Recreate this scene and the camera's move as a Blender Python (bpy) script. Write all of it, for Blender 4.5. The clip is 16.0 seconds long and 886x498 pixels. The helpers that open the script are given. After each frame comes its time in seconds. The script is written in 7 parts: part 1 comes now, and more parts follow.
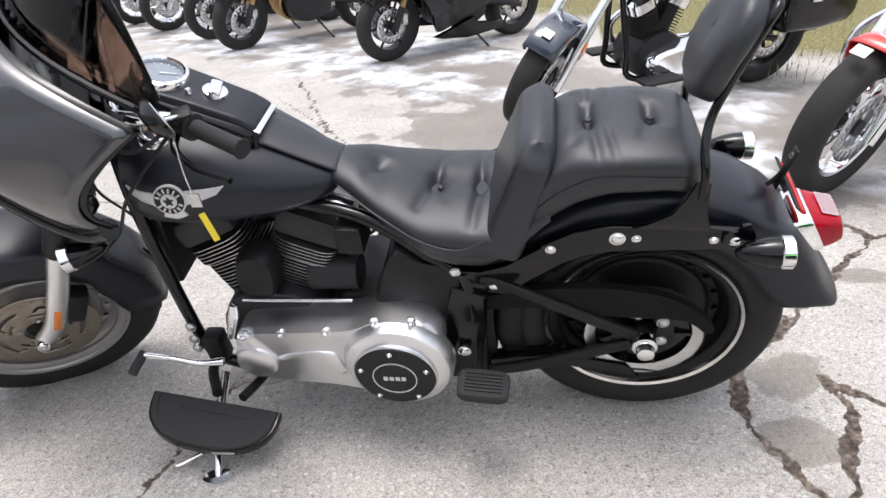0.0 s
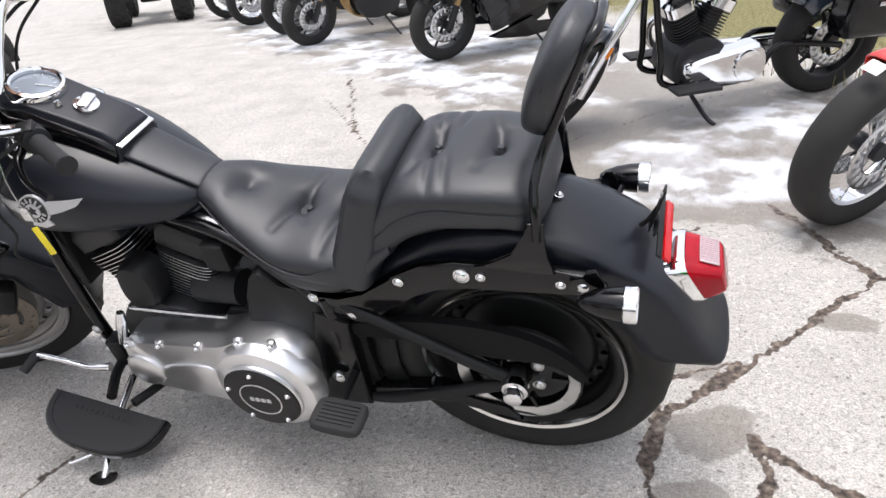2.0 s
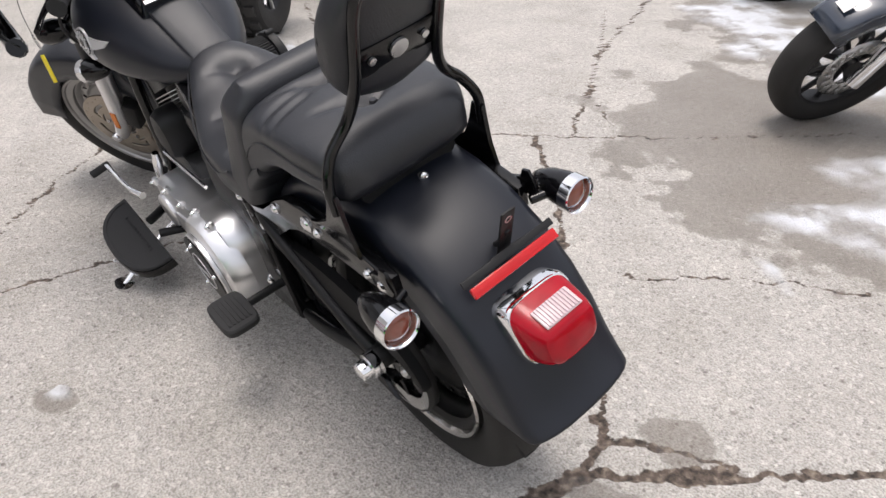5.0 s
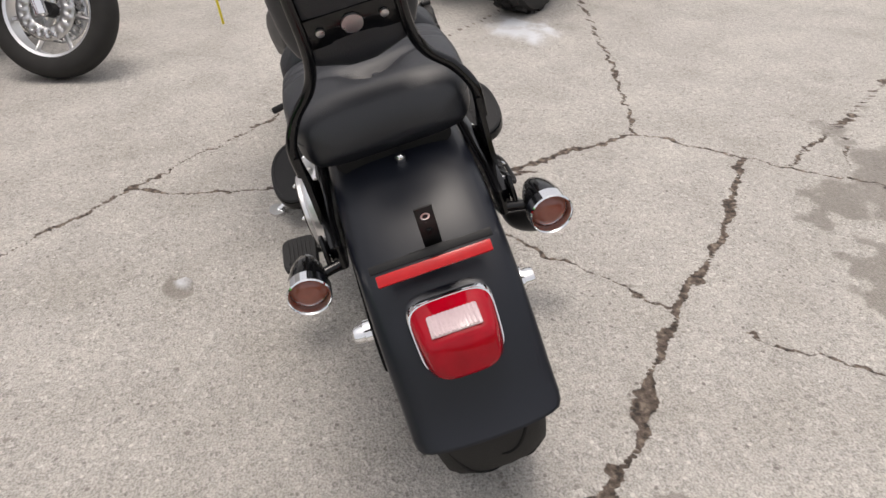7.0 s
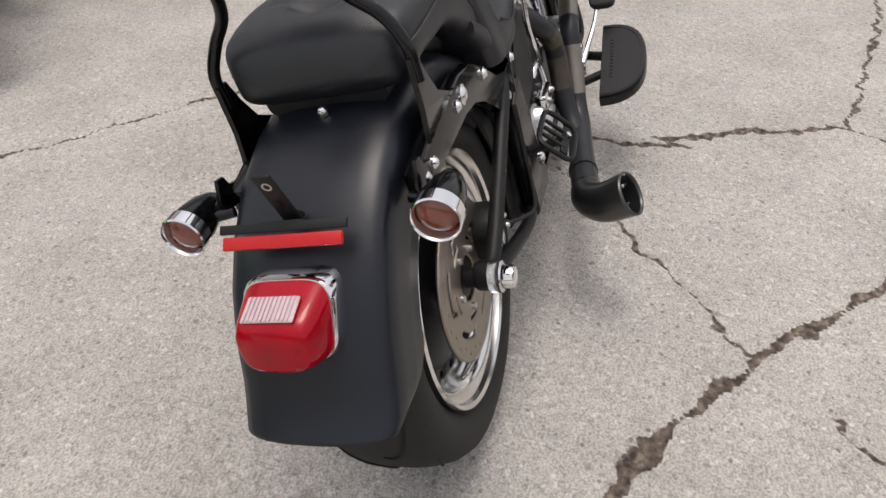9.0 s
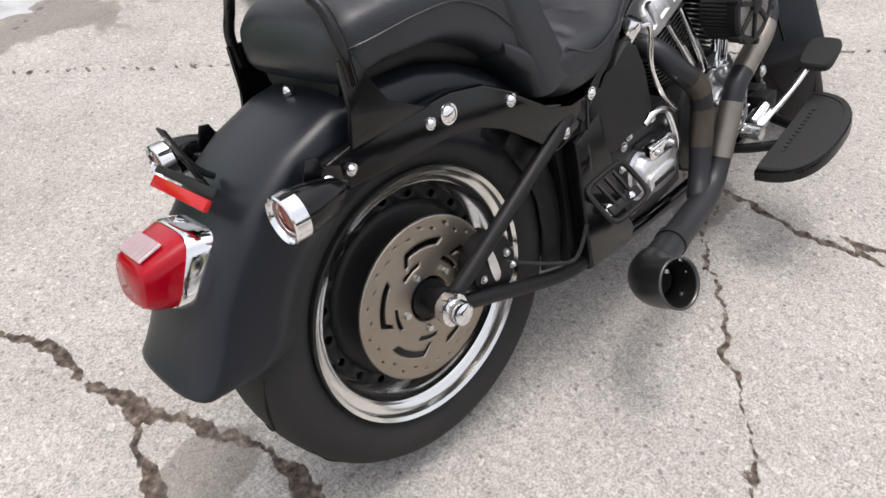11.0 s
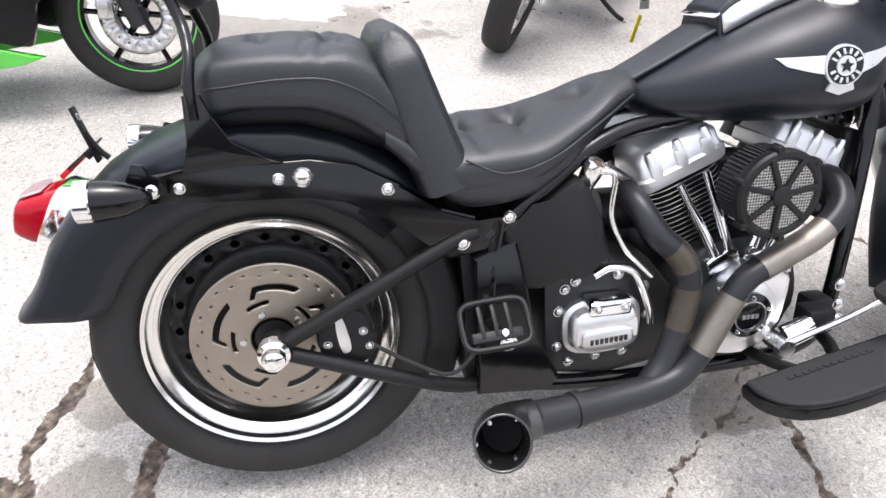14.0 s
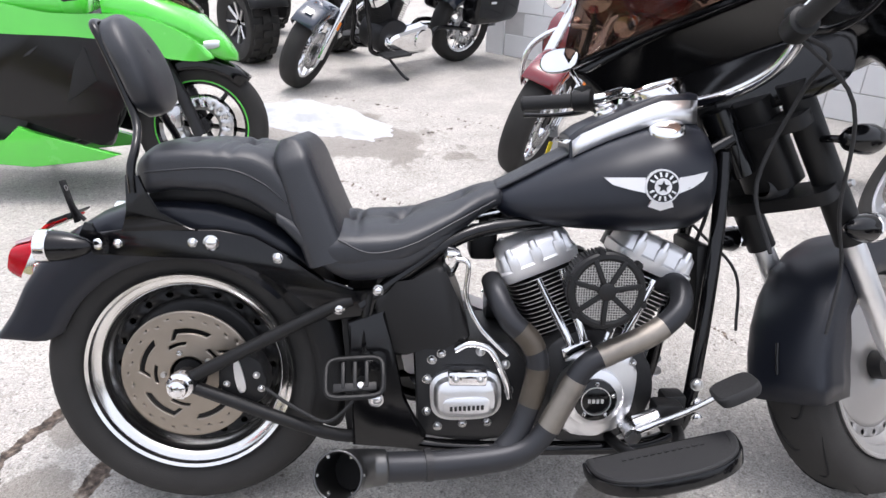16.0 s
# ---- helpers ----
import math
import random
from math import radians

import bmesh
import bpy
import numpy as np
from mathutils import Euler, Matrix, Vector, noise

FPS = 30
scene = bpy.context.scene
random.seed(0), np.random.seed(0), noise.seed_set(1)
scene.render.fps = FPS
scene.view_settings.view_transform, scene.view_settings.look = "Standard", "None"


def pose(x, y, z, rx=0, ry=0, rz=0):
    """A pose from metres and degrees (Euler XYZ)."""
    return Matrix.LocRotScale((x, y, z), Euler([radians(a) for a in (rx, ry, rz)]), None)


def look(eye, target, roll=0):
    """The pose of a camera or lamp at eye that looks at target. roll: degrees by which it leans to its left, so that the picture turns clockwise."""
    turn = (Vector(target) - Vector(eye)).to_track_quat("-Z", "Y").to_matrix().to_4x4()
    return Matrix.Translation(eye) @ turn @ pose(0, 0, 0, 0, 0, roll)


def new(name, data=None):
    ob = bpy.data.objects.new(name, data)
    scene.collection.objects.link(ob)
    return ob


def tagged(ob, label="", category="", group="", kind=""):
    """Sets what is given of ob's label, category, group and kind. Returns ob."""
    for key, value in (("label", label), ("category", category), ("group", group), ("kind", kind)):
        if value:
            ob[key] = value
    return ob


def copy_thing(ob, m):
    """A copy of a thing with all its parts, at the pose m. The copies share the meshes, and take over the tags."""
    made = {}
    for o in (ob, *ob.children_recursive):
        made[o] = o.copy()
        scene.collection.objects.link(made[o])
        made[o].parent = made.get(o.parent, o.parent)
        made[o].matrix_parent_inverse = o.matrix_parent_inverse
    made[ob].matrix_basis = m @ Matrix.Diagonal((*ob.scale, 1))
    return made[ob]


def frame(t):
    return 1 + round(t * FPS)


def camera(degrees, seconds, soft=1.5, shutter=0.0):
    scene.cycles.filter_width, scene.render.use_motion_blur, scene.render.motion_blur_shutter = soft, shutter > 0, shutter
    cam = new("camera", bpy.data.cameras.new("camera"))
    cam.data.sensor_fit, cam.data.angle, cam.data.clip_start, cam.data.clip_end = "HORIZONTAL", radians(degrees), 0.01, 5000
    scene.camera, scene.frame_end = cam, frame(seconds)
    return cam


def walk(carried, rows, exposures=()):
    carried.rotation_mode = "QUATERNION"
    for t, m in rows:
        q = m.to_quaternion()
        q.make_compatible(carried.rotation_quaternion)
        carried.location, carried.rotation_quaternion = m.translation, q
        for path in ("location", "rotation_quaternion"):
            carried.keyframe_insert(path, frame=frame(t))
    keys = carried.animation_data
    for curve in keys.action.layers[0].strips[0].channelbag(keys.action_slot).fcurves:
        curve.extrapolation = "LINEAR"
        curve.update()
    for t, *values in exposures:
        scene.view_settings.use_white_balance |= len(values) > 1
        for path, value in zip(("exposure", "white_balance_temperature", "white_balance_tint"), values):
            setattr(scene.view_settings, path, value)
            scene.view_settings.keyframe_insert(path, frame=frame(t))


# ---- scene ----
cam = camera(65.0, 16.0)
METRES, TURN, TILT, LEAN = 4.332, -170.0, 0.75, 0.45
START = (0.2016, 1.5828, 1.2186)  # the first eye; the rear tyre stands at the origin
ROWS = [
    (0.0, 0.0, 0.0, 0.0, -1.87, -27.68, 3.57),
    (0.5, 0.0283, 0.0076, -0.0021, -1.25, -28.13, 3.46),
    (1.0, 0.0542, 0.0238, -0.0002, -1.12, -27.57, 2.82),
    (1.5, 0.0825, 0.029, 0.0006, 1.72, -26.85, 3.63),
    (2.0, 0.1182, 0.0278, -0.0013, 7.32, -27.56, 4.59),
    (2.5, 0.1485, 0.0469, -0.0082, 12.24, -30.2, 6.04),
    (3.0, 0.1775, 0.0667, -0.0077, 15.11, -33.05, 4.77),
    (3.5, 0.2196, 0.0721, -0.0045, 20.55, -32.95, 2.74),
    (4.0, 0.2447, 0.0834, -0.0068, 27.02, -33.22, 2.35),
    (4.5, 0.2595, 0.1122, -0.0057, 33.79, -33.63, 0.97),
    (7.0, 0.337, 0.24, -0.0084, 67.81, -34.75, 1.17),
    (7.5, 0.3468, 0.2644, -0.0103, 74.92, -37.09, 1.33),
    (8.0, 0.3304, 0.2998, -0.0135, 81.18, -38.79, 1.04),
    (8.5, 0.3192, 0.3308, -0.0137, 86.56, -40.06, 1.42),
    (11.0, 0.2605, 0.4711, -0.0134, 124.94, -41.35, 1.99),
    (11.5, 0.2284, 0.4856, -0.0138, 129.77, -40.74, 0.83),
    (12.0, 0.2083, 0.5008, -0.0129, 135.21, -40.29, 0.63),
    (12.5, 0.1918, 0.5324, -0.0109, 142.35, -40.82, 0.27),
    (13.0, 0.1736, 0.5477, -0.0104, 147.9, -39.8, -0.03),
    (13.5, 0.146, 0.5509, -0.0096, 153.96, -38.07, -1.42),
    (14.0, 0.1271, 0.5723, -0.0072, 158.68, -35.87, -1.13),
    (14.5, 0.1107, 0.6068, -0.0008, 162.86, -32.57, -0.99),
    (15.0, 0.0915, 0.617, -0.0008, 164.62, -30.4, -0.67),
    (15.5, 0.0717, 0.6265, 0.0032, 166.49, -28.53, -1.46),
    (16.0, 0.0497, 0.6597, 0.008, 168.15, -26.02, -1.29),
]
BASE = pose(*START, 0, 0, TURN) @ pose(0, 0, 0, TILT, LEAN, 0)
walk(cam, [(t, BASE @ pose(METRES * x, METRES * y, METRES * z, 90 + pitch, roll, yaw)) for t, x, y, z, yaw, pitch, roll in ROWS],
     exposures=[(0.0, 1.08, 6350, 13), (3.0, 1.05, 6400, 12), (5.0, 0.72, 6600, 13), (7.0, 0.44, 6900, 13), (9.0, 0.42, 6800, 13), (11.0, 0.82, 6600, 12), (12.5, 1.32, 6450, 13), (14.0, 1.45, 6350, 13), (16.0, 1.20, 6250, 14)])

# ---- light: bright, thinly veiled sky with a soft sun from ahead and to the left of the parked motorcycle ----
SUN_EL, SUN_AZ = 87.0, 52.0   # degrees; azimuth counted from +x to +y
world = bpy.data.worlds.new("sky")
scene.world = world
world.use_nodes = True
wn = world.node_tree.nodes
sky = wn.new("ShaderNodeTexSky")
sky.sky_type = 'NISHITA'
sky.sun_disc = False
sky.sun_elevation = radians(SUN_EL)
sky.sun_rotation = radians(90 - SUN_AZ)
sky.air_density, sky.dust_density, sky.ozone_density = 1.0, 4.0, 0.6
wn["Background"].inputs["Strength"].default_value = 0.15
veil = wn.new("ShaderNodeHueSaturation")   # thin cloud takes most of the blue out of the sky
veil.inputs["Saturation"].default_value = 0.30
world.node_tree.links.new(sky.outputs[0], veil.inputs["Color"])
world.node_tree.links.new(veil.outputs[0], wn["Background"].inputs["Color"])
lamp = bpy.data.lights.new("sun", 'SUN')
lamp.energy, lamp.angle, lamp.color = 0.50, radians(18.0), (1.0, 0.95, 0.88)
sun = new("sun", lamp)
a, e = radians(SUN_AZ), radians(SUN_EL)
sun.matrix_world = look((20 * math.cos(a) * math.cos(e), 20 * math.sin(a) * math.cos(e), 20 * math.sin(e)), (0, 0, 0))


# ---- materials ----
def mat(name, col, rough=0.5, metal=0.0, var=0.15, scale=6.0, bump=0.0, bscale=150.0, coat=0.0, rvar=0.1, spec=0.5):
    """A surface with two scales of mottling in colour and gloss, and a fine relief."""
    m = bpy.data.materials.new(name)
    m.use_nodes = True
    nt = m.node_tree
    b = nt.nodes["Principled BSDF"]
    tc = nt.nodes.new("ShaderNodeTexCoord")
    n1 = nt.nodes.new("ShaderNodeTexNoise")
    n1.inputs["Scale"].default_value, n1.inputs["Detail"].default_value = scale, 6.0
    n2 = nt.nodes.new("ShaderNodeTexNoise")
    n2.inputs["Scale"].default_value, n2.inputs["Detail"].default_value = bscale, 3.0
    for n in (n1, n2):
        nt.links.new(tc.outputs["Object"], n.inputs["Vector"])
    mix = nt.nodes.new("ShaderNodeMix")
    mix.data_type = 'RGBA'
    mix.inputs[6].default_value = tuple(c * (1 - var) for c in col) + (1,)
    mix.inputs[7].default_value = tuple(min(1, c * (1 + var)) for c in col) + (1,)
    nt.links.new(n1.outputs["Fac"], mix.inputs[0])
    nt.links.new(mix.outputs[2], b.inputs["Base Color"])
    mr = nt.nodes.new("ShaderNodeMapRange")
    mr.inputs["To Min"].default_value, mr.inputs["To Max"].default_value = max(0.02, rough - rvar), min(1, rough + rvar)
    nt.links.new(n1.outputs["Fac"], mr.inputs["Value"])
    nt.links.new(mr.outputs[0], b.inputs["Roughness"])
    b.inputs["Metallic"].default_value = metal
    b.inputs["Coat Weight"].default_value = coat
    b.inputs["Coat Roughness"].default_value = 0.05
    b.inputs["Specular IOR Level"].default_value = spec
    if bump:
        bp = nt.nodes.new("ShaderNodeBump")
        bp.inputs["Strength"].default_value, bp.inputs["Distance"].default_value = bump, 0.002
        nt.links.new(n2.outputs["Fac"], bp.inputs["Height"])
        nt.links.new(bp.outputs[0], b.inputs["Normal"])
    return m


DENIM = mat("satin_black_paint", (0.0075, 0.0092, 0.0148), 0.36, var=0.2, scale=4, bump=0.04, bscale=900, rvar=0.05, spec=0.44)
FAIR = mat("polished_satin_black", (0.012, 0.014, 0.018), 0.24, var=0.2, scale=3, coat=1.0, rvar=0.05, spec=1.0)
PANEL = mat("black_fairing_plastic", (0.004, 0.004, 0.0045), 0.17, var=0.3, scale=5, rvar=0.08, spec=0.42)
GLOSS = mat("gloss_black_paint", (0.003, 0.003, 0.0036), 0.13, coat=0.1, rvar=0.05, spec=0.36)
POWDER = mat("black_powder_coat", (0.007, 0.007, 0.0075), 0.48, bump=0.15, bscale=700, spec=0.35)
LEATHER = mat("black_leather", (0.0145, 0.0160, 0.0205), 0.42, var=0.25, scale=9, bump=0.30, bscale=420, rvar=0.08, spec=0.62)
RUBBER = mat("tyre_rubber", (0.028, 0.027, 0.026), 0.72, var=0.40, scale=12, bump=0.4, bscale=300, spec=0.25)
GRIP = mat("soft_rubber", (0.026, 0.026, 0.027), 0.68, bump=0.35, bscale=350, spec=0.3)
CHROME = mat("chrome", (0.86, 0.86, 0.87), 0.07, 1.0, var=0.05, rvar=0.04)
RIM = mat("polished_rim", (0.80, 0.79, 0.77), 0.16, 1.0, var=0.08, scale=10, rvar=0.06)
ALU = mat("polished_aluminium", (0.80, 0.80, 0.81), 0.33, 1.0, var=0.10, scale=14, bump=0.06, bscale=260, rvar=0.08)
SILVER = mat("silver_powder_coat", (0.74, 0.74, 0.75), 0.34, 0.6, bump=0.15, bscale=500)
FIN = mat("black_cast_fins", (0.03, 0.03, 0.031), 0.42, 0.4, bump=0.3, bscale=300)
FINEDGE = mat("machined_fin_edge", (0.55, 0.55, 0.55), 0.35, 1.0)
ROTOR = mat("brake_steel", (0.37, 0.325, 0.275), 0.42, 1.0, var=0.15, scale=20, bump=0.1, bscale=500)
STEEL = mat("bright_steel", (0.62, 0.62, 0.62), 0.28, 1.0)
EXH = mat("black_ceramic_pipe", (0.032, 0.033, 0.037), 0.38, 0.45, var=0.3, bump=0.1, bscale=400, spec=0.4)
BURNT = mat("bare_worn_pipe", (0.27, 0.245, 0.215), 0.45, 0.85, var=0.35, scale=20, bump=0.3, bscale=500)
REDLENS = mat("red_lens", (0.33, 0.001, 0.010), 0.10, coat=0.2, var=0.45, scale=26, rvar=0.04, spec=0.22)
REDREF = mat("red_reflector", (0.50, 0.003, 0.005), 0.22, coat=0.1, var=0.15, scale=60)
CLEARLENS = mat("frosted_clear_lens", (0.56, 0.43, 0.45), 0.15, coat=0.6, var=0.1, scale=120, bump=0.5, bscale=250)
SMOKE = mat("smoked_amber_lens", (0.20, 0.045, 0.025), 0.10, coat=1.0, var=0.3, scale=60)
AMBER = mat("amber_lens", (0.80, 0.22, 0.02), 0.2, coat=0.5)
DIAL = mat("grey_blue_dial", (0.22, 0.26, 0.31), 0.30, coat=1.0, var=0.08)
WHITE = mat("white_plastic", (0.78, 0.78, 0.76), 0.4)
SILVERPAINT = mat("silver_emblem", (0.66, 0.66, 0.67), 0.36, 0.35, bump=0.1, bscale=800)
YELLOW = mat("yellow_tag_plastic", (0.78, 0.62, 0.03), 0.45)
RED = mat("red_paint", (0.62, 0.025, 0.018), 0.22, coat=1.0, var=0.1)
MAROON = mat("maroon_paint", (0.16, 0.008, 0.014), 0.18, coat=1.0)
GREEN = mat("lime_green_paint", (0.10, 0.62, 0.06), 0.25, coat=1.0, var=0.08)
NAVY = mat("blue_black_paint", (0.03, 0.04, 0.06), 0.16, coat=1.0)
GOLD = mat("bronze_anodised", (0.45, 0.30, 0.14), 0.35, 0.9)
SOOTY = mat("dull_black_plastic", (0.005, 0.005, 0.0055), 0.62, bump=0.1, bscale=500, spec=0.18)
BROWNED = mat("heat_browned_pipe", (0.10, 0.085, 0.068), 0.42, 0.7, var=0.3, scale=20, bump=0.2, bscale=500)
DARK = mat("dark_cast_metal", (0.03, 0.03, 0.032), 0.45, 0.5, bump=0.3, bscale=200)


def glass(name, tint, rough=0.0):
    m = bpy.data.materials.new(name)
    m.use_nodes = True
    nt = m.node_tree
    nt.nodes.remove(nt.nodes["Principled BSDF"])
    tr, gl, mx, fr = (nt.nodes.new("ShaderNode" + k) for k in ("BsdfTransparent", "BsdfGlossy", "MixShader", "Fresnel"))
    tr.inputs[0].default_value = tint + (1,)
    gl.inputs["Roughness"].default_value = rough + 0.02
    fr.inputs["IOR"].default_value = 1.4
    nt.links.new(fr.outputs[0], mx.inputs[0])
    nt.links.new(tr.outputs[0], mx.inputs[1])
    nt.links.new(gl.outputs[0], mx.inputs[2])
    nt.links.new(mx.outputs[0], nt.nodes["Material Output"].inputs["Surface"])
    return m


TINT = glass("smoked_windshield", (0.42, 0.33, 0.28))
CLEAR = glass("clear_cover", (0.94, 0.95, 0.96))


# ---- mesh helpers ----
def part(name, bm, material, parent=None, label="", m=None, sharp=38, solid=0.0, bevel=0.0):
    me = bpy.data.meshes.new(name)
    bmesh.ops.recalc_face_normals(bm, faces=bm.faces[:])
    bm.to_mesh(me)
    bm.free()
    me.polygons.foreach_set("use_smooth", [True] * len(me.polygons))
    me.set_sharp_from_angle(angle=radians(sharp))
    me.materials.append(material)
    ob = new(name, me)
    if parent:
        ob.parent = parent
    if m is not None:
        ob.matrix_basis = m
    if label:
        ob["label"] = label
    if solid:
        s = ob.modifiers.new("thickness", 'SOLIDIFY')
        s.thickness, s.offset = solid, 0.0
    if bevel:
        s = ob.modifiers.new("edge", 'BEVEL')
        s.width, s.segments, s.limit_method, s.angle_limit = bevel, 2, 'ANGLE', radians(40)
    return ob


def thing(name, label, category, m=None, group=""):
    e = new(name)
    e.empty_display_size = 0.1
    if m is not None:
        e.matrix_basis = m
    return tagged(e, label, category, group)


def ring_faces(bm, a, b, closed=True):
    n = len(a)
    for i in range(n if closed else n - 1):
        j = (i + 1) % n
        bm.faces.new((a[i], a[j], b[j], b[i]))


def loft(bm, rings, caps=True, closed=True):
    vs = [[bm.verts.new(p) for p in r] for r in rings]
    for a, b in zip(vs, vs[1:]):
        ring_faces(bm, a, b, closed)
    if caps and closed:
        bm.faces.new(vs[0][::-1])
        bm.faces.new(vs[-1])
    return bm


def lathe(prof, m=Matrix(), seg=32, bm=None, closed=False):
    """Turns (radius, height) round the z axis of m."""
    bm = bm or bmesh.new()
    rings = []
    for r, h in prof:
        if r < 1e-6:
            v = bm.verts.new(m @ Vector((0, 0, h)))
            rings.append([v])
        else:
            rings.append([bm.verts.new(m @ Vector((r * math.cos(2 * math.pi * i / seg), r * math.sin(2 * math.pi * i / seg), h))) for i in range(seg)])
    pairs = list(zip(rings, rings[1:])) + ([(rings[-1], rings[0])] if closed else [])
    for a, b in pairs:
        if len(a) == 1 and len(b) == 1:
            continue
        if len(a) == 1:
            for i in range(seg):
                bm.faces.new((a[0], b[(i + 1) % seg], b[i]))
        elif len(b) == 1:
            for i in range(seg):
                bm.faces.new((a[i], a[(i + 1) % seg], b[0]))
        else:
            ring_faces(bm, a, b)
    return bm


def curve_points(pts, per=6):
    """A smooth line (Catmull-Rom) through pts."""
    p = [Vector(q) for q in pts]
    if len(p) < 3 or per < 2:
        return p
    p = [2 * p[0] - p[1]] + p + [2 * p[-1] - p[-2]]
    out = []
    for i in range(1, len(p) - 2):
        for k in range(per):
            t = k / per
            a, b, c, d = p[i - 1:i + 3]
            out.append(0.5 * (2 * b + (c - a) * t + (2 * a - 5 * b + 4 * c - d) * t * t + (3 * b - a - 3 * c + d) * t ** 3))
    return out + [p[-2]]


def tube(pts, r, seg=12, per=6, bm=None, caps=True):
    """A round bar along pts; r is a number or one per given point."""
    bm = bm or bmesh.new()
    line = curve_points(pts, per)
    n = len(line)
    rs = [r] * n if not hasattr(r, "__len__") else [float(np.interp(i / (n - 1) * (len(r) - 1), range(len(r)), r)) for i in range(n)]
    up = Vector((0.13, 0.31, 0.94)).normalized()
    rings = []
    for i, q in enumerate(line):
        d = (line[min(i + 1, n - 1)] - line[max(i - 1, 0)]).normalized()
        s = d.cross(up)
        if s.length < 0.05:
            s = d.cross(Vector((1, 0, 0)))
        s.normalize()
        up = s.cross(d).normalized()
        rings.append([q + rs[i] * (math.cos(2 * math.pi * k / seg) * s + math.sin(2 * math.pi * k / seg) * up) for k in range(seg)])
    return loft(bm, rings, caps)


def rod(a, b, r, seg=12, bm=None, r2=None):
    return tube([a, b], [r, r if r2 is None else r2], seg, 1, bm)


def box(c, s, m=Matrix(), bm=None, bev=0.0):
    bm = bm or bmesh.new()
    g = bmesh.ops.create_cube(bm, size=1.0)["verts"]
    bmesh.ops.scale(bm, vec=s, verts=g)
    bmesh.ops.translate(bm, vec=c, verts=g)
    if bev:
        es = list({e for v in g for e in v.link_edges})
        g = bmesh.ops.bevel(bm, geom=es, offset=bev, segments=2, affect='EDGES', profile=0.5)["verts"]
    bmesh.ops.transform(bm, matrix=m, verts=[v for v in g if v.is_valid])
    return bm


def plate(poly, y0, y1, bm=None, bev=0.0, m=None):
    """A flat plate of outline poly in x and z, from y0 to y1."""
    bm = bm or bmesh.new()
    a = [bm.verts.new((x, y0, z)) for x, z in poly]
    b = [bm.verts.new((x, y1, z)) for x, z in poly]
    f = [bm.faces.new(a), bm.faces.new(b[::-1])]
    ring_faces(bm, a, b)
    if bev:
        es = [e for q in f for e in q.edges]
        bmesh.ops.bevel(bm, geom=es, offset=bev, segments=2, affect='EDGES', profile=0.5)
    if m is not None:
        bmesh.ops.transform(bm, matrix=m, verts=bm.verts[:])
    return bm


def smooth_poly(pts, per=5):
    """A smooth closed outline through pts (x, z)."""
    n = len(pts)
    q = [Vector((x, 0, z)) for x, z in pts]
    out = []
    for i in range(n):
        a, b, c, d = q[i - 1], q[i], q[(i + 1) % n], q[(i + 2) % n]
        for k in range(per):
            t = k / per
            v = 0.5 * (2 * b + (c - a) * t + (2 * a - 5 * b + 4 * c - d) * t * t + (3 * b - a - 3 * c + d) * t ** 3)
            out.append((v.x, v.z))
    return out


def superring(c, ax, ay, w, h, e=2.6, seg=28):
    """A rounded-rectangle ring round c in the plane of ax, ay."""
    out = []
    for i in range(seg):
        t = 2 * math.pi * i / seg
        ct, st = math.cos(t), math.sin(t)
        out.append(Vector(c) + Vector(ax) * (w * math.copysign(abs(ct) ** (2 / e), ct)) + Vector(ay) * (h * math.copysign(abs(st) ** (2 / e), st)))
    return out


def holed_ring(r0, r1, n, rh, m=Matrix(), rc=None, bm=None):
    """A flat ring with n round holes."""
    bm = bm or bmesh.new()
    rc = rc or (r0 + r1) / 2
    w = math.pi / n
    for k in range(n):
        t0 = 2 * w * k
        out, inn = [], []
        for t, r in ((-w, r0), (0, r0), (w, r0), (w, rc), (w, r1), (0, r1), (-w, r1), (-w, rc)):
            out.append(bm.verts.new(m @ Vector((r * math.cos(t0 + t), r * math.sin(t0 + t), 0))))
            px, py = r * math.cos(t) - rc, r * math.sin(t)
            l = rh / math.hypot(px, py)
            px, py = rc + px * l, py * l
            inn.append(bm.verts.new(m @ Vector((px * math.cos(t0) - py * math.sin(t0), px * math.sin(t0) + py * math.cos(t0), 0))))
        ring_faces(bm, out, inn)
    bmesh.ops.remove_doubles(bm, verts=bm.verts[:], dist=1e-5)
    return bm


def axis_y(x, y, z, flip=False):
    """A frame whose z axis points along +y (or -y)."""
    return pose(x, y, z, 90 if flip else -90, 0, 0)


def arc(cx, cz, r, a0, a1, n):
    return [(cx + r * math.cos(radians(a0 + (a1 - a0) * i / n)), cz + r * math.sin(radians(a0 + (a1 - a0) * i / n))) for i in range(n + 1)]


def bolt(parent, x, y, z, r=0.009, side=1, material=None, m=None):
    """A domed chrome screw head on a washer, its head towards side * y."""
    f = axis_y(x, y, z, side < 0)
    bm = lathe([(0, 0.008), (r * 0.45, 0.0078), (r * 0.8, 0.0062), (r, 0.003), (r * 1.05, 0.002), (r * 1.3, 0.0018), (r * 1.3, -0.004)], f, 16)
    return part("bolt", bm, material or CHROME, parent, m=m)


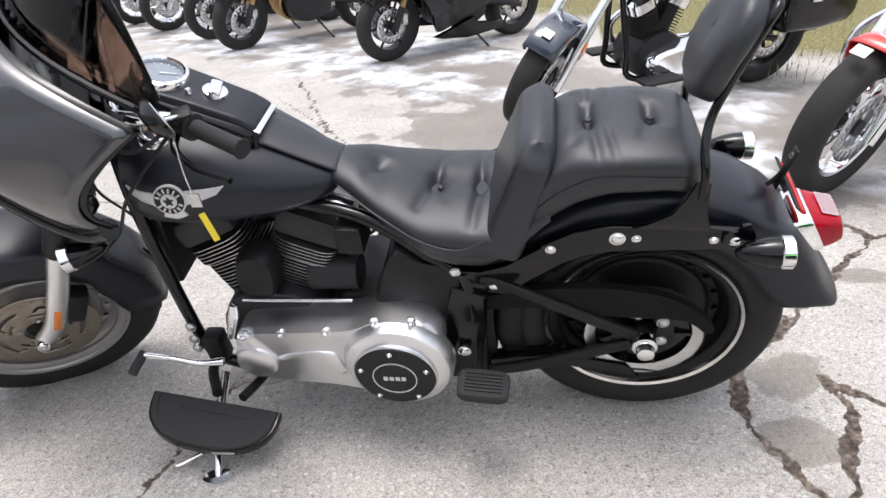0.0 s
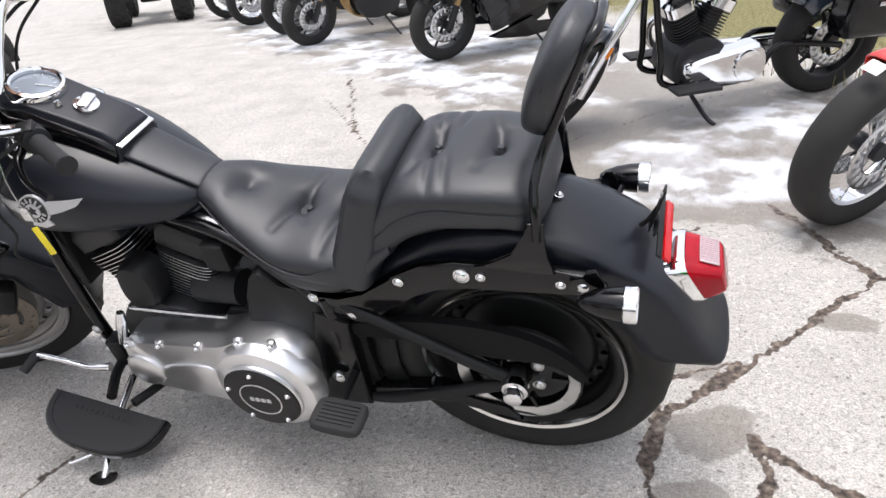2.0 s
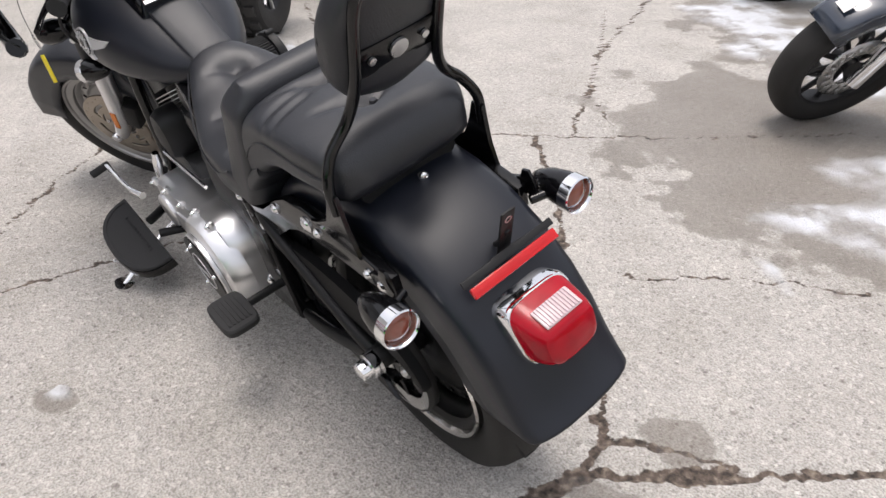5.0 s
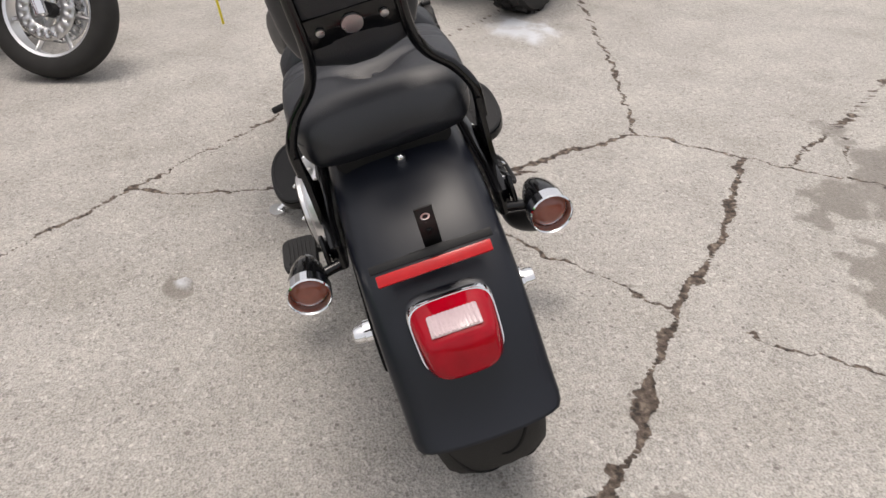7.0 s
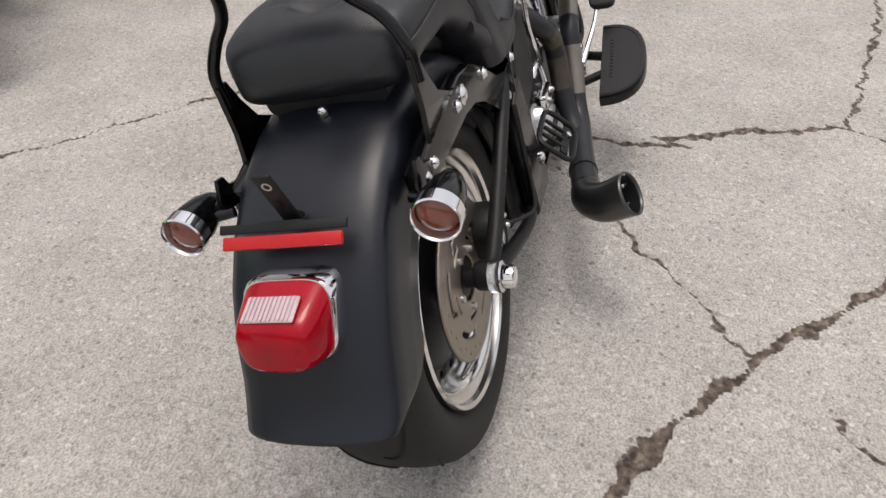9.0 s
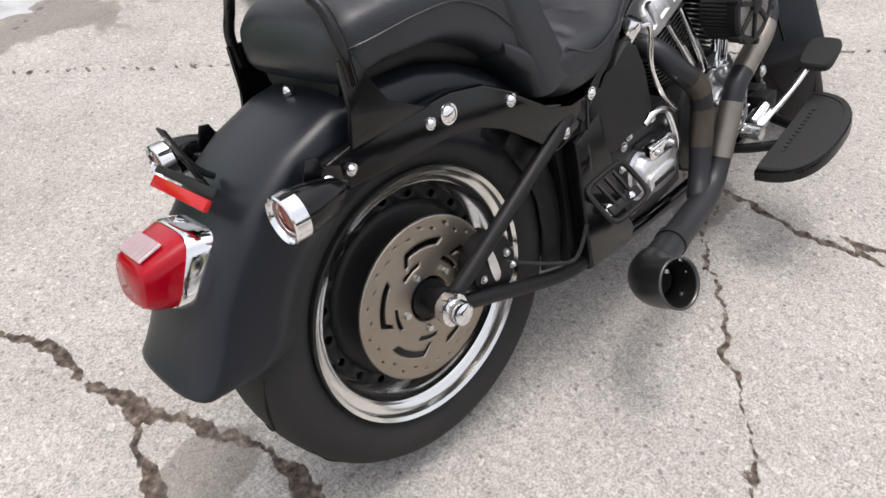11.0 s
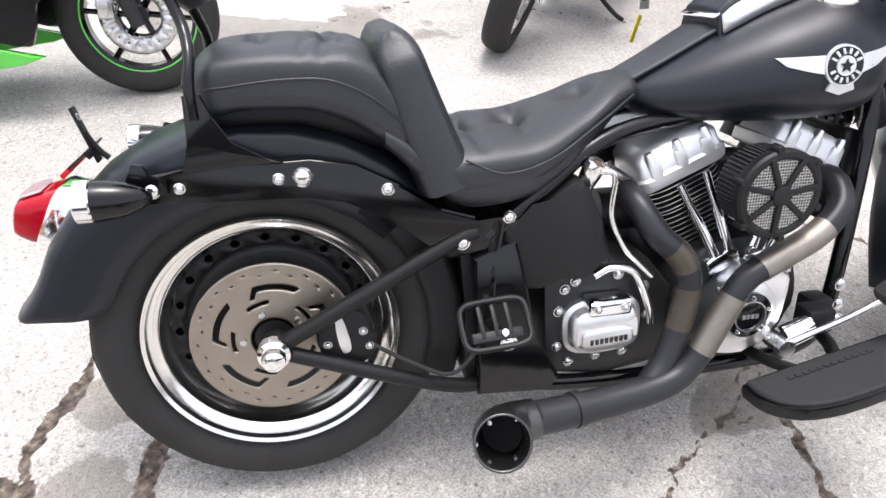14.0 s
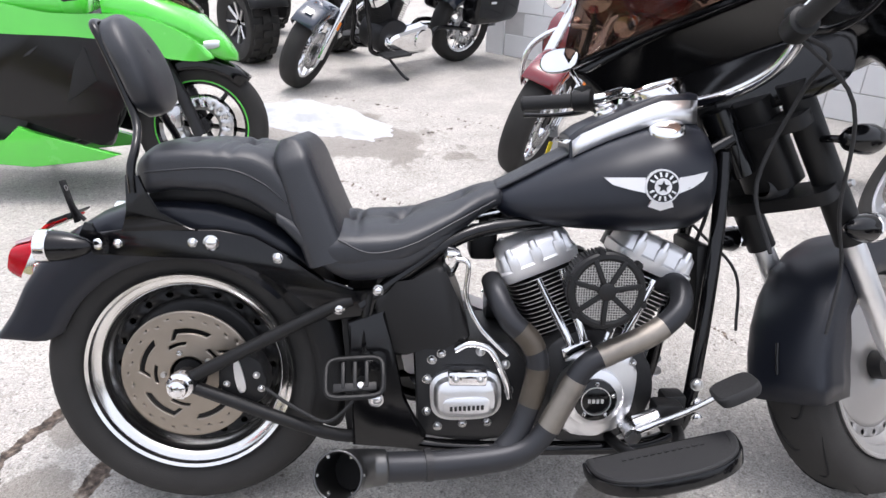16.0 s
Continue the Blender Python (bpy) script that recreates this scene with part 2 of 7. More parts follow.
# ---- ground: one sheet of old concrete, cracked, wet and partly iced, running out to the horizon ----
def spaced(lo, hi, fine, mid, far):
    a = np.arange(lo, hi, fine)
    b = np.arange(hi, hi + 7, mid)
    c = hi + 7 + np.cumsum(np.geomspace(mid * 2, 60, far))
    return np.concatenate([(lo - (np.concatenate([b, c]) - hi) - fine)[::-1], a, b, c])


def wiggle(X, Y, s, seed=0.0, octaves=3):
    """Smooth random field from summed sine waves."""
    rng = np.random.RandomState(int(seed * 10) + 7)
    out = np.zeros_like(X)
    for o in range(octaves):
        f = 2 ** o / s
        for _ in range(5):
            ang, ph = rng.uniform(0, 6.283, 2)
            k = f * rng.uniform(0.6, 1.5)
            out += np.sin(6.283 * k * (X * math.cos(ang) + Y * math.sin(ang)) + ph) / 2 ** o
    return out / 4.0


# cracks and slab joints: half width, then the points they run through
CRACKS = [
    (0.014, (-0.27, -0.19), (-0.14, -0.31), (0.23, -0.59), (0.5, -0.88), (1.0, -1.28)),
    (0.006, (0.92, -1.39), (1.29, -1.99), (1.55, -2.34), (2.2, -3.2)),
    (0.006, (1.3, -0.98), (1.0, -1.28), (0.69, -1.63), (0.0, -2.5), (-0.6, -3.2)),
    (0.009, (1.11, -0.39), (1.3, -0.98), (2.15, -1.24), (3.26, -1.51), (4.5, -2.1)),
    (0.005, (0.23, -0.59), (0.42, -0.47), (0.65, -0.28), (0.91, -0.1), (1.1, -0.06)),
    (0.008, (1.15, 0.33), (1.1, -0.06), (1.06, -0.26), (1.08, -0.48), (1.11, -0.39)),
    (0.006, (0.78, -0.19), (0.98, -0.05), (1.12, 0.1), (1.15, 0.33), (1.18, 0.49), (1.17, 0.6), (1.28, 0.94)),
    (0.006, (-1.5, 3.6), (-0.1, 2.27), (0.37, 1.82), (0.93, 1.27), (1.28, 0.94), (1.84, 0.4), (2.6, -0.4), (4.0, -1.8)),
    (0.016, (-0.27, -0.19), (-0.28, -0.05), (-0.27, 0.1), (-0.36, 0.36), (-0.42, 0.45), (-0.49, 0.79), (-0.75, 1.2)),
    (0.014, (-0.42, 0.45), (-0.47, 0.28), (-0.53, 0.08), (-0.52, -0.04), (-0.62, 0.06), (-1.1, 0.3)),
    (0.013, (-0.28, -0.05), (-0.52, -0.34), (-0.94, -0.87), (-0.67, -1.48)),
    (0.006, (-0.52, -0.34), (-0.38, -0.28), (-0.27, -0.19)),
    (0.009, (-0.94, -0.87), (-1.5, -1.2), (-2.4, -1.4)),
    (0.008, (1.14, -1.8), (1.53, -2.29), (1.75, -2.75), (2.19, -3.69)),
    (0.004, (1.29, -1.99), (1.14, -1.8), (0.85, -1.62)),
    (0.005, (0.09, -0.73), (-0.09, -0.96), (-0.4, -1.2)),
    (0.005, (0.06, 2.54), (0.91, 3.13), (1.08, 3.0), (1.9, 2.5)),
    (0.005, (-0.2, 3.75), (0.11, 3.59), (0.91, 3.13)),
    (0.004, (1.62, 0.59), (1.84, 0.4)),
]
gx, gy = spaced(-1.3, 2.2, 0.010, 0.045, 26), spaced(-1.7, 1.6, 0.010, 0.045, 26)
GX, GY = np.meshgrid(gx, gy, indexing='ij')
wx = GX + 0.020 * wiggle(GX, GY, 0.20, 1) + 0.007 * wiggle(GX, GY, 0.06, 2)
wy = GY + 0.020 * wiggle(GX, GY, 0.20, 3) + 0.007 * wiggle(GX, GY, 0.06, 4)
CR = np.zeros_like(GX)
for wdt, *pts in CRACKS:
    for (x0, y0), (x1, y1) in zip(pts, pts[1:]):
        dx, dy = x1 - x0, y1 - y0
        t = np.clip(((wx - x0) * dx + (wy - y0) * dy) / (dx * dx + dy * dy), 0, 1)
        d = np.hypot(wx - x0 - t * dx, wy - y0 - t * dy)
        w = wdt * (0.9 + 0.45 * wiggle(GX, GY, 0.25, 5))
        CR = np.maximum(CR, np.clip((w + 0.008 - d) / 0.015, 0, 1))


def blob(x, y, rx, ry, ang=0.0, soft=0.25, ragged=0.25, seed=6):
    c, s = math.cos(radians(ang)), math.sin(radians(ang))
    u, v = ((GX - x) * c + (GY - y) * s) / rx, (-(GX - x) * s + (GY - y) * c) / ry
    return np.clip((1 - np.hypot(u, v) + ragged * wiggle(GX, GY, 0.5, seed) + 0.12 * wiggle(GX, GY, 0.12, seed + 1)) / soft, 0, 1)


# damp concrete: under the ice at the far row, and small stains near by
WET = np.zeros_like(GX)
for a in [(-0.4, -2.4, 1.3, 0.95, 30), (1.3, -4.1, 3.4, 0.9, -42), (3.8, -6.2, 3.2, 1.0, -42), (-0.39, 0.21, 0.12, 0.10, 20), (-0.37, -0.325, 0.115, 0.095, 10), (-0.42, -0.03, 0.13, 0.09, 60), (0.25, -2.1, 1.1, 0.8, -30),
          (-0.1, 2.85, 0.95, 0.5, -28), (-0.12, -1.58, 0.72, 0.40, 30), (0.42, -2.15, 0.5, 0.35, 20), (0.2, -2.0, 1.0, 0.6, 20), (-1.0, -1.6, 0.8, 0.5, 30), (1.02, -0.02, 0.16, 0.10, 30), (-0.38, -0.05, 0.1, 0.06, 0), (-0.8, -0.6, 0.10, 0.06, 0), (0.64, 0.72, 0.08, 0.05, 35)]:
    WET = np.maximum(WET, blob(*a, soft=0.35))
ICE = np.zeros_like(GX)
for a in [(-0.40, -1.85, 0.42, 0.40, 40), (-0.58, -1.58, 0.36, 0.26, 40), (-0.42, -1.75, 0.42, 0.36, 40), (-0.75, -2.5, 0.6, 0.35, 35), (-0.14, -1.10, 0.13, 0.06, -30), (0.65, 0.71, 0.055, 0.025, 40), (0.66, 0.70, 0.03, 0.02, 40), (-1.6, -1.4, 0.5, 0.3, 10), (1.2, -3.5, 0.9, 0.35, -40), (2.2, -4.4, 1.6, 0.45, -42), (1.5, -5.0, 1.2, 0.5, -42),
          (3.6, -5.6, 1.7, 0.6, -40), (0.4, -3.0, 0.5, 0.2, -10), (5.2, -7.4, 2.5, 0.5, -40), (0.5, -4.2, 0.7, 0.3, 10), (2.75, -1.0, 0.3, 0.2, 0)]:
    ICE = np.maximum(ICE, blob(*a, soft=0.5, ragged=0.55, seed=9))
GRASS = np.clip((-(GX - 0.31) * 0.62 - (GY + 5.97) * 0.78 + 0.25 * wiggle(GX, GY, 0.8, 14) - 0.15) / 0.25, 0, 1)
GRASS = np.maximum(GRASS, np.clip((-(GX + 1.25) * 0.55 - (GY + 3.95) * 0.83 + 0.2 * wiggle(GX, GY, 0.6, 15)) / 0.2, 0, 1) * (GX < -0.2))
GZ = -0.006 * CR + 0.0012 * wiggle(GX, GY, 0.09, 16) + 0.012 * ICE * (ICE > 0.05) + 0.05 * GRASS
GZ += 0.006 * ICE * wiggle(GX, GY, 0.07, 17)
GZ[CR > 0.5] += 0.003 * wiggle(GX, GY, 0.04, 18)[CR > 0.5]
nx, ny = GX.shape
me = bpy.data.meshes.new("ground")
idx = np.arange(nx * ny).reshape(nx, ny)
quads = np.stack([idx[:-1, :-1], idx[1:, :-1], idx[1:, 1:], idx[:-1, 1:]], -1).reshape(-1, 4)
me.vertices.add(nx * ny)
me.vertices.foreach_set("co", np.stack([GX, GY, GZ], -1).ravel())
me.loops.add(quads.size)
me.loops.foreach_set("vertex_index", quads.ravel())
me.polygons.add(len(quads))
me.polygons.foreach_set("loop_start", np.arange(0, quads.size, 4))
me.update(calc_edges=True)
me.polygons.foreach_set("use_smooth", np.ones(len(quads), bool))
# the ground on the motorcycle's left, up to the joint, is very slightly darker
LEFT_TONE = np.clip((1.50 - 0.70 * GX - 0.72 * GY) / 0.08, 0, 1) * np.clip((GY + 0.06 + 0.4 * np.clip(GX - 0.9, 0, 1)) / 0.10, 0, 1) * np.clip((GX + 0.36 + 0.25 * GY) / 0.08, 0, 1)
for key, field in (("left_tone", LEFT_TONE), ("crack", CR), ("wet", WET), ("ice", ICE), ("grass", GRASS)):
    me.attributes.new(key, 'FLOAT', 'POINT').data.foreach_set("value", field.ravel().astype(np.float32))


def ground_material():
    m = bpy.data.materials.new("old_concrete")
    m.use_nodes = True
    nt = m.node_tree
    N, LK = nt.nodes.new, nt.links.new
    b = nt.nodes["Principled BSDF"]
    tc = N("ShaderNodeTexCoord")

    def tex(kind, scale, detail=4.0):
        n = N("ShaderNodeTex" + kind)
        n.inputs["Scale"].default_value = scale
        if kind == "Noise":
            n.inputs["Detail"].default_value = detail
        LK(tc.outputs["Object"], n.inputs["Vector"])
        return n

    def ramp(src, stops):
        r = N("ShaderNodeValToRGB")
        while len(r.color_ramp.elements) < len(stops):
            r.color_ramp.elements.new(0.5)
        for el, (p, c) in zip(r.color_ramp.elements, stops):
            el.position, el.color = p, tuple(c) + (1,)
        LK(src, r.inputs[0])
        return r.outputs[0]

    def mix(fac, a, c, kind='MIX'):
        x = N("ShaderNodeMix")
        x.data_type, x.blend_type = 'RGBA', kind
        for s, v in ((0, fac), (6, a), (7, c)):
            if hasattr(v, "is_output"):
                LK(v, x.inputs[s])
            else:
                x.inputs[s].default_value = v if s == 0 else tuple(v) + (1,)
        return x.outputs[2]

    def attr(k):
        x = N("ShaderNodeAttribute")
        x.attribute_name = k
        return x.outputs["Fac"]

    big = ramp(tex("Noise", 1.1, 8).outputs["Fac"], [(0.3, (0.37, 0.345, 0.315)), (0.7, (0.51, 0.48, 0.44))])
    grit = tex("Voronoi", 105)
    col = mix(0.74, big, ramp(grit.outputs["Color"], [(0.0, (0.17, 0.155, 0.14)), (0.40, (0.44, 0.42, 0.39)), (0.75, (0.54, 0.51, 0.47)), (1.0, (0.86, 0.84, 0.80))]))
    fine = tex("Noise", 190, 4)
    col = mix(0.42, col, ramp(fine.outputs["Fac"], [(0.36, (0.18, 0.165, 0.15)), (0.5, (0.46, 0.44, 0.41)), (0.66, (0.74, 0.72, 0.68))]), 'MIX')
    col = mix(attr("left_tone"), col, mix(1.0, col, (0.98, 0.98, 0.98), 'MULTIPLY'))
    patch = ramp(tex("Noise", 3.4, 7).outputs["Fac"], [(0.30, (0.84, 0.835, 0.82)), (0.50, (0.95, 0.95, 0.95)), (0.70, (1.05, 1.05, 1.04))])
    col = mix(1.0, col, patch, 'MULTIPLY')
    stones = tex("Voronoi", 34)
    col = mix(mix(0.85, (0, 0, 0), ramp(stones.outputs["Distance"], [(0.0, (1, 1, 1)), (0.13, (0.7, 0.7, 0.7)), (0.20, (0, 0, 0))])), col, ramp(stones.outputs["Color"], [(0.25, (0.13, 0.11, 0.10)), (0.5, (0.30, 0.27, 0.24)), (0.75, (0.72, 0.69, 0.64))]))
    spots = ramp(tex("Noise", 13, 4).outputs["Fac"], [(0.0, (0, 0, 0)), (0.66, (0, 0, 0)), (0.74, (1, 1, 1))])
    col = mix(mix(0.35, (0, 0, 0), spots), col, (0.20, 0.17, 0.14))
    pits = ramp(tex("Voronoi", 9).outputs["Distance"], [(0.0, (1, 1, 1)), (0.055, (0.6, 0.6, 0.6)), (0.085, (0, 0, 0))])
    col = mix(mix(0.75, (0, 0, 0), pits), col, (0.15, 0.13, 0.11))
    soak = N("ShaderNodeMath")
    soak.operation = 'MULTIPLY_ADD'
    LK(tex("Noise", 9, 6).outputs["Fac"], soak.inputs[0])
    soak.inputs[1].default_value = 0.6
    LK(attr("wet"), soak.inputs[2])
    damp = N("ShaderNodeMapRange")
    damp.inputs["From Min"].default_value, damp.inputs["From Max"].default_value = 0.62, 0.85
    LK(soak.outputs[0], damp.inputs["Value"])
    col = mix(damp.outputs[0], col, mix(0.55, col, (0.13, 0.105, 0.08)))
    dirt = ramp(tex("Noise", 55, 5).outputs["Fac"], [(0.35, (0.035, 0.028, 0.023)), (0.55, (0.13, 0.10, 0.08)), (0.75, (0.30, 0.25, 0.20))])
    jag = N("ShaderNodeMath")
    jag.operation = 'MULTIPLY_ADD'
    LK(tex("Noise", 70, 4).outputs["Fac"], jag.inputs[0])
    jag.inputs[1].default_value = 0.7
    LK(attr("crack"), jag.inputs[2])
    edge = N("ShaderNodeMapRange")
    edge.inputs["From Min"].default_value, edge.inputs["From Max"].default_value = 0.72, 0.92
    LK(jag.outputs[0], edge.inputs["Value"])
    col = mix(edge.outputs[0], col, dirt)
    lawn = ramp(tex("Noise", 40, 6).outputs["Fac"], [(0.3, (0.06, 0.06, 0.02)), (0.55, (0.20, 0.18, 0.07)), (0.75, (0.34, 0.29, 0.15))])
    col = mix(attr("grass"), col, lawn)
    ice_break = N("ShaderNodeMath")
    ice_break.operation = 'MULTIPLY'
    LK(attr("ice"), ice_break.inputs[0])
    LK(ramp(tex("Noise", 5, 6).outputs["Fac"], [(0.38, (0.15, 0.15, 0.15)), (0.52, (1, 1, 1))]), ice_break.inputs[1])
    col = mix(ice_break.outputs[0], col, (0.66, 0.68, 0.71))
    LK(col, b.inputs["Base Color"])
    rg = mix(damp.outputs[0], (0.92, 0.92, 0.92), (0.38, 0.38, 0.38))
    LK(mix(ice_break.outputs[0], rg, (0.45, 0.45, 0.45)), b.inputs["Roughness"])
    bp = N("ShaderNodeBump")
    bp.inputs["Strength"].default_value, bp.inputs["Distance"].default_value = 0.8, 0.006
    LK(fine.outputs["Fac"], bp.inputs["Height"])
    bp2 = N("ShaderNodeBump")
    bp2.inputs["Strength"].default_value, bp2.inputs["Distance"].default_value = 0.35, 0.006
    LK(grit.outputs["Distance"], bp2.inputs["Height"])
    LK(bp.outputs[0], bp2.inputs["Normal"])
    LK(bp2.outputs[0], b.inputs["Normal"])
    return m


me.materials.append(ground_material())
tagged(new("ground", me), "cracked old grey concrete lot with damp stains and ice", "ground", kind="structure")


# ---- wheels ----
def smoothstep(a, b, x):
    t = min(1, max(0, (x - a) / (b - a)))
    return t * t * (3 - 2 * t)


def tyre(m, r, w, parent, grooves=True):
    """A tyre whose axle is the z axis of m."""
    h = w / 2
    rr = r * 0.69
    prof = [(rr, -h * 0.72), (rr + 0.012, -h * 0.86), (r * 0.80, -h * 0.99), (r * 0.87, -h), (r * 0.925, -h * 0.93), (r * 0.962, -h * 0.76), (r * 0.985, -h * 0.5), (r * 0.997, -h * 0.2)]
    prof = prof + [(a, -b) for a, b in prof[::-1]]
    ob = part("tyre", lathe(prof, m, 72), RUBBER, parent, "black rubber road tyre")
    if grooves:
        # grooves are near-black strips on the tread, their shade put into the colour
        for s in (-1, 1):
            for k in range(11):
                t0 = 2 * math.pi * (k + 0.25 * (s + 1)) / 11
                pts = []
                for q in range(6):
                    u = q / 5
                    hh = s * h * (0.06 + 0.72 * u)
                    rad = r * float(np.interp(abs(hh) / h, [0, 0.2, 0.5, 0.76, 0.93], [1.0, 0.997, 0.985, 0.962, 0.925])) + 0.0004
                    t = t0 + 0.42 * u - 0.16 * math.sin(u * 3.1)
                    pts.append(m @ Vector((rad * math.cos(t), rad * math.sin(t), hh)))
                part("tread_groove", tube(pts, [0.001, 0.003, 0.0032, 0.0032, 0.003, 0.001], 6, 2), GROOVE_SHADE, parent)
    return ob


GROOVE_SHADE = mat("groove_shade", (0.006, 0.006, 0.006), 0.9)


def rotor(parent, m, r=0.128):
    """A drilled brake disc with curved slots, cut out of one polar sheet."""
    bm = bmesh.new()
    nr, nt = 27, 120
    grid = []
    for i in range(nr + 1):
        rad = r * (0.28 + 0.72 * i / nr)
        tw = -0.35 * smoothstep(0.36, 0.82, rad / r)
        grid.append([bm.verts.new(m @ Vector((rad * math.cos(2 * math.pi * j / nt + tw), rad * math.sin(2 * math.pi * j / nt + tw), 0))) for j in range(nt)])
    for i in range(nr):
        q = 0.28 + 0.72 * (i + 0.5) / nr
        for j in range(nt):
            slot = (1 < j % 24 < 17 and 0.655 < q < 0.735) or (14 < j % 24 < 17 and 0.56 < q < 0.70) or (7 < j % 24 < 19 and 0.455 < q < 0.525)
            hole = (i == 23 and j % 8 == 2) or (i == 21 and j % 8 == 6)
            if not (slot or hole):
                bm.faces.new((grid[i][j], grid[i][(j + 1) % nt], grid[i + 1][(j + 1) % nt], grid[i + 1][j]))
    ob = part("brake_disc", bm, ROTOR, parent, "drilled bare-steel brake disc with curved slots", solid=0.006)
    for k in range(5):
        t = 2 * math.pi * (k + 0.5) / 5
        part("disc_bolt", lathe([(0, 0.011), (0.006, 0.010), (0.007, 0.0), (0.007, -0.006)], m @ pose(r * 0.37 * math.cos(t), r * 0.37 * math.sin(t), 0), 10), STEEL, parent)
    return ob


def disc_wheel(parent, name, x, z, r, w, m=None, face=RIM, groove=True, dark_side=0, disc_mat=POWDER):
    """A solid black wheel with a ring of holes and a polished rim, axle along y."""
    A = axis_y(x, 0, z)
    h = w / 2
    R = r * 0.70
    prof = []
    for s in (-1, 1):
        q = [(R * 0.80, s * h * 0.35), (R * 0.84, s * h * 0.52), (R * 0.87, s * h * 0.60), (R * 0.875, s * h * 0.74), (R * 0.90, s * h * 0.80), (R * 0.955, s * h * 0.84), (R * 0.97, s * h * 0.93), (R, s * h * 0.97), (R * 1.012, s * h * 0.92), (R * 1.0, s * h * 0.80)]
        if s == dark_side:      # on the belt side only the outer lip is polished
            part("inner_barrel", lathe(q[:6], A, 72), POWDER, parent, "black inner rim barrel", m=m, solid=0.003)
            q = q[5:]
        prof += q if s < 0 else q[::-1]
    wheel = part(name, lathe(prof, A, 72), face, parent, "polished rim of a solid disc wheel", m=m)
    for s in (-1, 1):
        dish = holed_ring(R * 0.70, R * 0.815, 20, 0.0085, A @ pose(0, 0, s * h * 0.34))
        lathe([(R * 0.70, s * h * 0.34), (R * 0.64, s * h * 0.38), (R * 0.30, s * h * 0.46), (0.03, s * h * 0.50)], A, 48, dish)
        part("wheel_disc", dish, disc_mat, wheel, "wheel disc with a ring of holes", solid=0.004)
    part("hub", lathe([(0, -h * 0.95), (0.034, -h * 0.95), (0.036, h * 0.95), (0, h * 0.95)], A, 24), POWDER, wheel)
    tyre(A, r, w, wheel, groove)
    return wheel


def fender(profile, half, drop, e=3.0, seg=17):
    """A sheet-metal fender: (x, z, tangent degrees, side drop) rows; open below."""
    bm = bmesh.new()
    rows = []
    for x, z, ang, dr, *nar in profile:
        hw = half * (nar[0] if nar else 1.0)
        nrm = Vector((math.cos(radians(ang + 90)), 0, math.sin(radians(ang + 90))))
        row = []
        for i in range(seg):
            u = -1 + 2 * i / (seg - 1)
            v = math.copysign(min(1, abs(u) / 0.62), u)
            yy = hw * math.copysign(abs(math.sin(v * math.pi / 2)) ** 0.8, v)
            dd = half * 0.22 * (1 - math.cos(v * math.pi / 2)) + dr * max(0, (abs(u) - 0.62) / 0.38)
            row.append(Vector((x, yy, z)) - nrm * dd)
        rows.append(row)
    loft(bm, rows, caps=False, closed=False)
    return bm


# ---- the black cruiser in the middle ----
LEANS = pose(0, 0, 0, -14, 0, 0)
bike = thing("motorcycle", "matte black cruiser motorcycle leaning on its side stand", "motorcycle", LEANS)
AZ = 0.329    # axle height of the rear wheel above its contact

rear = disc_wheel(bike, "rear_wheel", 0.0, AZ, 0.321, 0.20, dark_side=1)
rotor(rear, axis_y(0, -0.095, AZ, True), 0.145)
for s, y in ((-1, -0.152), (1, 0.160)):
    part("axle_nut", lathe([(0, 0.034), (0.012, 0.034), (0.019, 0.030), (0.021, 0.022), (0.021, 0.010), (0.028, 0.008), (0.028, -0.012), (0, -0.012)], axis_y(0, y, AZ, s < 0), 20), CHROME, rear, "chrome axle nut cover")
    part("axle", rod((0, y, AZ), (0, s * 0.06, AZ), 0.018), POWDER, rear)
# drive pulley and belt side
pul = part("pulley", lathe([(0.128, -0.012), (0.133, -0.012), (0.133, 0.012), (0.128, 0.012), (0.120, 0.010), (0.108, 0.006)], axis_y(0, 0.118, AZ), 64), STEEL, rear, "toothed drive pulley with a bright edge")
part("pulley_face", lathe([(0.108, 0.004), (0.07, -0.004), (0.03, 0.0)], axis_y(0, 0.116, AZ), 40), GLOSS, rear, solid=0.004)
for k in range(5):
    t = 2 * math.pi * k / 5
    bolt(rear, 0.052 * math.cos(t), 0.118, AZ + 0.052 * math.sin(t), 0.011, 1, STEEL)
    part("spoke", box((0.09, 0, 0), (0.04, 0.012, 0.010), Matrix.Translation((0, 0.120, AZ)) @ pose(0, 0, 0, 0, math.degrees(-t) + 36, 0), bev=0.003), GLOSS, rear)
belt = [(0.135 * math.cos(radians(a)), AZ + 0.135 * math.sin(radians(a))) for a in range(250, 69, -20)]
belt = [(0.50, 0.245)] + belt + [(0.50, 0.385)]
bm = bmesh.new()
loft(bm, [[(x, 0.106, z), (x, 0.130, z)] for x, z in belt], caps=False, closed=False)
part("drive_belt", bm, RUBBER, bike, solid=0.005)
part("belt_guard", plate(smooth_poly([(0.37, 0.452), (0.24, 0.482), (0.09, 0.488), (-0.03, 0.466), (-0.11, 0.418), (-0.150, 0.362), (-0.128, 0.352), (-0.085, 0.395), (0.0, 0.398), (0.10, 0.405), (0.22, 0.425), (0.36, 0.425)], 4), 0.122, 0.142, bev=0.004), SOOTY, bike, "smooth black belt guard")
part("lower_belt_guard", plate([(0.36, 0.20), (0.16, 0.225), (0.05, 0.20), (0.0, 0.185), (0.03, 0.225), (0.18, 0.265), (0.36, 0.235)], 0.10, 0.138, bev=0.004), GLOSS, bike)

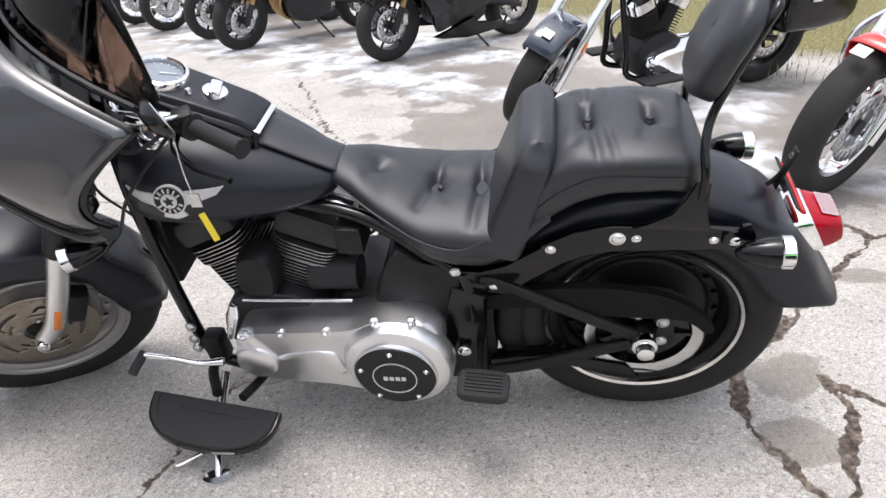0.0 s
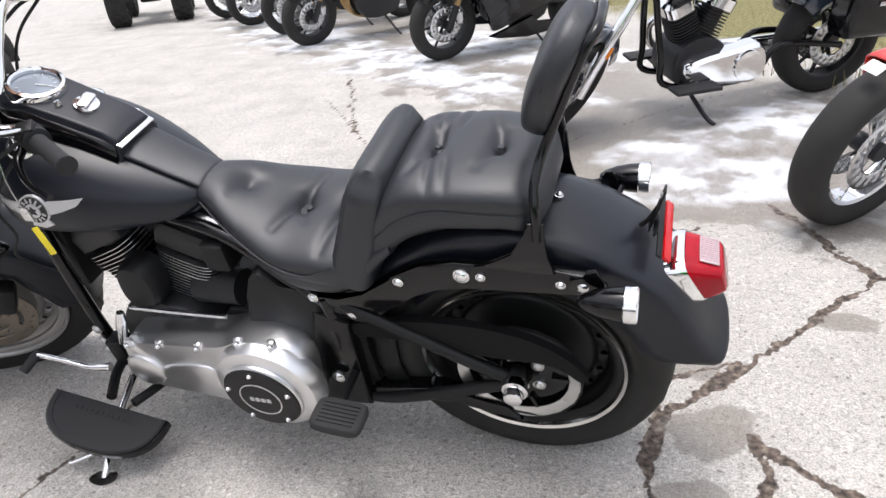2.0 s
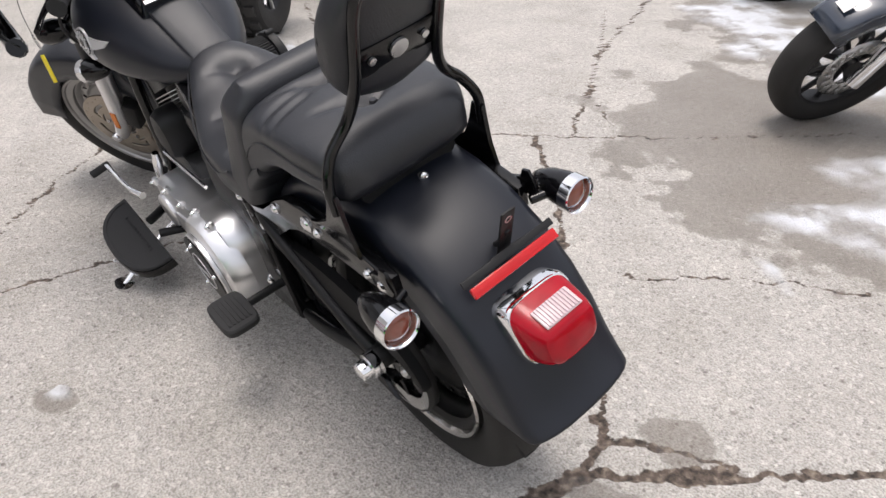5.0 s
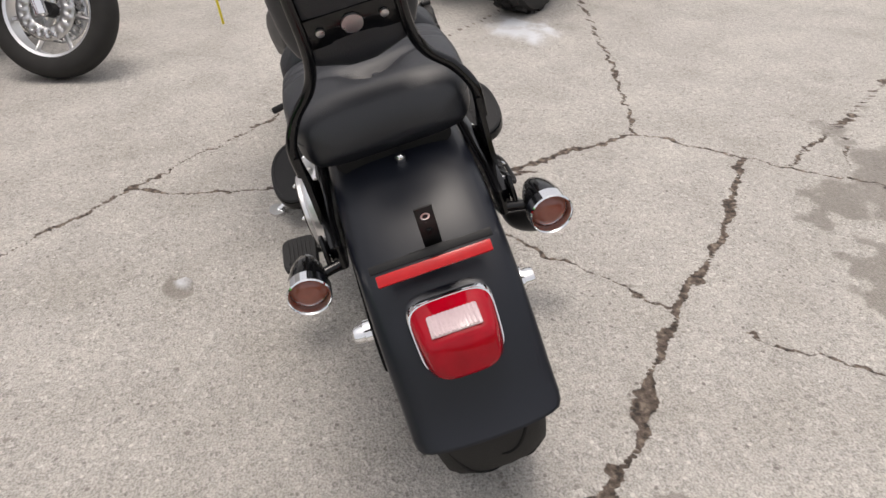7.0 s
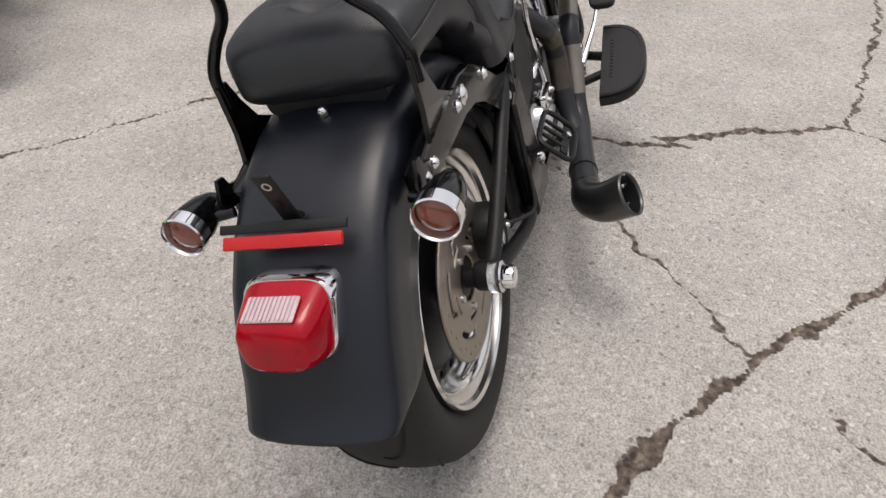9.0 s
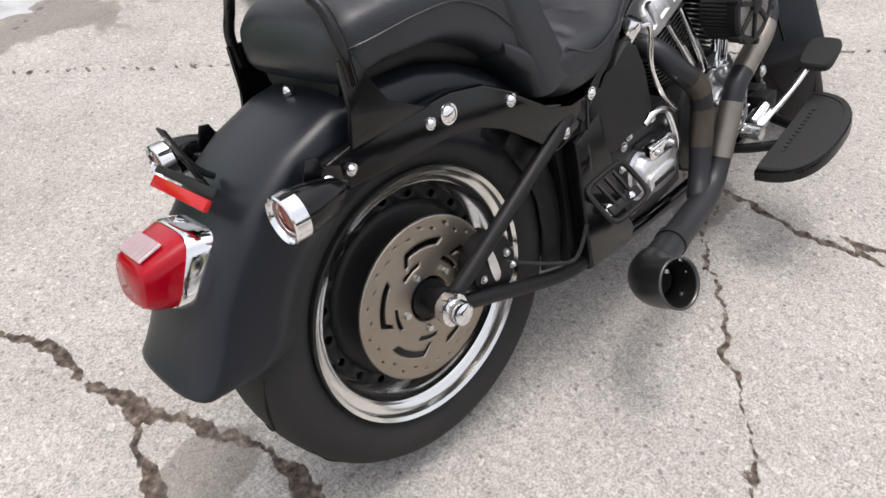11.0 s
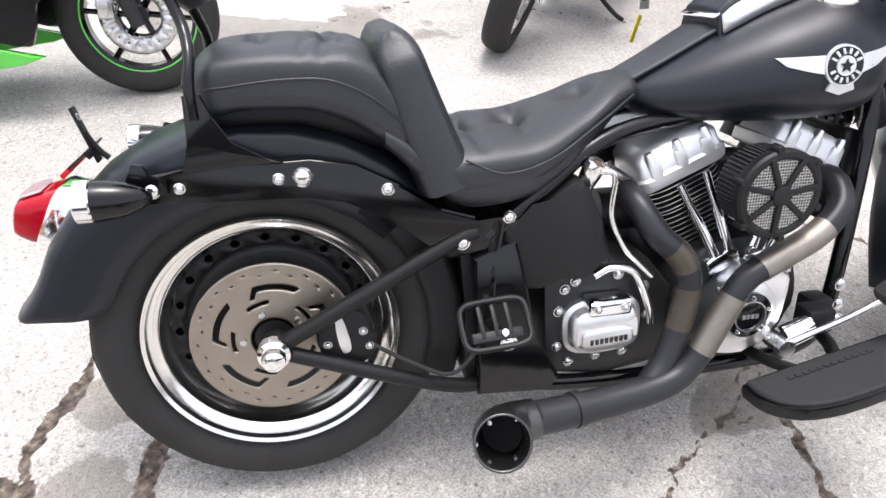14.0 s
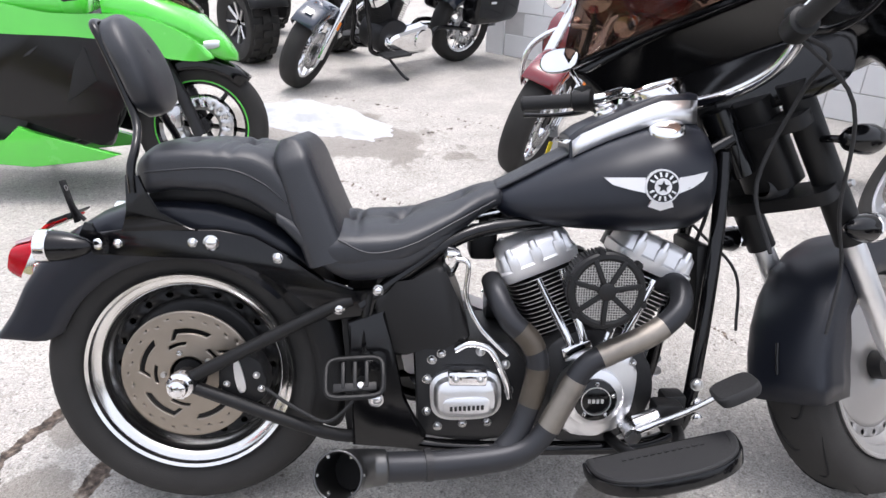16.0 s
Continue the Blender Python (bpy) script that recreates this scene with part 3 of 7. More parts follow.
# swingarm
for s in (-1, 1):
    y = s * 0.135
    sw = part("swingarm", tube([(0.01, y, AZ + 0.005), (0.06, y * 1.06, AZ + 0.035), (0.30, y * 1.05, 0.492), (0.36, y, 0.515)], 0.0145), POWDER, bike, "triangular black swingarm")
    part("lower_tube", tube([(0.0, y, AZ), (0.05, y * 1.05, AZ - 0.02), (0.30, y * 1.04, 0.215), (0.42, y * 0.9, 0.20)], 0.0145), POWDER, sw)
    part("axle_boss", lathe([(0, -0.022), (0.024, -0.022), (0.027, -0.016), (0.027, 0.016), (0.024, 0.022), (0, 0.022)], axis_y(0.005, y, AZ), 24), POWDER, sw)
part("swingarm_bridge", plate(smooth_poly([(0.345, 0.20), (0.345, 0.36), (0.335, 0.50), (0.40, 0.52), (0.43, 0.36), (0.42, 0.20)], 3), -0.118, 0.118, bev=0.01), POWDER, bike)
part("inner_mudguard", fender([(0.355 * math.cos(radians(q)), AZ + 0.355 * math.sin(radians(q)), q - 90, 0.05) for q in (-20, -5, 10, 25, 40, 55)], 0.112, 0.1), POWDER, bike, solid=0.004)
# brake caliper on the right
cal = part("rear_caliper", plate(smooth_poly([(0.075, 0.36), (0.12, 0.39), (0.165, 0.37), (0.175, 0.30), (0.13, 0.27), (0.085, 0.29)], 4), -0.135, -0.075, bev=0.008), POWDER, bike)
part("caliper_badge", plate(smooth_poly([(0.108, 0.372), (0.118, 0.378), (0.128, 0.345), (0.132, 0.312), (0.118, 0.306), (0.110, 0.335)], 4), -0.139, -0.134, bev=0.001), ALU, cal, "bright bean-shaped plate")
part("brake_line", tube([(0.16, -0.13, 0.32), (0.24, -0.15, 0.275), (0.31, -0.16, 0.25), (0.37, -0.15, 0.30)], 0.004), GRIP, cal)
for x, z in ((0.155, 0.345), (0.165, 0.315), (0.092, 0.325)):
    bolt(cal, x, -0.136, z, 0.006, -1, STEEL)

# ---- rear fender: swept section over the wheel ----
FC = (0.0, AZ)
prof = []
for a in (42, 55, 68, 80, 92, 104, 116, 128, 139, 149, 158):
    rr = 0.396
    prof.append((FC[0] + rr * math.cos(radians(a)), FC[1] + rr * math.sin(radians(a)) * 0.985, a - 90, 0.10))
prof += [(-0.385, 0.447, 76, 0.095), (-0.398, 0.429, 80, 0.086), (-0.408, 0.418, 84, 0.072, 0.985), (-0.412, 0.414, 86, 0.060, 0.955)]
rf = part("rear_fender", fender(prof, 0.112, 0.1), DENIM, bike, "wide satin black rear fender with a flared lip", solid=0.004)

# fender struts with their screws
STRUT_T = [(-0.165, 0.650), (-0.10, 0.660), (0.09, 0.664), (0.16, 0.650), (0.23, 0.612), (0.30, 0.552), (0.36, 0.532), (0.44, 0.548)]
STRUT_B = [(0.44, 0.512), (0.38, 0.480), (0.31, 0.470), (0.25, 0.520), (0.19, 0.570), (0.14, 0.594), (0.08, 0.606), (-0.10, 0.606), (-0.165, 0.606)]
for s in (-1, 1):
    st = part("fender_strut", plate(STRUT_T + STRUT_B, s * 0.124, s * 0.146, bev=0.005), GLOSS, bike, "gloss black fender strut")
    for x, z, r in ((0.077, 0.636, 0.0125), (0.040, 0.636, 0.0075), (0.210, 0.606, 0.0085), (0.415, 0.540, 0.009), (0.333, 0.500, 0.010), (-0.148, 0.632, 0.0105), (-0.108, 0.632, 0.007)):
        bolt(st, x, s * 0.148, z, r, s)
    bolt(st, 0.412, s * 0.170, 0.306, 0.0125, s)
    part("docking_tab", plate([(-0.185, 0.645), (-0.17, 0.675), (-0.155, 0.672), (-0.15, 0.655), (-0.125, 0.648), (-0.125, 0.625), (-0.185, 0.625)], s * 0.146, s * 0.152, bev=0.001), GLOSS, st)

# ---- sissy bar and back pad ----
sb = part("sissy_bar", tube([(-0.072, 0.148, 0.735), (-0.073, 0.146, 0.785), (-0.069, 0.124, 0.826), (-0.078, 0.088, 0.866), (-0.100, 0.072, 0.92), (-0.145, 0.068, 1.03), (-0.165, 0.05, 1.062), (-0.168, 0.0, 1.066),
                             (-0.165, -0.05, 1.062), (-0.145, -0.068, 1.03), (-0.100, -0.072, 0.92), (-0.078, -0.088, 0.866), (-0.069, -0.124, 0.826), (-0.073, -0.146, 0.785), (-0.072, -0.148, 0.735)], 0.0088, 12), GLOSS, bike, "gloss black bent tube back-rest frame")
for s in (-1, 1):
    part("side_plate", plate([(-0.085, 0.77), (-0.058, 0.77), (-0.048, 0.735), (-0.025, 0.695), (0.02, 0.670), (0.05, 0.662), (-0.10, 0.656), (-0.085, 0.70)], s * 0.142, s * 0.150, bev=0.002), GLOSS, sb, "fin-shaped mounting plate")
part("cross_plate", box((0, 0, 0), (0.006, 0.15, 0.05), Matrix.Translation((-0.108, 0, 0.945)) @ pose(0, 0, 0, 0, -24, 0), bev=0.002), GLOSS, sb)
for y, r in ((0, 0.015), (-0.045, 0.006), (0.045, 0.006)):
    part("bolt", lathe([(0, 0.005), (r, 0.004), (r, 0)], Matrix.Translation((-0.113, y, 0.946)) @ pose(0, 0, 0, 0, -90 - 24, 0), 20), STEEL, sb)
pm = Matrix.Translation((-0.110, 0, 0.978)) @ pose(0, 0, 0, 0, -24, 0)
rings = []
for u in np.linspace(-1, 1, 13):
    k = math.sqrt(max(0.0, 1 - abs(u) ** 3.2))
    wid = (0.099 if u < 0.2 else 0.099 - 0.02 * (u - 0.2)) * (0.35 + 0.65 * k)
    rings.append([pm @ Vector((p.x + 0.012 + 0.008 * math.cos(u * 2) - (0.007 * math.exp(-(p.y / 0.03) ** 2 - ((u - 0.2) / 0.35) ** 2) if p.x > 0 else 0.0), p.y, p.z)) for p in superring((0, 0, 0.105 * u), (1, 0, 0), (0, 1, 0), 0.032 * (0.62 + 0.38 * k), wid, 3.2, 40)])
pad = part("back_pad", loft(bmesh.new(), rings), LEATHER, bike, "black leather back pad with piping and a tuft", sharp=60)
seam = [pm @ Vector((0.026, 0.098 * math.cos(t) * (1 - 0.1 * abs(math.sin(t))), 0.101 * math.sin(t))) for t in np.linspace(0, 2 * math.pi, 33)]
part("piping", tube(seam, 0.0022, 6, 1), LEATHER, pad)
part("button", lathe([(0, 0.004), (0.007, 0.002), (0.009, -0.004)], pm @ Matrix.Translation((0.044, 0, 0.02)) @ pose(0, 0, 0, 0, 90, 0), 12), LEATHER, pad)

# ---- seat ----
def cushion(xs, top, bottom, half, tufts=(), creases=(), e=3.4, seg=132, crown=0.012):
    """A stuffed cushion along x: height, underside and half width by x; tufts (x, y, depth, reach) sink the top."""
    bm = bmesh.new()
    rings = []
    for x in xs:
        t, b, h = top(x), bottom(x), half(x)
        c, hh = (t + b) / 2, (t - b) / 2
        ring = superring((x, 0, c), (0, 1, 0), (0, 0, 1), h, hh, e, seg)
        out = []
        for p in ring:
            if p.z > c:
                k = (p.z - c) / hh
                p.z += crown * (1 - (p.y / h) ** 2) * k
                for tx, ty, d, r in tufts:
                    q = math.hypot(x - tx, p.y - ty)
                    p.z -= k * d * math.exp(-(q / r) ** 1.5)
                for x0, y0, x1, y1, d, r in creases:
                    dx, dy = x1 - x0, y1 - y0
                    u = min(1, max(0, ((x - x0) * dx + (p.y - y0) * dy) / (dx * dx + dy * dy)))
                    q = math.hypot(x - x0 - u * dx, p.y - y0 - u * dy)
                    p.z -= k * d * math.exp(-(q / r) ** 2) * (1 - 0.6 * u)
            out.append(p)
        rings.append(out)
    return loft(bm, rings)


def curve(*pts):
    xs, zs = zip(*pts)

    def f(x):
        i = int(np.clip(np.searchsorted(xs, x) - 1, 0, len(xs) - 2))
        d = [(zs[j + 1] - zs[j]) / (xs[j + 1] - xs[j]) for j in range(len(xs) - 1)]
        tang = [d[0]] + [0 if d[j - 1] * d[j] <= 0 else 2 * d[j - 1] * d[j] / (d[j - 1] + d[j]) for j in range(1, len(d))] + [d[-1]]
        w = xs[i + 1] - xs[i]
        t = min(1, max(0, (x - xs[i]) / w))
        return (zs[i] * (2 * t ** 3 - 3 * t * t + 1) + zs[i + 1] * (3 * t * t - 2 * t ** 3) + w * tang[i] * (t ** 3 - 2 * t * t + t) + w * tang[i + 1] * (t ** 3 - t * t))
    return f


# rider's cushion
tb = [(0.586, -0.008, 0.024, 0.026), (0.452, 0.0, 0.028, 0.030), (0.36, 0.0, 0.020, 0.034)]
cr = [(0.465, 0.0, 0.49, 0.10, 0.012, 0.011), (0.465, 0.0, 0.45, -0.10, 0.012, 0.011), (0.465, 0.0, 0.43, 0.07, 0.008, 0.010), (0.59, 0.0, 0.60, 0.05, 0.007, 0.010), (0.36, 0.0, 0.37, 0.14, 0.012, 0.012), (0.36, 0.0, 0.37, -0.14, 0.012, 0.012)]
xs = list(np.linspace(0.27, 0.69, 90))
rider = part("rider_seat", cushion(xs, curve((0.27, 0.66), (0.36, 0.668), (0.45, 0.672), (0.55, 0.700), (0.63, 0.735), (0.67, 0.742), (0.69, 0.722)),
                                   curve((0.27, 0.60), (0.33, 0.575), (0.42, 0.578), (0.50, 0.606), (0.58, 0.652), (0.66, 0.700), (0.69, 0.708)),
                                   curve((0.27, 0.160), (0.36, 0.172), (0.46, 0.165), (0.56, 0.125), (0.64, 0.080), (0.68, 0.056), (0.69, 0.03)), tb, cr), LEATHER, bike, "tufted leather rider's cushion", sharp=60)
for x, y, d, r in tb:
    zz = curve((0.36, 0.668), (0.45, 0.672), (0.55, 0.700), (0.63, 0.735))(x)
    part("button", lathe([(0, 0.004), (0.006, 0.003), (0.008, -0.002)], Matrix.Translation((x, y, zz - 0.013)), 12), LEATHER, rider)
# side skirt, one solid body under both cushions
xs = list(np.linspace(0.21, 0.66, 40))
part("seat_skirt", cushion(xs, curve((0.20, 0.72), (0.24, 0.70), (0.32, 0.66), (0.45, 0.655), (0.56, 0.68), (0.66, 0.728)),
                           curve((0.20, 0.672), (0.22, 0.655), (0.29, 0.582), (0.36, 0.546), (0.44, 0.556), (0.57, 0.636), (0.66, 0.715)),
                           curve((0.20, 0.150), (0.30, 0.166), (0.40, 0.170), (0.50, 0.150), (0.60, 0.098), (0.66, 0.06)), e=3.0, crown=0), LEATHER, bike, sharp=60)
part("seat_pan", cushion(list(np.linspace(-0.06, 0.26, 12)), lambda x: 0.765, lambda x: 0.70 - 0.9 * max(0.0, x - 0.08) * 0.45, lambda x: 0.095, e=4, crown=0), POWDER, bike)
# bolster that rises behind the rider
rings = []
for u in np.linspace(0, 1, 22):
    x = 0.316 - 0.090 * u ** 0.9
    z = 0.60 + 0.246 * u
    thick = 0.050 - 0.012 * u
    wid = 0.170 - 0.024 * u - 0.030 * smoothstep(0.8, 1.0, u)
    k = 1.0 if u < 0.82 else math.sqrt(max(0.02, 1 - ((u - 0.82) / 0.185) ** 2))
    rings.append(superring((x, 0, z), (1, 0, 0.30), (0, 1, 0), thick * (0.25 + 0.75 * k), wid, 5.0, 44))
bol = part("lumbar_bolster", loft(bmesh.new(), rings), LEATHER, bike, "upright leather bolster", sharp=60)
for q in (-1, 1):
    part("piping", tube([(0.316 - 0.090 * u ** 0.9 + 0.835 * (0.050 - 0.012 * u), q * 0.9 * (0.170 - 0.024 * u), 0.60 + 0.246 * u + 0.25 * (0.050 - 0.012 * u)) for u in np.linspace(0.2, 0.8, 9)], 0.0022, 6), LEATHER, bol)
# pillion
tp = [(0.136, -0.008, 0.028, 0.028), (0.015, -0.010, 0.028, 0.028)]
crp = [(0.136, 0.0, 0.165, 0.09, 0.013, 0.010), (0.136, 0.0, 0.160, -0.09, 0.013, 0.010), (0.015, 0.0, 0.04, 0.08, 0.011, 0.010), (0.015, 0.0, 0.035, -0.08, 0.011, 0.010), (0.136, 0.02, 0.118, 0.15, 0.009, 0.008), (0.136, -0.02, 0.118, -0.15, 0.009, 0.008), (0.10, 0.06, 0.085, 0.15, 0.006, 0.007), (0.10, -0.06, 0.085, -0.15, 0.006, 0.007)]
xs = list(np.linspace(-0.085, 0.245, 60))
pil_t = curve((-0.085, 0.768), (-0.07, 0.800), (-0.03, 0.822), (0.05, 0.828), (0.15, 0.826), (0.20, 0.808), (0.245, 0.75))
pil = part("pillion_seat", cushion(xs, pil_t, curve((-0.085, 0.750), (-0.06, 0.725), (0.0, 0.735), (0.08, 0.733), (0.15, 0.712), (0.21, 0.672), (0.245, 0.65)),
                                   curve((-0.085, 0.08), (-0.07, 0.120), (-0.03, 0.142), (0.06, 0.150), (0.245, 0.150)), tp, crp, e=5.0), LEATHER, bike, "tufted leather passenger cushion", sharp=60)
for x, y, d, r in tp:
    part("button", lathe([(0, 0.004), (0.006, 0.003), (0.008, -0.002)], Matrix.Translation((x, y, pil_t(x) - 0.010)), 12), LEATHER, pil)
for s in (-1, 1):
    part("piping", tube([(-0.07, s * 0.118, 0.770), (-0.03, s * 0.143, 0.778), (0.06, s * 0.151, 0.787), (0.13, s * 0.151, 0.783), (0.19, s * 0.151, 0.755), (0.235, s * 0.151, 0.715)], 0.002, 6), LEATHER, pil)
    part("piping", tube([(0.66, s * 0.075, 0.722), (0.57, s * 0.128, 0.682), (0.48, s * 0.162, 0.640), (0.40, s * 0.173, 0.625), (0.335, s * 0.168, 0.650)], 0.002, 6), LEATHER, rider)
bolt(bike, 0, 0, 0, 0.0065, 1, CHROME, m=Matrix.Translation((-0.086, -0.004, 0.717)) @ pose(0, 0, 0, 72, 0, 90))

# ---- fuel tank and console ----
def tank_ring(x, zb, zt, half, e=2.5, seg=40):
    """A tank section, widest low on the flank."""
    out = []
    for i in range(seg):
        t = 2 * math.pi * i / seg
        ct, st = math.cos(t), math.sin(t)
        y = half * math.copysign(abs(ct) ** (2 / e), ct)
        v = math.copysign(abs(st) ** (2 / e), st)
        z = zb + (zt - zb) * (0.40 + (0.60 if v > 0 else 0.40) * v)
        out.append(Vector((x, y, z)))
    return out


tb_z = curve((0.655, 0.705), (0.70, 0.676), (0.80, 0.662), (0.95, 0.657), (1.06, 0.664), (1.10, 0.685), (1.125, 0.74))
tt_z = curve((0.655, 0.735), (0.72, 0.768), (0.82, 0.822), (0.92, 0.868), (1.02, 0.898), (1.08, 0.895), (1.125, 0.84))
th = curve((0.655, 0.04), (0.70, 0.085), (0.80, 0.140), (0.92, 0.180), (1.02, 0.190), (1.08, 0.172), (1.115, 0.125), (1.125, 0.07))
xs = np.concatenate([np.linspace(0.655, 1.06, 30), np.linspace(1.07, 1.125, 10)])
tank = part("fuel_tank", loft(bmesh.new(), [tank_ring(float(x), tb_z(x), tt_z(x), th(x)) for x in xs]), DENIM, bike, "broad satin black fuel tank", sharp=60)
# leather strap from the console to the seat
rows = []
for x in np.linspace(0.66, 0.83, 14):
    w = 0.058 - 0.010 * (0.83 - x) / 0.17
    rows.append([(float(x), w * k, tt_z(x) + 0.010 - 0.010 * abs(k) ** 3) for k in (-1, -0.9, -0.5, 0, 0.5, 0.9, 1)])
part("tank_strap", loft(bmesh.new(), rows, caps=False, closed=False), LEATHER, bike, "black leather tank strap", solid=0.008)
# console
def con_z(x):
    return float(np.interp(x, [0.815, 0.84, 0.93, 1.00, 1.06], [0.860, 0.880, 0.922, 0.952, 0.955]))


rings = []
for x in np.linspace(0.815, 1.09, 20):
    w = float(np.interp(x, [0.815, 0.90, 1.0, 1.06, 1.09], [0.060, 0.064, 0.070, 0.066, 0.045]))
    zt, zb = con_z(x), tt_z(min(x, 1.08)) - 0.02
    rings.append([(float(x), -w - 0.012, zb), (float(x), -w, zt - 0.012), (float(x), -w + 0.008, zt - 0.001), (float(x), 0, zt + 0.003), (float(x), w - 0.008, zt - 0.001), (float(x), w, zt - 0.012), (float(x), w + 0.012, zb)])
con = part("tank_console", loft(bmesh.new(), rings), DENIM, bike, "black instrument console on the tank", bevel=0.003)
for s in (-1, 1):
    bmx = bmesh.new()
    loft(bmx, [[(float(x), s * (float(np.interp(x, [0.815, 0.90, 1.0, 1.06, 1.09], [0.060, 0.064, 0.070, 0.066, 0.045])) + q * 0.0125 + 0.0012), (1 - q) * (con_z(x) - 0.014) + q * (tt_z(min(x, 1.08)) - 0.004)) for q in (0, 1)] for x in np.linspace(0.82, 1.085, 14)], caps=False, closed=False)
    # right side in bright aluminium stands for sky reflected in gloss black
    part("side_trim", bmx, ALU if s < 0 else GLOSS, con, "console side, a sky reflection put into the right one's bright metal", solid=0.002)
CM = Matrix.Translation((1.012, 0, 0.958)) @ pose(0, 0, 0, 0, -20, 0)
sp = part("speedometer", lathe([(0.0, 0.001), (0.047, 0.001), (0.047, 0.010), (0.051, 0.014), (0.057, 0.012), (0.060, 0.004), (0.060, -0.02)], CM, 48), CHROME, con, "round speedometer with a chrome bezel")
part("dial", lathe([(0, 0.0025), (0.0465, 0.0025), (0.0465, 0.001)], CM, 40), DIAL, con)
for k in range(13):
    t = radians(220 - k * 21.7)
    part("dial_mark", box((0.038, 0, 0.0036), (0.007, 0.0012, 0.001), CM @ pose(0, 0, 0, 0, 0, math.degrees(t) + 90)), WHITE, con)
part("needle", box((0.016, 0, 0.005), (0.034, 0.0022, 0.0012), CM @ pose(0, 0, 0, 0, 0, 200)), WHITE, con)
CK = Matrix.Translation((0.905, 0, con_z(0.905) + 0.002)) @ pose(0, 0, 0, 0, -24, 0)
ig = part("ignition_switch", lathe([(0, 0.010), (0.010, 0.010), (0.014, 0.009), (0.018, 0.008), (0.026, 0.006), (0.028, 0.0), (0.028, -0.006)], CK, 32), CHROME, con, "chrome ignition switch")
part("switch_lever", box((0, 0, 0.012), (0.026, 0.050, 0.012), CK @ pose(0, 0, 0, 0, 0, 12), bev=0.0055), CHROME, con)
part("knob", lathe([(0, 0.012), (0.006, 0.011), (0.007, 0)], Matrix.Translation((0.945, 0.03, con_z(0.945))), 12), CHROME, con)
part("console_clasp", box((0, 0, 0), (0.016, 0.118, 0.005), Matrix.Translation((0.813, 0, 0.848)) @ pose(0, 0, 0, 0, -30, 0), bev=0.002), CHROME, con, "curved chrome clasp")
for s in (-1, 1):
    part("filler_cap", lathe([(0, 0.009), (0.020, 0.008), (0.032, 0.005), (0.036, 0.001), (0.038, -0.008)], Matrix.Translation((1.005, s * 0.108, tt_z(1.0) - 0.012)) @ pose(0, 0, 0, -s * 20, -12, 0), 36), CHROME, tank, "low chrome filler cap")
# winged badge on each flank
for s in (-1, 1):
    def flank(x, z):
        h, b, t = th(x), tb_z(x), tt_z(x)
        v = ((z - b) / (t - b) - 0.40) / (0.60 if z > b + 0.4 * (t - b) else 0.40)
        return h * max(0.0, 1 - abs(v) ** 2.5) ** (1 / 2.5)

    def hug(poly, lift, n=2):
        bmh = bmesh.new()
        a = [bmh.verts.new((x, s * (flank(x, z) + lift), z)) for x, z in poly]
        b = [bmh.verts.new((x, s * (flank(x, z) - 0.006), z)) for x, z in poly]
        bmh.faces.new(a)
        ring_faces(bmh, a, b)
        return bmh
    em = part("tank_emblem", hug(arc(0.978, 0.773, 0.034, 0, 360, 35)[:-1], 0.005), SILVERPAINT, bike, "silver winged round badge")
    part("badge_ring", hug(arc(0.978, 0.773, 0.0305, 0, 360, 35)[:-1], 0.0062), GLOSS, em)
    part("badge_core", hug(arc(0.978, 0.773, 0.0165, 0, 360, 25)[:-1], 0.0074), SILVERPAINT, em)
    part("badge_star", hug([(0.978 + (0.012 if k % 2 == 0 else 0.0055) * math.sin(k * math.pi / 5), 0.773 + (0.012 if k % 2 == 0 else 0.0055) * math.cos(k * math.pi / 5)) for k in range(10)], 0.0086), GLOSS, em)
    for k in range(14):
        if k in (3, 10):
            continue
        t = 2 * math.pi * (k + 0.5) / 14
        cx, cz = 0.978 + 0.0238 * math.sin(t), 0.773 + 0.0238 * math.cos(t)
        ux, uz = math.sin(t) * 0.0045, math.cos(t) * 0.0045
        part("lettering_bar", hug([(cx - ux - uz * 0.4, cz - uz + ux * 0.4), (cx + ux - uz * 0.4, cz + uz + ux * 0.4), (cx + ux + uz * 0.4, cz + uz - ux * 0.4), (cx - ux + uz * 0.4, cz - uz - ux * 0.4)], 0.0076), SILVERPAINT, em)
    part("wing", hug([(0.945, 0.789), (0.90, 0.787), (0.868, 0.785), (0.884, 0.772), (0.918, 0.764), (0.946, 0.759)], 0.003), SILVERPAINT, em)
    part("wing", hug([(1.011, 0.791), (1.040, 0.796), (1.072, 0.802), (1.062, 0.786), (1.040, 0.772), (1.009, 0.759)], 0.003), SILVERPAINT, em)
    part("scroll", hug([(0.959, 0.746), (0.953, 0.732), (0.978, 0.724), (1.003, 0.733), (0.997, 0.746), (0.978, 0.740)], 0.004), SILVERPAINT, em)

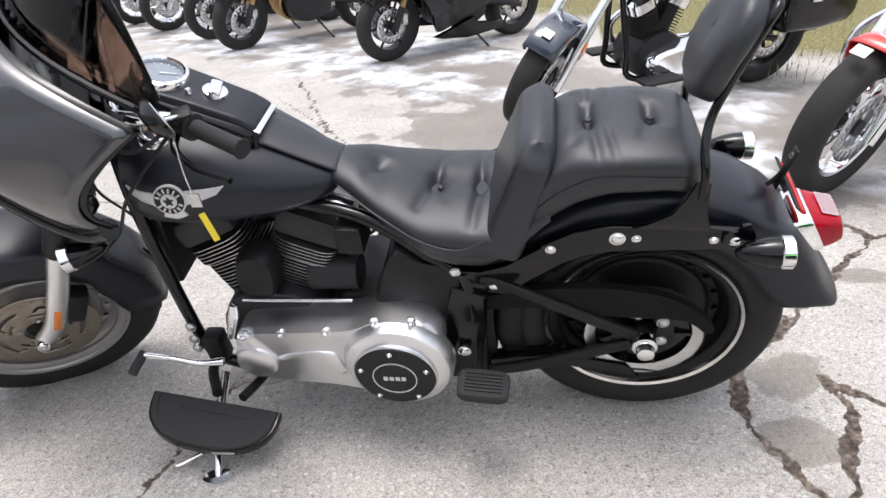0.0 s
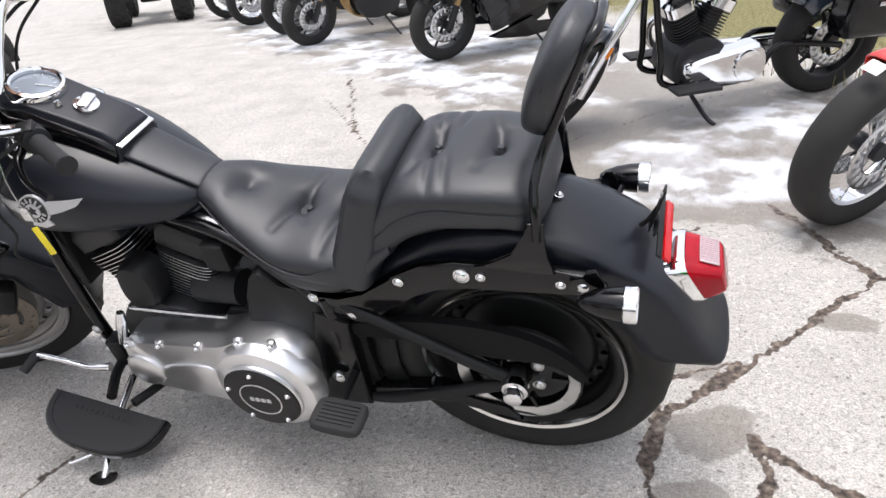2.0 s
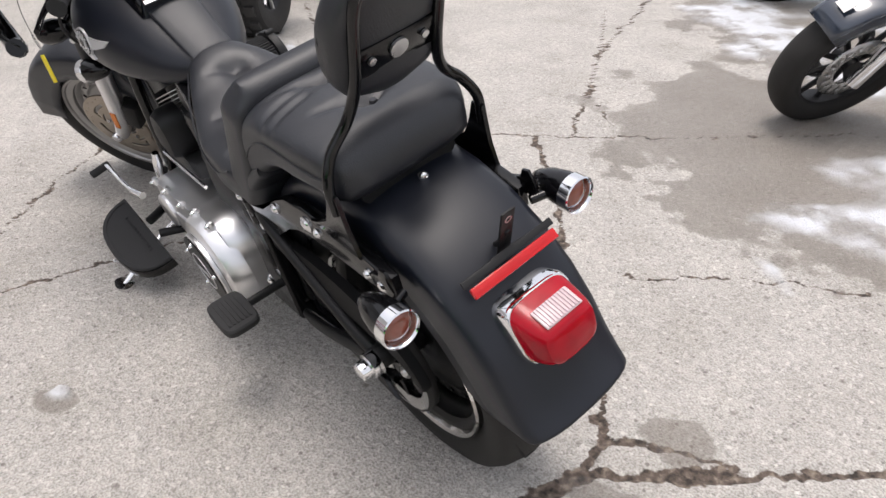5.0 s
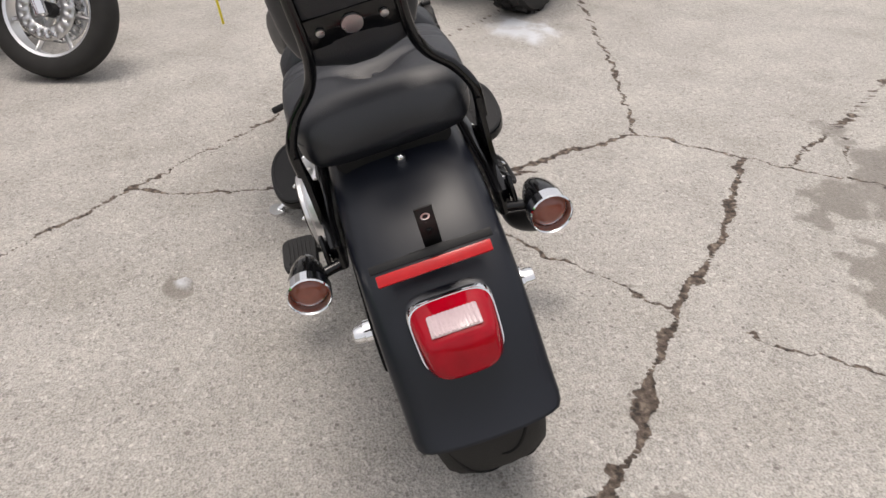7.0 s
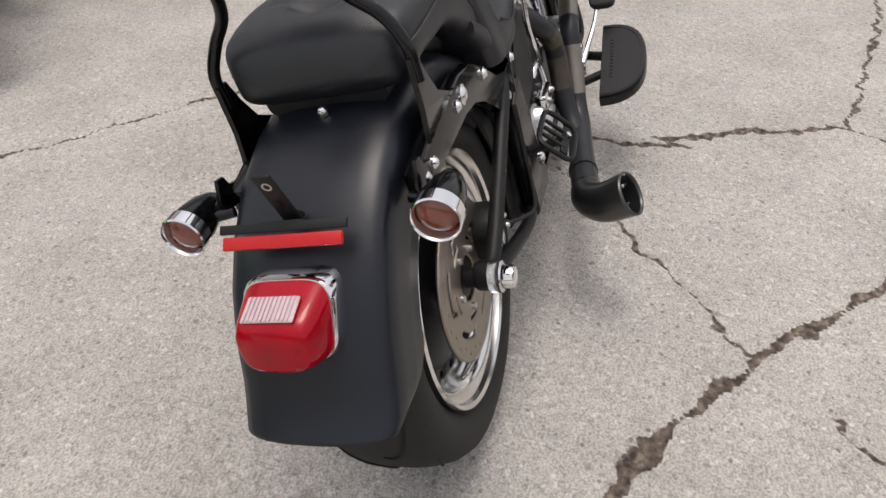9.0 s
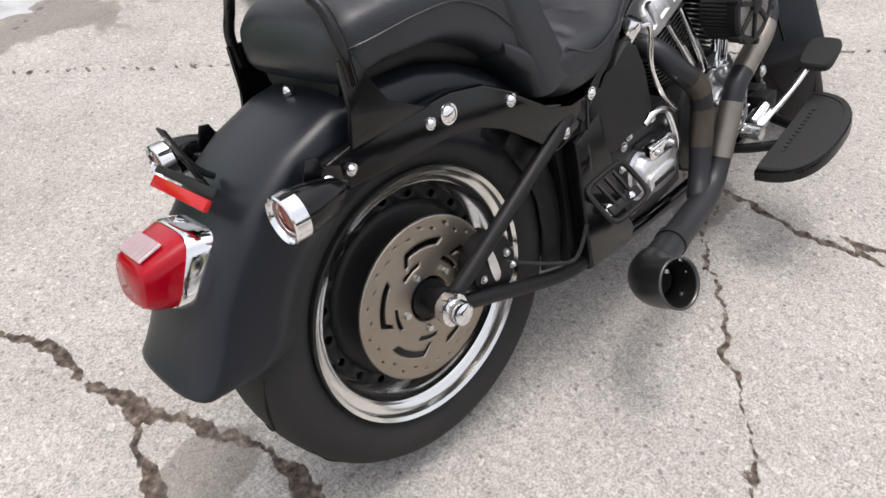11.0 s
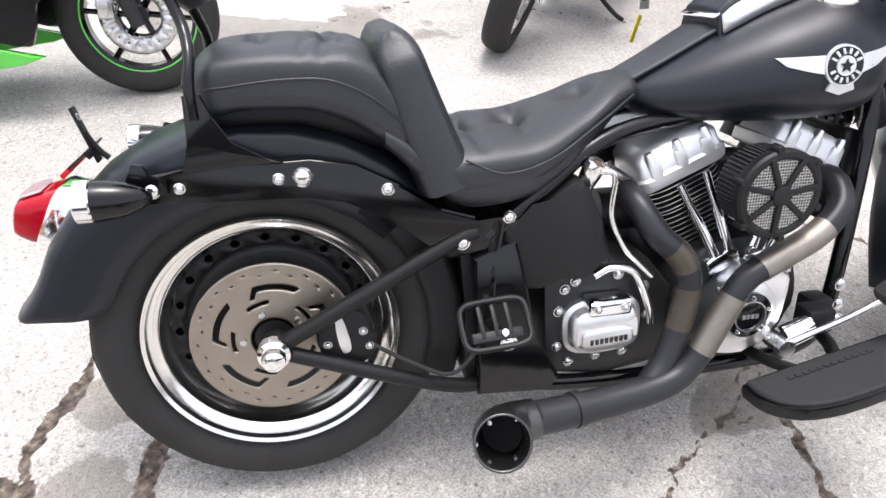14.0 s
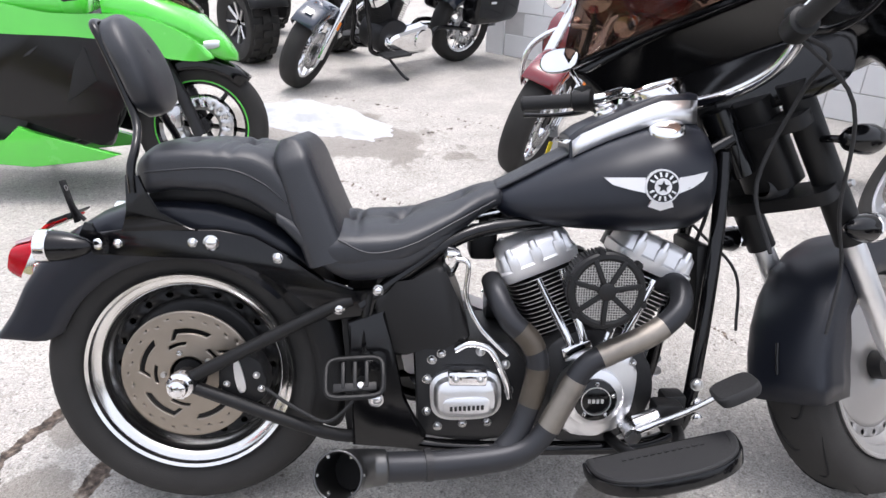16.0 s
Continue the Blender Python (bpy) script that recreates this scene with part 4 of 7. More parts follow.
# ---- engine ----
crank = (0.885, 0.30)
bm = plate(smooth_poly([(0.76, 0.22), (0.745, 0.32), (0.79, 0.42), (0.885, 0.45), (0.98, 0.42), (1.02, 0.32), (0.99, 0.22), (0.88, 0.18)], 4), -0.125, 0.13, bev=0.012)
eng = part("crankcase", bm, FIN, bike, "black engine crankcase")
for name, sgn in (("rear", -1), ("front", 1)):
    ang = radians(23.5)
    ax = Vector((sgn * math.sin(ang), 0, math.cos(ang)))
    sx = Vector((math.cos(ang), 0, -sgn * math.sin(ang)))
    base = Vector((crank[0], 0, crank[1]))
    cyl = part("cylinder", loft(bmesh.new(), [superring(base + ax * d, sx, (0, 1, 0), 0.056, 0.060, 2.4, 28) for d in (0.10, 0.33)]), FIN, bike, "finned black " + name + " cylinder")
    for k in range(15):
        d = 0.135 + k * 0.0105
        big = 0.0 if k < 10 else 0.006
        c = base + ax * d
        w, h = 0.078 + big, 0.086 + big
        part("fin", loft(bmesh.new(), [superring(c, sx, (0, 1, 0), w - 0.002, h - 0.002, 4, 28), superring(c + ax * 0.001, sx, (0, 1, 0), w, h, 4, 28), superring(c + ax * 0.0032, sx, (0, 1, 0), w, h, 4, 28), superring(c + ax * 0.0042, sx, (0, 1, 0), w - 0.002, h - 0.002, 4, 28)]), FIN, cyl)
        if k > 1:
            part("fin_edge", loft(bmesh.new(), [superring(c + ax * 0.0010, sx, (0, 1, 0), w + 0.0004, h + 0.0004, 4, 28), superring(c + ax * 0.0032, sx, (0, 1, 0), w + 0.0004, h + 0.0004, 4, 28)], caps=False), FINEDGE, cyl)
    rb = loft(bmesh.new(), [superring(base + ax * d + Vector((0, -0.038, 0)), sx, (0, 1, 0), 0.085 + q, 0.066 + q, 9, 36) for d, q in ((0.297, -0.002), (0.302, 0.002), (0.322, 0.004), (0.326, -0.001), (0.356, -0.004), (0.368, -0.014), (0.372, -0.03))])
    # added black left end: the tank's shade on the silver cover, put into colour
    part("rocker_shade_end", loft(bmesh.new(), [superring(base + ax * d + Vector((0, 0.052, 0)), sx, (0, 1, 0), 0.080 + q, 0.030 + q, 6, 28) for d, q in ((0.300, 0.0), (0.340, 0.0), (0.358, -0.010))]), FIN, cyl, "black outer end of the rocker cover, for the tank's shade")
    rk = part("rocker_box", rb, SILVER, bike, "silver rocker cover")
    for u in (-0.055, 0.0, 0.055):
        for s in (-1, 1):
            c = base + ax * 0.360 + sx * u
            part("bolt", lathe([(0, 0.012), (0.006, 0.012), (0.008, 0.009), (0.011, -0.012)], Matrix.Translation((c.x, -0.038 + s * 0.060, c.z)) @ pose(0, 0, 0, 0, sgn * 23.5, 0), 12), ALU, rk)
    for u in (-0.052, 0.0, 0.052):
        c = base + ax * 0.334 + sx * u
        part("rib", box((0, 0, 0), (0.024, 0.140, 0.042), Matrix.Translation((c.x, -0.038, c.z)) @ pose(0, 0, 0, 0, sgn * 23.5, 0), bev=0.005), SILVER, rk)
    # push-rod tubes on the right
    for off in (-0.017, 0.017):
        top = base + ax * 0.285 + sx * (off * 1.6 - sgn * 0.012)
        low = Vector((crank[0] + sgn * 0.035 + off * 0.9, -0.125, 0.41))
        top.y = -0.095
        bmr = rod(top, low, 0.0085, 12)
        rod(top.lerp(low, 0.40), top.lerp(low, 0.95), 0.0105, 12, bmr)
        part("pushrod_tube", bmr, CHROME, cyl, "chrome push-rod tube")
    part("tappet_block", box((0, 0, 0), (0.07, 0.045, 0.035), Matrix.Translation((crank[0] + sgn * 0.04, -0.115, 0.405)) @ pose(0, 0, 0, 0, sgn * 20, 0), bev=0.008), CHROME, eng, "chrome tappet block")
part("intake", tube([(0.80, 0, 0.56), (0.88, -0.03, 0.575), (0.96, 0, 0.56)], 0.026), DARK, eng)
# timing cover on the right
tc_poly = smooth_poly([(0.80, 0.245), (0.795, 0.30), (0.825, 0.37), (0.88, 0.405), (0.955, 0.405), (0.965, 0.33), (0.94, 0.245), (0.87, 0.225)], 4)
tcv = part("timing_cover", plate(tc_poly, -0.125, -0.172, bev=0.010), ALU, bike, "polished timing cover")
part("round_boss", lathe([(0.066, 0.0), (0.064, 0.012), (0.056, 0.016), (0, 0.017)], axis_y(0.875, -0.170, 0.318, True), 40), ALU, tcv)
part("timer_cover", lathe([(0.046, 0.0), (0.046, 0.010), (0.042, 0.013), (0, 0.0135)], axis_y(0.875, -0.185, 0.318, True), 40), GLOSS, tcv, "black round timer cover")
part("ring", lathe([(0.032, 0.0), (0.032, 0.002), (0.030, 0.002), (0.030, 0)], axis_y(0.875, -0.1985, 0.318, True), 32, closed=True), ALU, tcv)
for k in range(5):
    t = 2 * math.pi * k / 5 + 0.3
    bolt(tcv, 0.875 + 0.038 * math.cos(t), -0.197, 0.318 + 0.038 * math.sin(t), 0.0035, -1)
for i, dx in enumerate((-0.014, -0.005, 0.004, 0.013)):
    part("lettering_bar", box((0.875 + dx, -0.1995, 0.318), (0.006, 0.002, 0.009)), ALU, tcv)
for x, z in ((0.81, 0.25), (0.94, 0.25), (0.955, 0.395), (0.82, 0.365), (0.89, 0.402)):
    bolt(tcv, x, -0.173, z, 0.006, -1, STEEL)

# gearbox and its cover, right
gb = part("gearbox", plate([(0.50, 0.20), (0.49, 0.40), (0.55, 0.43), (0.70, 0.42), (0.75, 0.36), (0.75, 0.20), (0.62, 0.18)], -0.125, 0.10, bev=0.012), FIN, bike, "black gearbox case")
gc = part("gearbox_cover", loft(bmesh.new(), [superring((0.605, -0.125 - d, 0.302), (1, 0, 0.06), (-0.06, 0, 1), w, h, 3.2, 40) for d, w, h in ((0, 0.078, 0.058), (0.012, 0.078, 0.058), (0.016, 0.070, 0.050), (0.034, 0.066, 0.046), (0.040, 0.060, 0.038), (0.041, 0.02, 0.01))]), ALU, bike, "polished gearbox cover with a fluted panel")
part("cover_panel", loft(bmesh.new(), [superring((0.605, -0.166 - d, 0.288), (1, 0, 0.06), (-0.06, 0, 1), w, h, 4, 32) for d, w, h in ((0, 0.050, 0.022), (0.004, 0.050, 0.022), (0.006, 0.046, 0.018))]), ALU, gc)
part("cover_top", box((0.606, -0.150, 0.353), (0.085, 0.045, 0.034), bev=0.008), CHROME, gc)
for k in range(8):
    part("lettering_bar", box((0.572 + 0.0095 * k, -0.1735, 0.286 + 0.0006 * k), (0.006, 0.002, 0.010)), DARK, gc)
for x in (0.580, 0.632):
    bolt(gc, x, -0.173, 0.354, 0.006, -1, STEEL)
for x, z in ((0.520, 0.335), (0.520, 0.26), (0.545, 0.225), (0.60, 0.232), (0.655, 0.235), (0.70, 0.31), (0.69, 0.37), (0.55, 0.395), (0.635, 0.40), (0.53, 0.38)):
    bolt(gb, x, -0.128, z, 0.008, -1, STEEL)
# oil tank and its cap
bm = plate(smooth_poly([(0.405, 0.525), (0.46, 0.548), (0.535, 0.595), (0.565, 0.56), (0.61, 0.44), (0.55, 0.425), (0.445, 0.395), (0.425, 0.44)], 3), -0.152, 0.150, bev=0.014)
ot = part("oil_tank", bm, POWDER, bike, "black wrap-round oil tank")
part("oil_cap", lathe([(0, 0.03), (0.014, 0.028), (0.019, 0.018), (0.019, 0.0), (0.015, -0.03)], Matrix.Translation((0.565, -0.13, 0.60)) @ pose(0, 0, 0, 25, 10, 0), 24), CHROME, ot, "chrome oil filler cap")
part("oil_line", tube([(0.575, -0.15, 0.61), (0.60, -0.155, 0.60), (0.598, -0.155, 0.53), (0.625, -0.155, 0.47), (0.66, -0.152, 0.43), (0.69, -0.15, 0.40)], 0.0055), CHROME, ot, "bent chrome oil line")
part("oil_line", tube([(0.58, -0.145, 0.41), (0.61, -0.15, 0.425), (0.655, -0.15, 0.41), (0.69, -0.15, 0.34), (0.70, -0.145, 0.30)], 0.0075), CHROME, ot, "bent chrome oil line")

# air cleaner, right
AC = axis_y(0.872, -0.135, 0.566, True)
ac = part("air_cleaner", lathe([(0.052, 0.0), (0.066, 0.004), (0.068, 0.010), (0.068, 0.066), (0.078, 0.070), (0.080, 0.076), (0.080, 0.088), (0.076, 0.093), (0.068, 0.094), (0.062, 0.090), (0.0, 0.088)], AC, 56), POWDER, bike, "round black open air cleaner with seven spokes")
for k in range(56):
    t = 2 * math.pi * k / 56
    part("pleat", box((0.0695, 0, 0.038), (0.006, 0.0035, 0.056), AC @ pose(0, 0, 0, 0, 0, math.degrees(t))), GRIP, ac)


def mesh_material():
    m = mat("perforated_mesh", (0.40, 0.40, 0.39), 0.4, 0.8)
    nt = m.node_tree
    v = nt.nodes.new("ShaderNodeTexVoronoi")
    v.inputs["Scale"].default_value = 190
    v.inputs["Randomness"].default_value = 0.15
    tc = [n for n in nt.nodes if n.type == 'TEX_COORD'][0]
    nt.links.new(tc.outputs["Object"], v.inputs["Vector"])
    r = nt.nodes.new("ShaderNodeValToRGB")
    r.color_ramp.elements[0].position, r.color_ramp.elements[0].color = 0.32, (0.012, 0.012, 0.012, 1)
    r.color_ramp.elements[1].position, r.color_ramp.elements[1].color = 0.42, (0.48, 0.47, 0.45, 1)
    nt.links.new(v.outputs["Distance"], r.inputs[0])
    nt.links.new(r.outputs[0], nt.nodes["Principled BSDF"].inputs["Base Color"])
    return m


MESHED = mesh_material()
part("mesh_screen", lathe([(0.0, 0.0905), (0.064, 0.0905), (0.064, 0.088)], AC, 40), MESHED, ac, "steel mesh behind the spokes")
for k in range(7):
    part("spoke", box((0.038, 0, 0.0925), (0.064, 0.0105, 0.007), AC @ pose(0, 0, 0, 0, 0, 51.43 * k + 10), bev=0.002), POWDER, ac)
part("spoke_hub", lathe([(0.018, 0.088), (0.018, 0.097), (0.015, 0.099), (0, 0.099)], AC, 24), POWDER, ac)
for k in range(6):
    t = radians(60 * k + 40)
    part("lug", lathe([(0, 0.094), (0.006, 0.094), (0.008, 0.088), (0.008, 0.070)], AC @ pose(0.081 * math.cos(t), 0.081 * math.sin(t), 0), 10), POWDER, ac)

# ---- exhaust, two pipes into one with an out-turned tip ----
front_line = [(1.02, -0.06, 0.545), (1.055, -0.12, 0.552), (1.045, -0.170, 0.515), (0.99, -0.190, 0.470), (0.90, -0.198, 0.428), (0.845, -0.202, 0.395), (0.805, -0.204, 0.320), (0.765, -0.206, 0.245), (0.71, -0.212, 0.205), (0.60, -0.224, 0.190), (0.49, -0.240, 0.190), (0.42, -0.252, 0.195)]
rear_line = [(0.66, -0.075, 0.545), (0.665, -0.125, 0.530), (0.69, -0.160, 0.485), (0.735, -0.172, 0.440), (0.752, -0.176, 0.385), (0.74, -0.180, 0.310), (0.715, -0.190, 0.245), (0.68, -0.205, 0.205)]
part("exhaust_front", tube(front_line, [0.024] * 8 + [0.028, 0.030, 0.031, 0.031], 20, 8), EXH, bike, "matte black front exhaust pipe")
part("exhaust_rear", tube(rear_line, 0.024, 20, 8), EXH, bike, "matte black rear exhaust pipe")
fl, rl = curve_points(front_line, 8), curve_points(rear_line, 8)
for line, a, b, sheet in ((fl, 22, 36, BURNT), (fl, 43, 55, BURNT), (rl, 20, 28, BROWNED), (rl, 32, 42, BROWNED)):
    part("heat_guard", tube(line[a:b], 0.0252, 20, 1, caps=False), sheet, bike, "worn bare-metal perforated pipe section")
tipl = curve_points([(0.435, -0.250, 0.194), (0.395, -0.262, 0.198), (0.360, -0.300, 0.212), (0.350, -0.355, 0.236)], 8)
bm = tube(tipl, [0.034, 0.037, 0.042, 0.046], 28, 1, caps=False)
part("exhaust_tip", bm, mat("dark_titanium_tip", (0.10, 0.10, 0.10), 0.30, 0.9, var=0.3), bike, "out-turned exhaust tip with a black bore", solid=0.004)
# near-black disc closes the bore a little way in
part("tip_baffle", tube([(0.372, -0.282, 0.206), (0.366, -0.290, 0.209)], 0.036, 24, 1), mat("bore_black", (0.004, 0.004, 0.004), 0.95), bike)
for k in range(6):
    t = 2 * math.pi * k / 6
    part("bolt", lathe([(0, 0.004), (0.003, 0.003), (0.004, -0.002)], Matrix.Translation((0.3535, -0.340, 0.230)) @ pose(0.044 * math.cos(t), 0, 0.044 * math.sin(t)), 8), STEEL, bike)
part("clamp", tube([(0.53, -0.233, 0.190), (0.515, -0.236, 0.190)], 0.0335, 20, 1), DARK, bike)

# ---- left side: primary drive cover ----
pc_poly = [(0.455, 0.33), (0.452, 0.40), (0.480, 0.438), (0.53, 0.452), (0.60, 0.445), (0.645, 0.425), (0.70, 0.412), (0.90, 0.398), (0.945, 0.385), (0.965, 0.345), (0.960, 0.29), (0.93, 0.250), (0.88, 0.235), (0.74, 0.222), (0.66, 0.205), (0.60, 0.190), (0.53, 0.192), (0.48, 0.225)]
pc = part("primary_cover", plate(smooth_poly(pc_poly, 3), 0.11, 0.215, bev=0.022), ALU, bike, "polished aluminium primary drive cover", bevel=0.004)
part("rear_bulge", lathe([(0.132, 0.0), (0.131, 0.028), (0.122, 0.046), (0.100, 0.054), (0.0, 0.055)], axis_y(0.560, 0.195, 0.318), 56), ALU, pc)
part("front_bulge", lathe([(0.052, 0.0), (0.050, 0.012), (0.042, 0.018), (0, 0.019)], axis_y(0.915, 0.210, 0.300), 40), ALU, pc)
part("raised_panel", plate(smooth_poly([(0.70, 0.285), (0.71, 0.265), (0.84, 0.262), (0.86, 0.285), (0.85, 0.325), (0.72, 0.345)], 4), 0.205, 0.221, bev=0.008), ALU, pc)
dm = axis_y(0.562, 0.248, 0.317)
dc = part("derby_cover", lathe([(0.096, 0.0), (0.096, 0.010), (0.091, 0.016), (0.060, 0.018), (0, 0.019)], dm, 56), POWDER, pc, "round black clutch cover with five screws")
part("rim", lathe([(0.0975, 0.002), (0.0975, 0.010), (0.0945, 0.0125), (0.0935, 0.004)], dm, 56, closed=True), ALU, pc)
part("ring", lathe([(0.052, 0.0185), (0.052, 0.0205), (0.0495, 0.0205), (0.0495, 0.0185)], dm, 48, closed=True), SILVER, pc)
for k in range(5):
    t = 2 * math.pi * k / 5 + 0.30
    bolt(pc, 0.562 + 0.080 * math.cos(t), 0.265, 0.317 + 0.080 * math.sin(t), 0.005, 1)
for dx in (-0.021, -0.007, 0.007, 0.021):
    part("lettering_bar", box((0.562 + dx, 0.2685, 0.317), (0.010, 0.002, 0.012)), SILVER, pc)
for x, z in ((0.925, 0.392), (0.83, 0.404), (0.72, 0.412), (0.60, 0.446), (0.515, 0.449), (0.468, 0.36), (0.478, 0.24)):
    part("cover_screw", box((x, 0.212, z), (0.020, 0.016, 0.024), bev=0.006), ALU, pc)
    bolt(pc, x, 0.221, z, 0.006, 1)
# tin horn cover, coil box and rods on the left
hc = part("horn_cover", loft(bmesh.new(), [superring((0.885, y, 0.512), (1, 0, 0.15), (-0.15, 0, 1), w, h, 2.6, 32) for y, w, h in ((0.085, 0.050, 0.070), (0.13, 0.050, 0.070), (0.150, 0.042, 0.060), (0.157, 0.02, 0.03))]), POWDER, bike, "black horn cover between the cylinders")
part("coil_box", box((0.650, 0.080, 0.60), (0.065, 0.085, 0.075), bev=0.012), POWDER, bike)
part("intake_cover", tube([(0.76, 0.03, 0.665), (0.70, 0.05, 0.655), (0.645, 0.06, 0.64)], 0.028), STEEL, bike, "bare metal engine bracket")
part("shift_rod", rod((0.93, 0.155, 0.452), (0.66, 0.155, 0.455), 0.005), CHROME, bike)
part("starter", rod((0.66, 0.06, 0.46), (0.78, 0.06, 0.46), 0.045, 24), FIN, bike)

# ---- frame ----
for s in (-1, 1):
    fr = tube([(1.16, s * 0.045, 0.83), (1.145, s * 0.085, 0.66), (1.12, s * 0.115, 0.40), (1.095, s * 0.125, 0.24), (1.03, s * 0.125, 0.185), (0.90, s * 0.125, 0.172), (0.60, s * 0.125, 0.172), (0.45, s * 0.125, 0.20), (0.405, s * 0.135, 0.30), (0.385, s * 0.14, 0.42), (0.40, s * 0.135, 0.53)], 0.016, 14)
    part("upper_frame_tube", tube([(1.18, s * 0.03, 0.86), (0.90, s * 0.05, 0.70), (0.62, s * 0.10, 0.66), (0.48, s * 0.13, 0.58), (0.38, s * 0.135, 0.50)], 0.016, 14), GLOSS, bike)
    part("frame_tube", fr, GLOSS, bike, "gloss black frame tube")
    part("frame_casting", plate([(0.36, 0.19), (0.36, 0.33), (0.35, 0.47), (0.43, 0.50), (0.45, 0.40), (0.46, 0.30), (0.52, 0.21), (0.50, 0.18)], s * 0.12, s * 0.155, bev=0.008), PANEL, bike)
    part("front_peg_mount", box((1.06, s * 0.14, 0.27), (0.05, 0.05, 0.09), bev=0.008), POWDER, bike)
    for z in (0.33, 0.285, 0.25):
        bolt(bike, 1.115 + (0.33 - z) * 0.1, s * 0.137, z, 0.011, s, STEEL)
part("neck", tube([(1.15, 0, 0.92), (1.22, 0, 0.78)], 0.036, 20, 1), GLOSS, bike, "steering head")
part("regulator", box((1.165, 0, 0.45), (0.03, 0.15, 0.20), pose(0, 0, 0, 0, -4, 0), bev=0.006), POWDER, bike, "black finned regulator between the down tubes")

# ---- floorboards, pegs and pedals ----
def half_moon(x0, x1, depth, n=18):
    c, r = (x0 + x1) / 2, (x1 - x0) / 2
    pts = []
    for i in range(n + 1):
        t = math.pi * i / n
        pts.append((c + r * math.copysign(abs(math.cos(t)) ** 0.8, math.cos(t)), depth * math.sin(t) ** 0.75))
    return pts


for s in (-1, 1):
    BM = Matrix.Translation((1.022 if s > 0 else 0.997, s * (0.282 if s > 0 else 0.252), 0.220 if s > 0 else 0.239)) @ pose(0, 0, 0, -9 if s > 0 else 0, -13, 0)
    out = half_moon(-0.160, 0.160, 0.122)
    bm = bmesh.new()
    loft(bm, [[BM @ Vector((x * k, s * (y * k), z)) for x, y in out] for k, z in ((0.96, -0.030), (1.0, -0.024), (1.0, -0.002), (0.985, 0.002))])
    fb = part("floorboard", bm, GLOSS, bike, "half-moon rider's floorboard with a black rubber pad")
    bm = bmesh.new()
    loft(bm, [[BM @ Vector((x * k, s * (0.003 + y * k), z)) for x, y in out] for k, z in ((0.955, 0.000), (0.955, 0.007), (0.93, 0.0105), (0.86, 0.0105), (0.855, 0.0085))])
    part("rubber_pad", bm, GRIP, fb, "worn black rubber pad")
    for k in range(12):
        part("lettering_bar", box((-0.080 + k * 0.0145, s * 0.030, 0.0095), (0.009, 0.009, 0.0022), BM), GRIP, fb)
    part("board_bracket", tube([(1.07, s * 0.14, 0.24), (1.06, s * 0.20, 0.235), (1.02, s * 0.27, 0.24)], 0.013), POWDER, fb)
    part("board_bracket", tube([(0.93, s * 0.13, 0.20), (0.94, s * 0.20, 0.21), (0.96, s * 0.27, 0.225)], 0.012), POWDER, fb)
# gear lever, left
gl = part("gear_lever", tube([(0.975, 0.255, 0.345), (1.03, 0.268, 0.352), (1.09, 0.275, 0.375), (1.155, 0.278, 0.388)], [0.011, 0.007, 0.006, 0.008]), CHROME, bike, "chrome gear lever with a rubber peg")
part("lever_peg", tube([(1.155, 0.270, 0.388), (1.165, 0.325, 0.376)], 0.011, 14, 1), GRIP, gl, "ribbed rubber peg")
part("shift_arm", tube([(0.945, 0.175, 0.455), (0.955, 0.180, 0.42), (0.975, 0.19, 0.36)], [0.009, 0.014, 0.010]), CHROME, gl)
# brake pedal, right
bp_ = part("brake_pedal", tube([(0.955, -0.200, 0.245), (1.00, -0.215, 0.275), (1.06, -0.235, 0.315), (1.12, -0.25, 0.36)], [0.012, 0.008, 0.006, 0.006]), CHROME, bike, "thin chrome brake lever with a square rubber pad")
part("master_cylinder", tube([(0.965, -0.185, 0.262), (1.015, -0.190, 0.285)], 0.017, 18, 1), CHROME, bp_, "chrome brake cylinder")
part("cylinder_body", box((1.035, -0.175, 0.285), (0.06, 0.05, 0.05), bev=0.008), POWDER, bp_)
part("pedal_pad", loft(bmesh.new(), [superring(Vector((1.140, -0.262, 0.372)) + Vector((-0.45, 0.05, 0.89)) * d, (0.89, 0, 0.45), (0, 1, 0), w, w * 0.8, 4, 24) for d, w in ((-0.010, 0.042), (0, 0.046), (0.010, 0.046), (0.014, 0.042))]), GRIP, bp_)
part("pedal_pivot", rod((0.955, -0.15, 0.245), (0.955, -0.215, 0.245), 0.018), STEEL, bp_)
# passenger boards: a ribbed rubber pad on the left, a bare folded-up frame on the right
def board_ring(PM, d, w):
    return superring(PM @ Vector((0, 0, d)), PM.to_3x3() @ Vector((1, 0, 0)), PM.to_3x3() @ Vector((0, 1, 0)), w, w * 0.72, 5, 28)


PM = Matrix.Translation((0.356, 0.288, 0.328)) @ pose(0, 0, 0, 4, -6, 0)
pg = part("passenger_board", loft(bmesh.new(), [board_ring(PM, d, w) for d, w in ((-0.014, 0.053), (-0.007, 0.058), (0.006, 0.058), (0.010, 0.054))]), GRIP, bike, "folding passenger footboard with a ribbed rubber pad")
for k in range(6):
    part("tread_bar", box((0, -0.025 + k * 0.010, 0.0115), (0.082, 0.004, 0.003), PM), GRIP, pg)
part("peg_arm", rod((0.375, 0.14, 0.31), PM @ Vector((0.01, 0, -0.006)), 0.010), POWDER, pg)
PM = Matrix.Translation((0.372, -0.222, 0.378)) @ pose(0, 0, 0, 46, -4, 0)
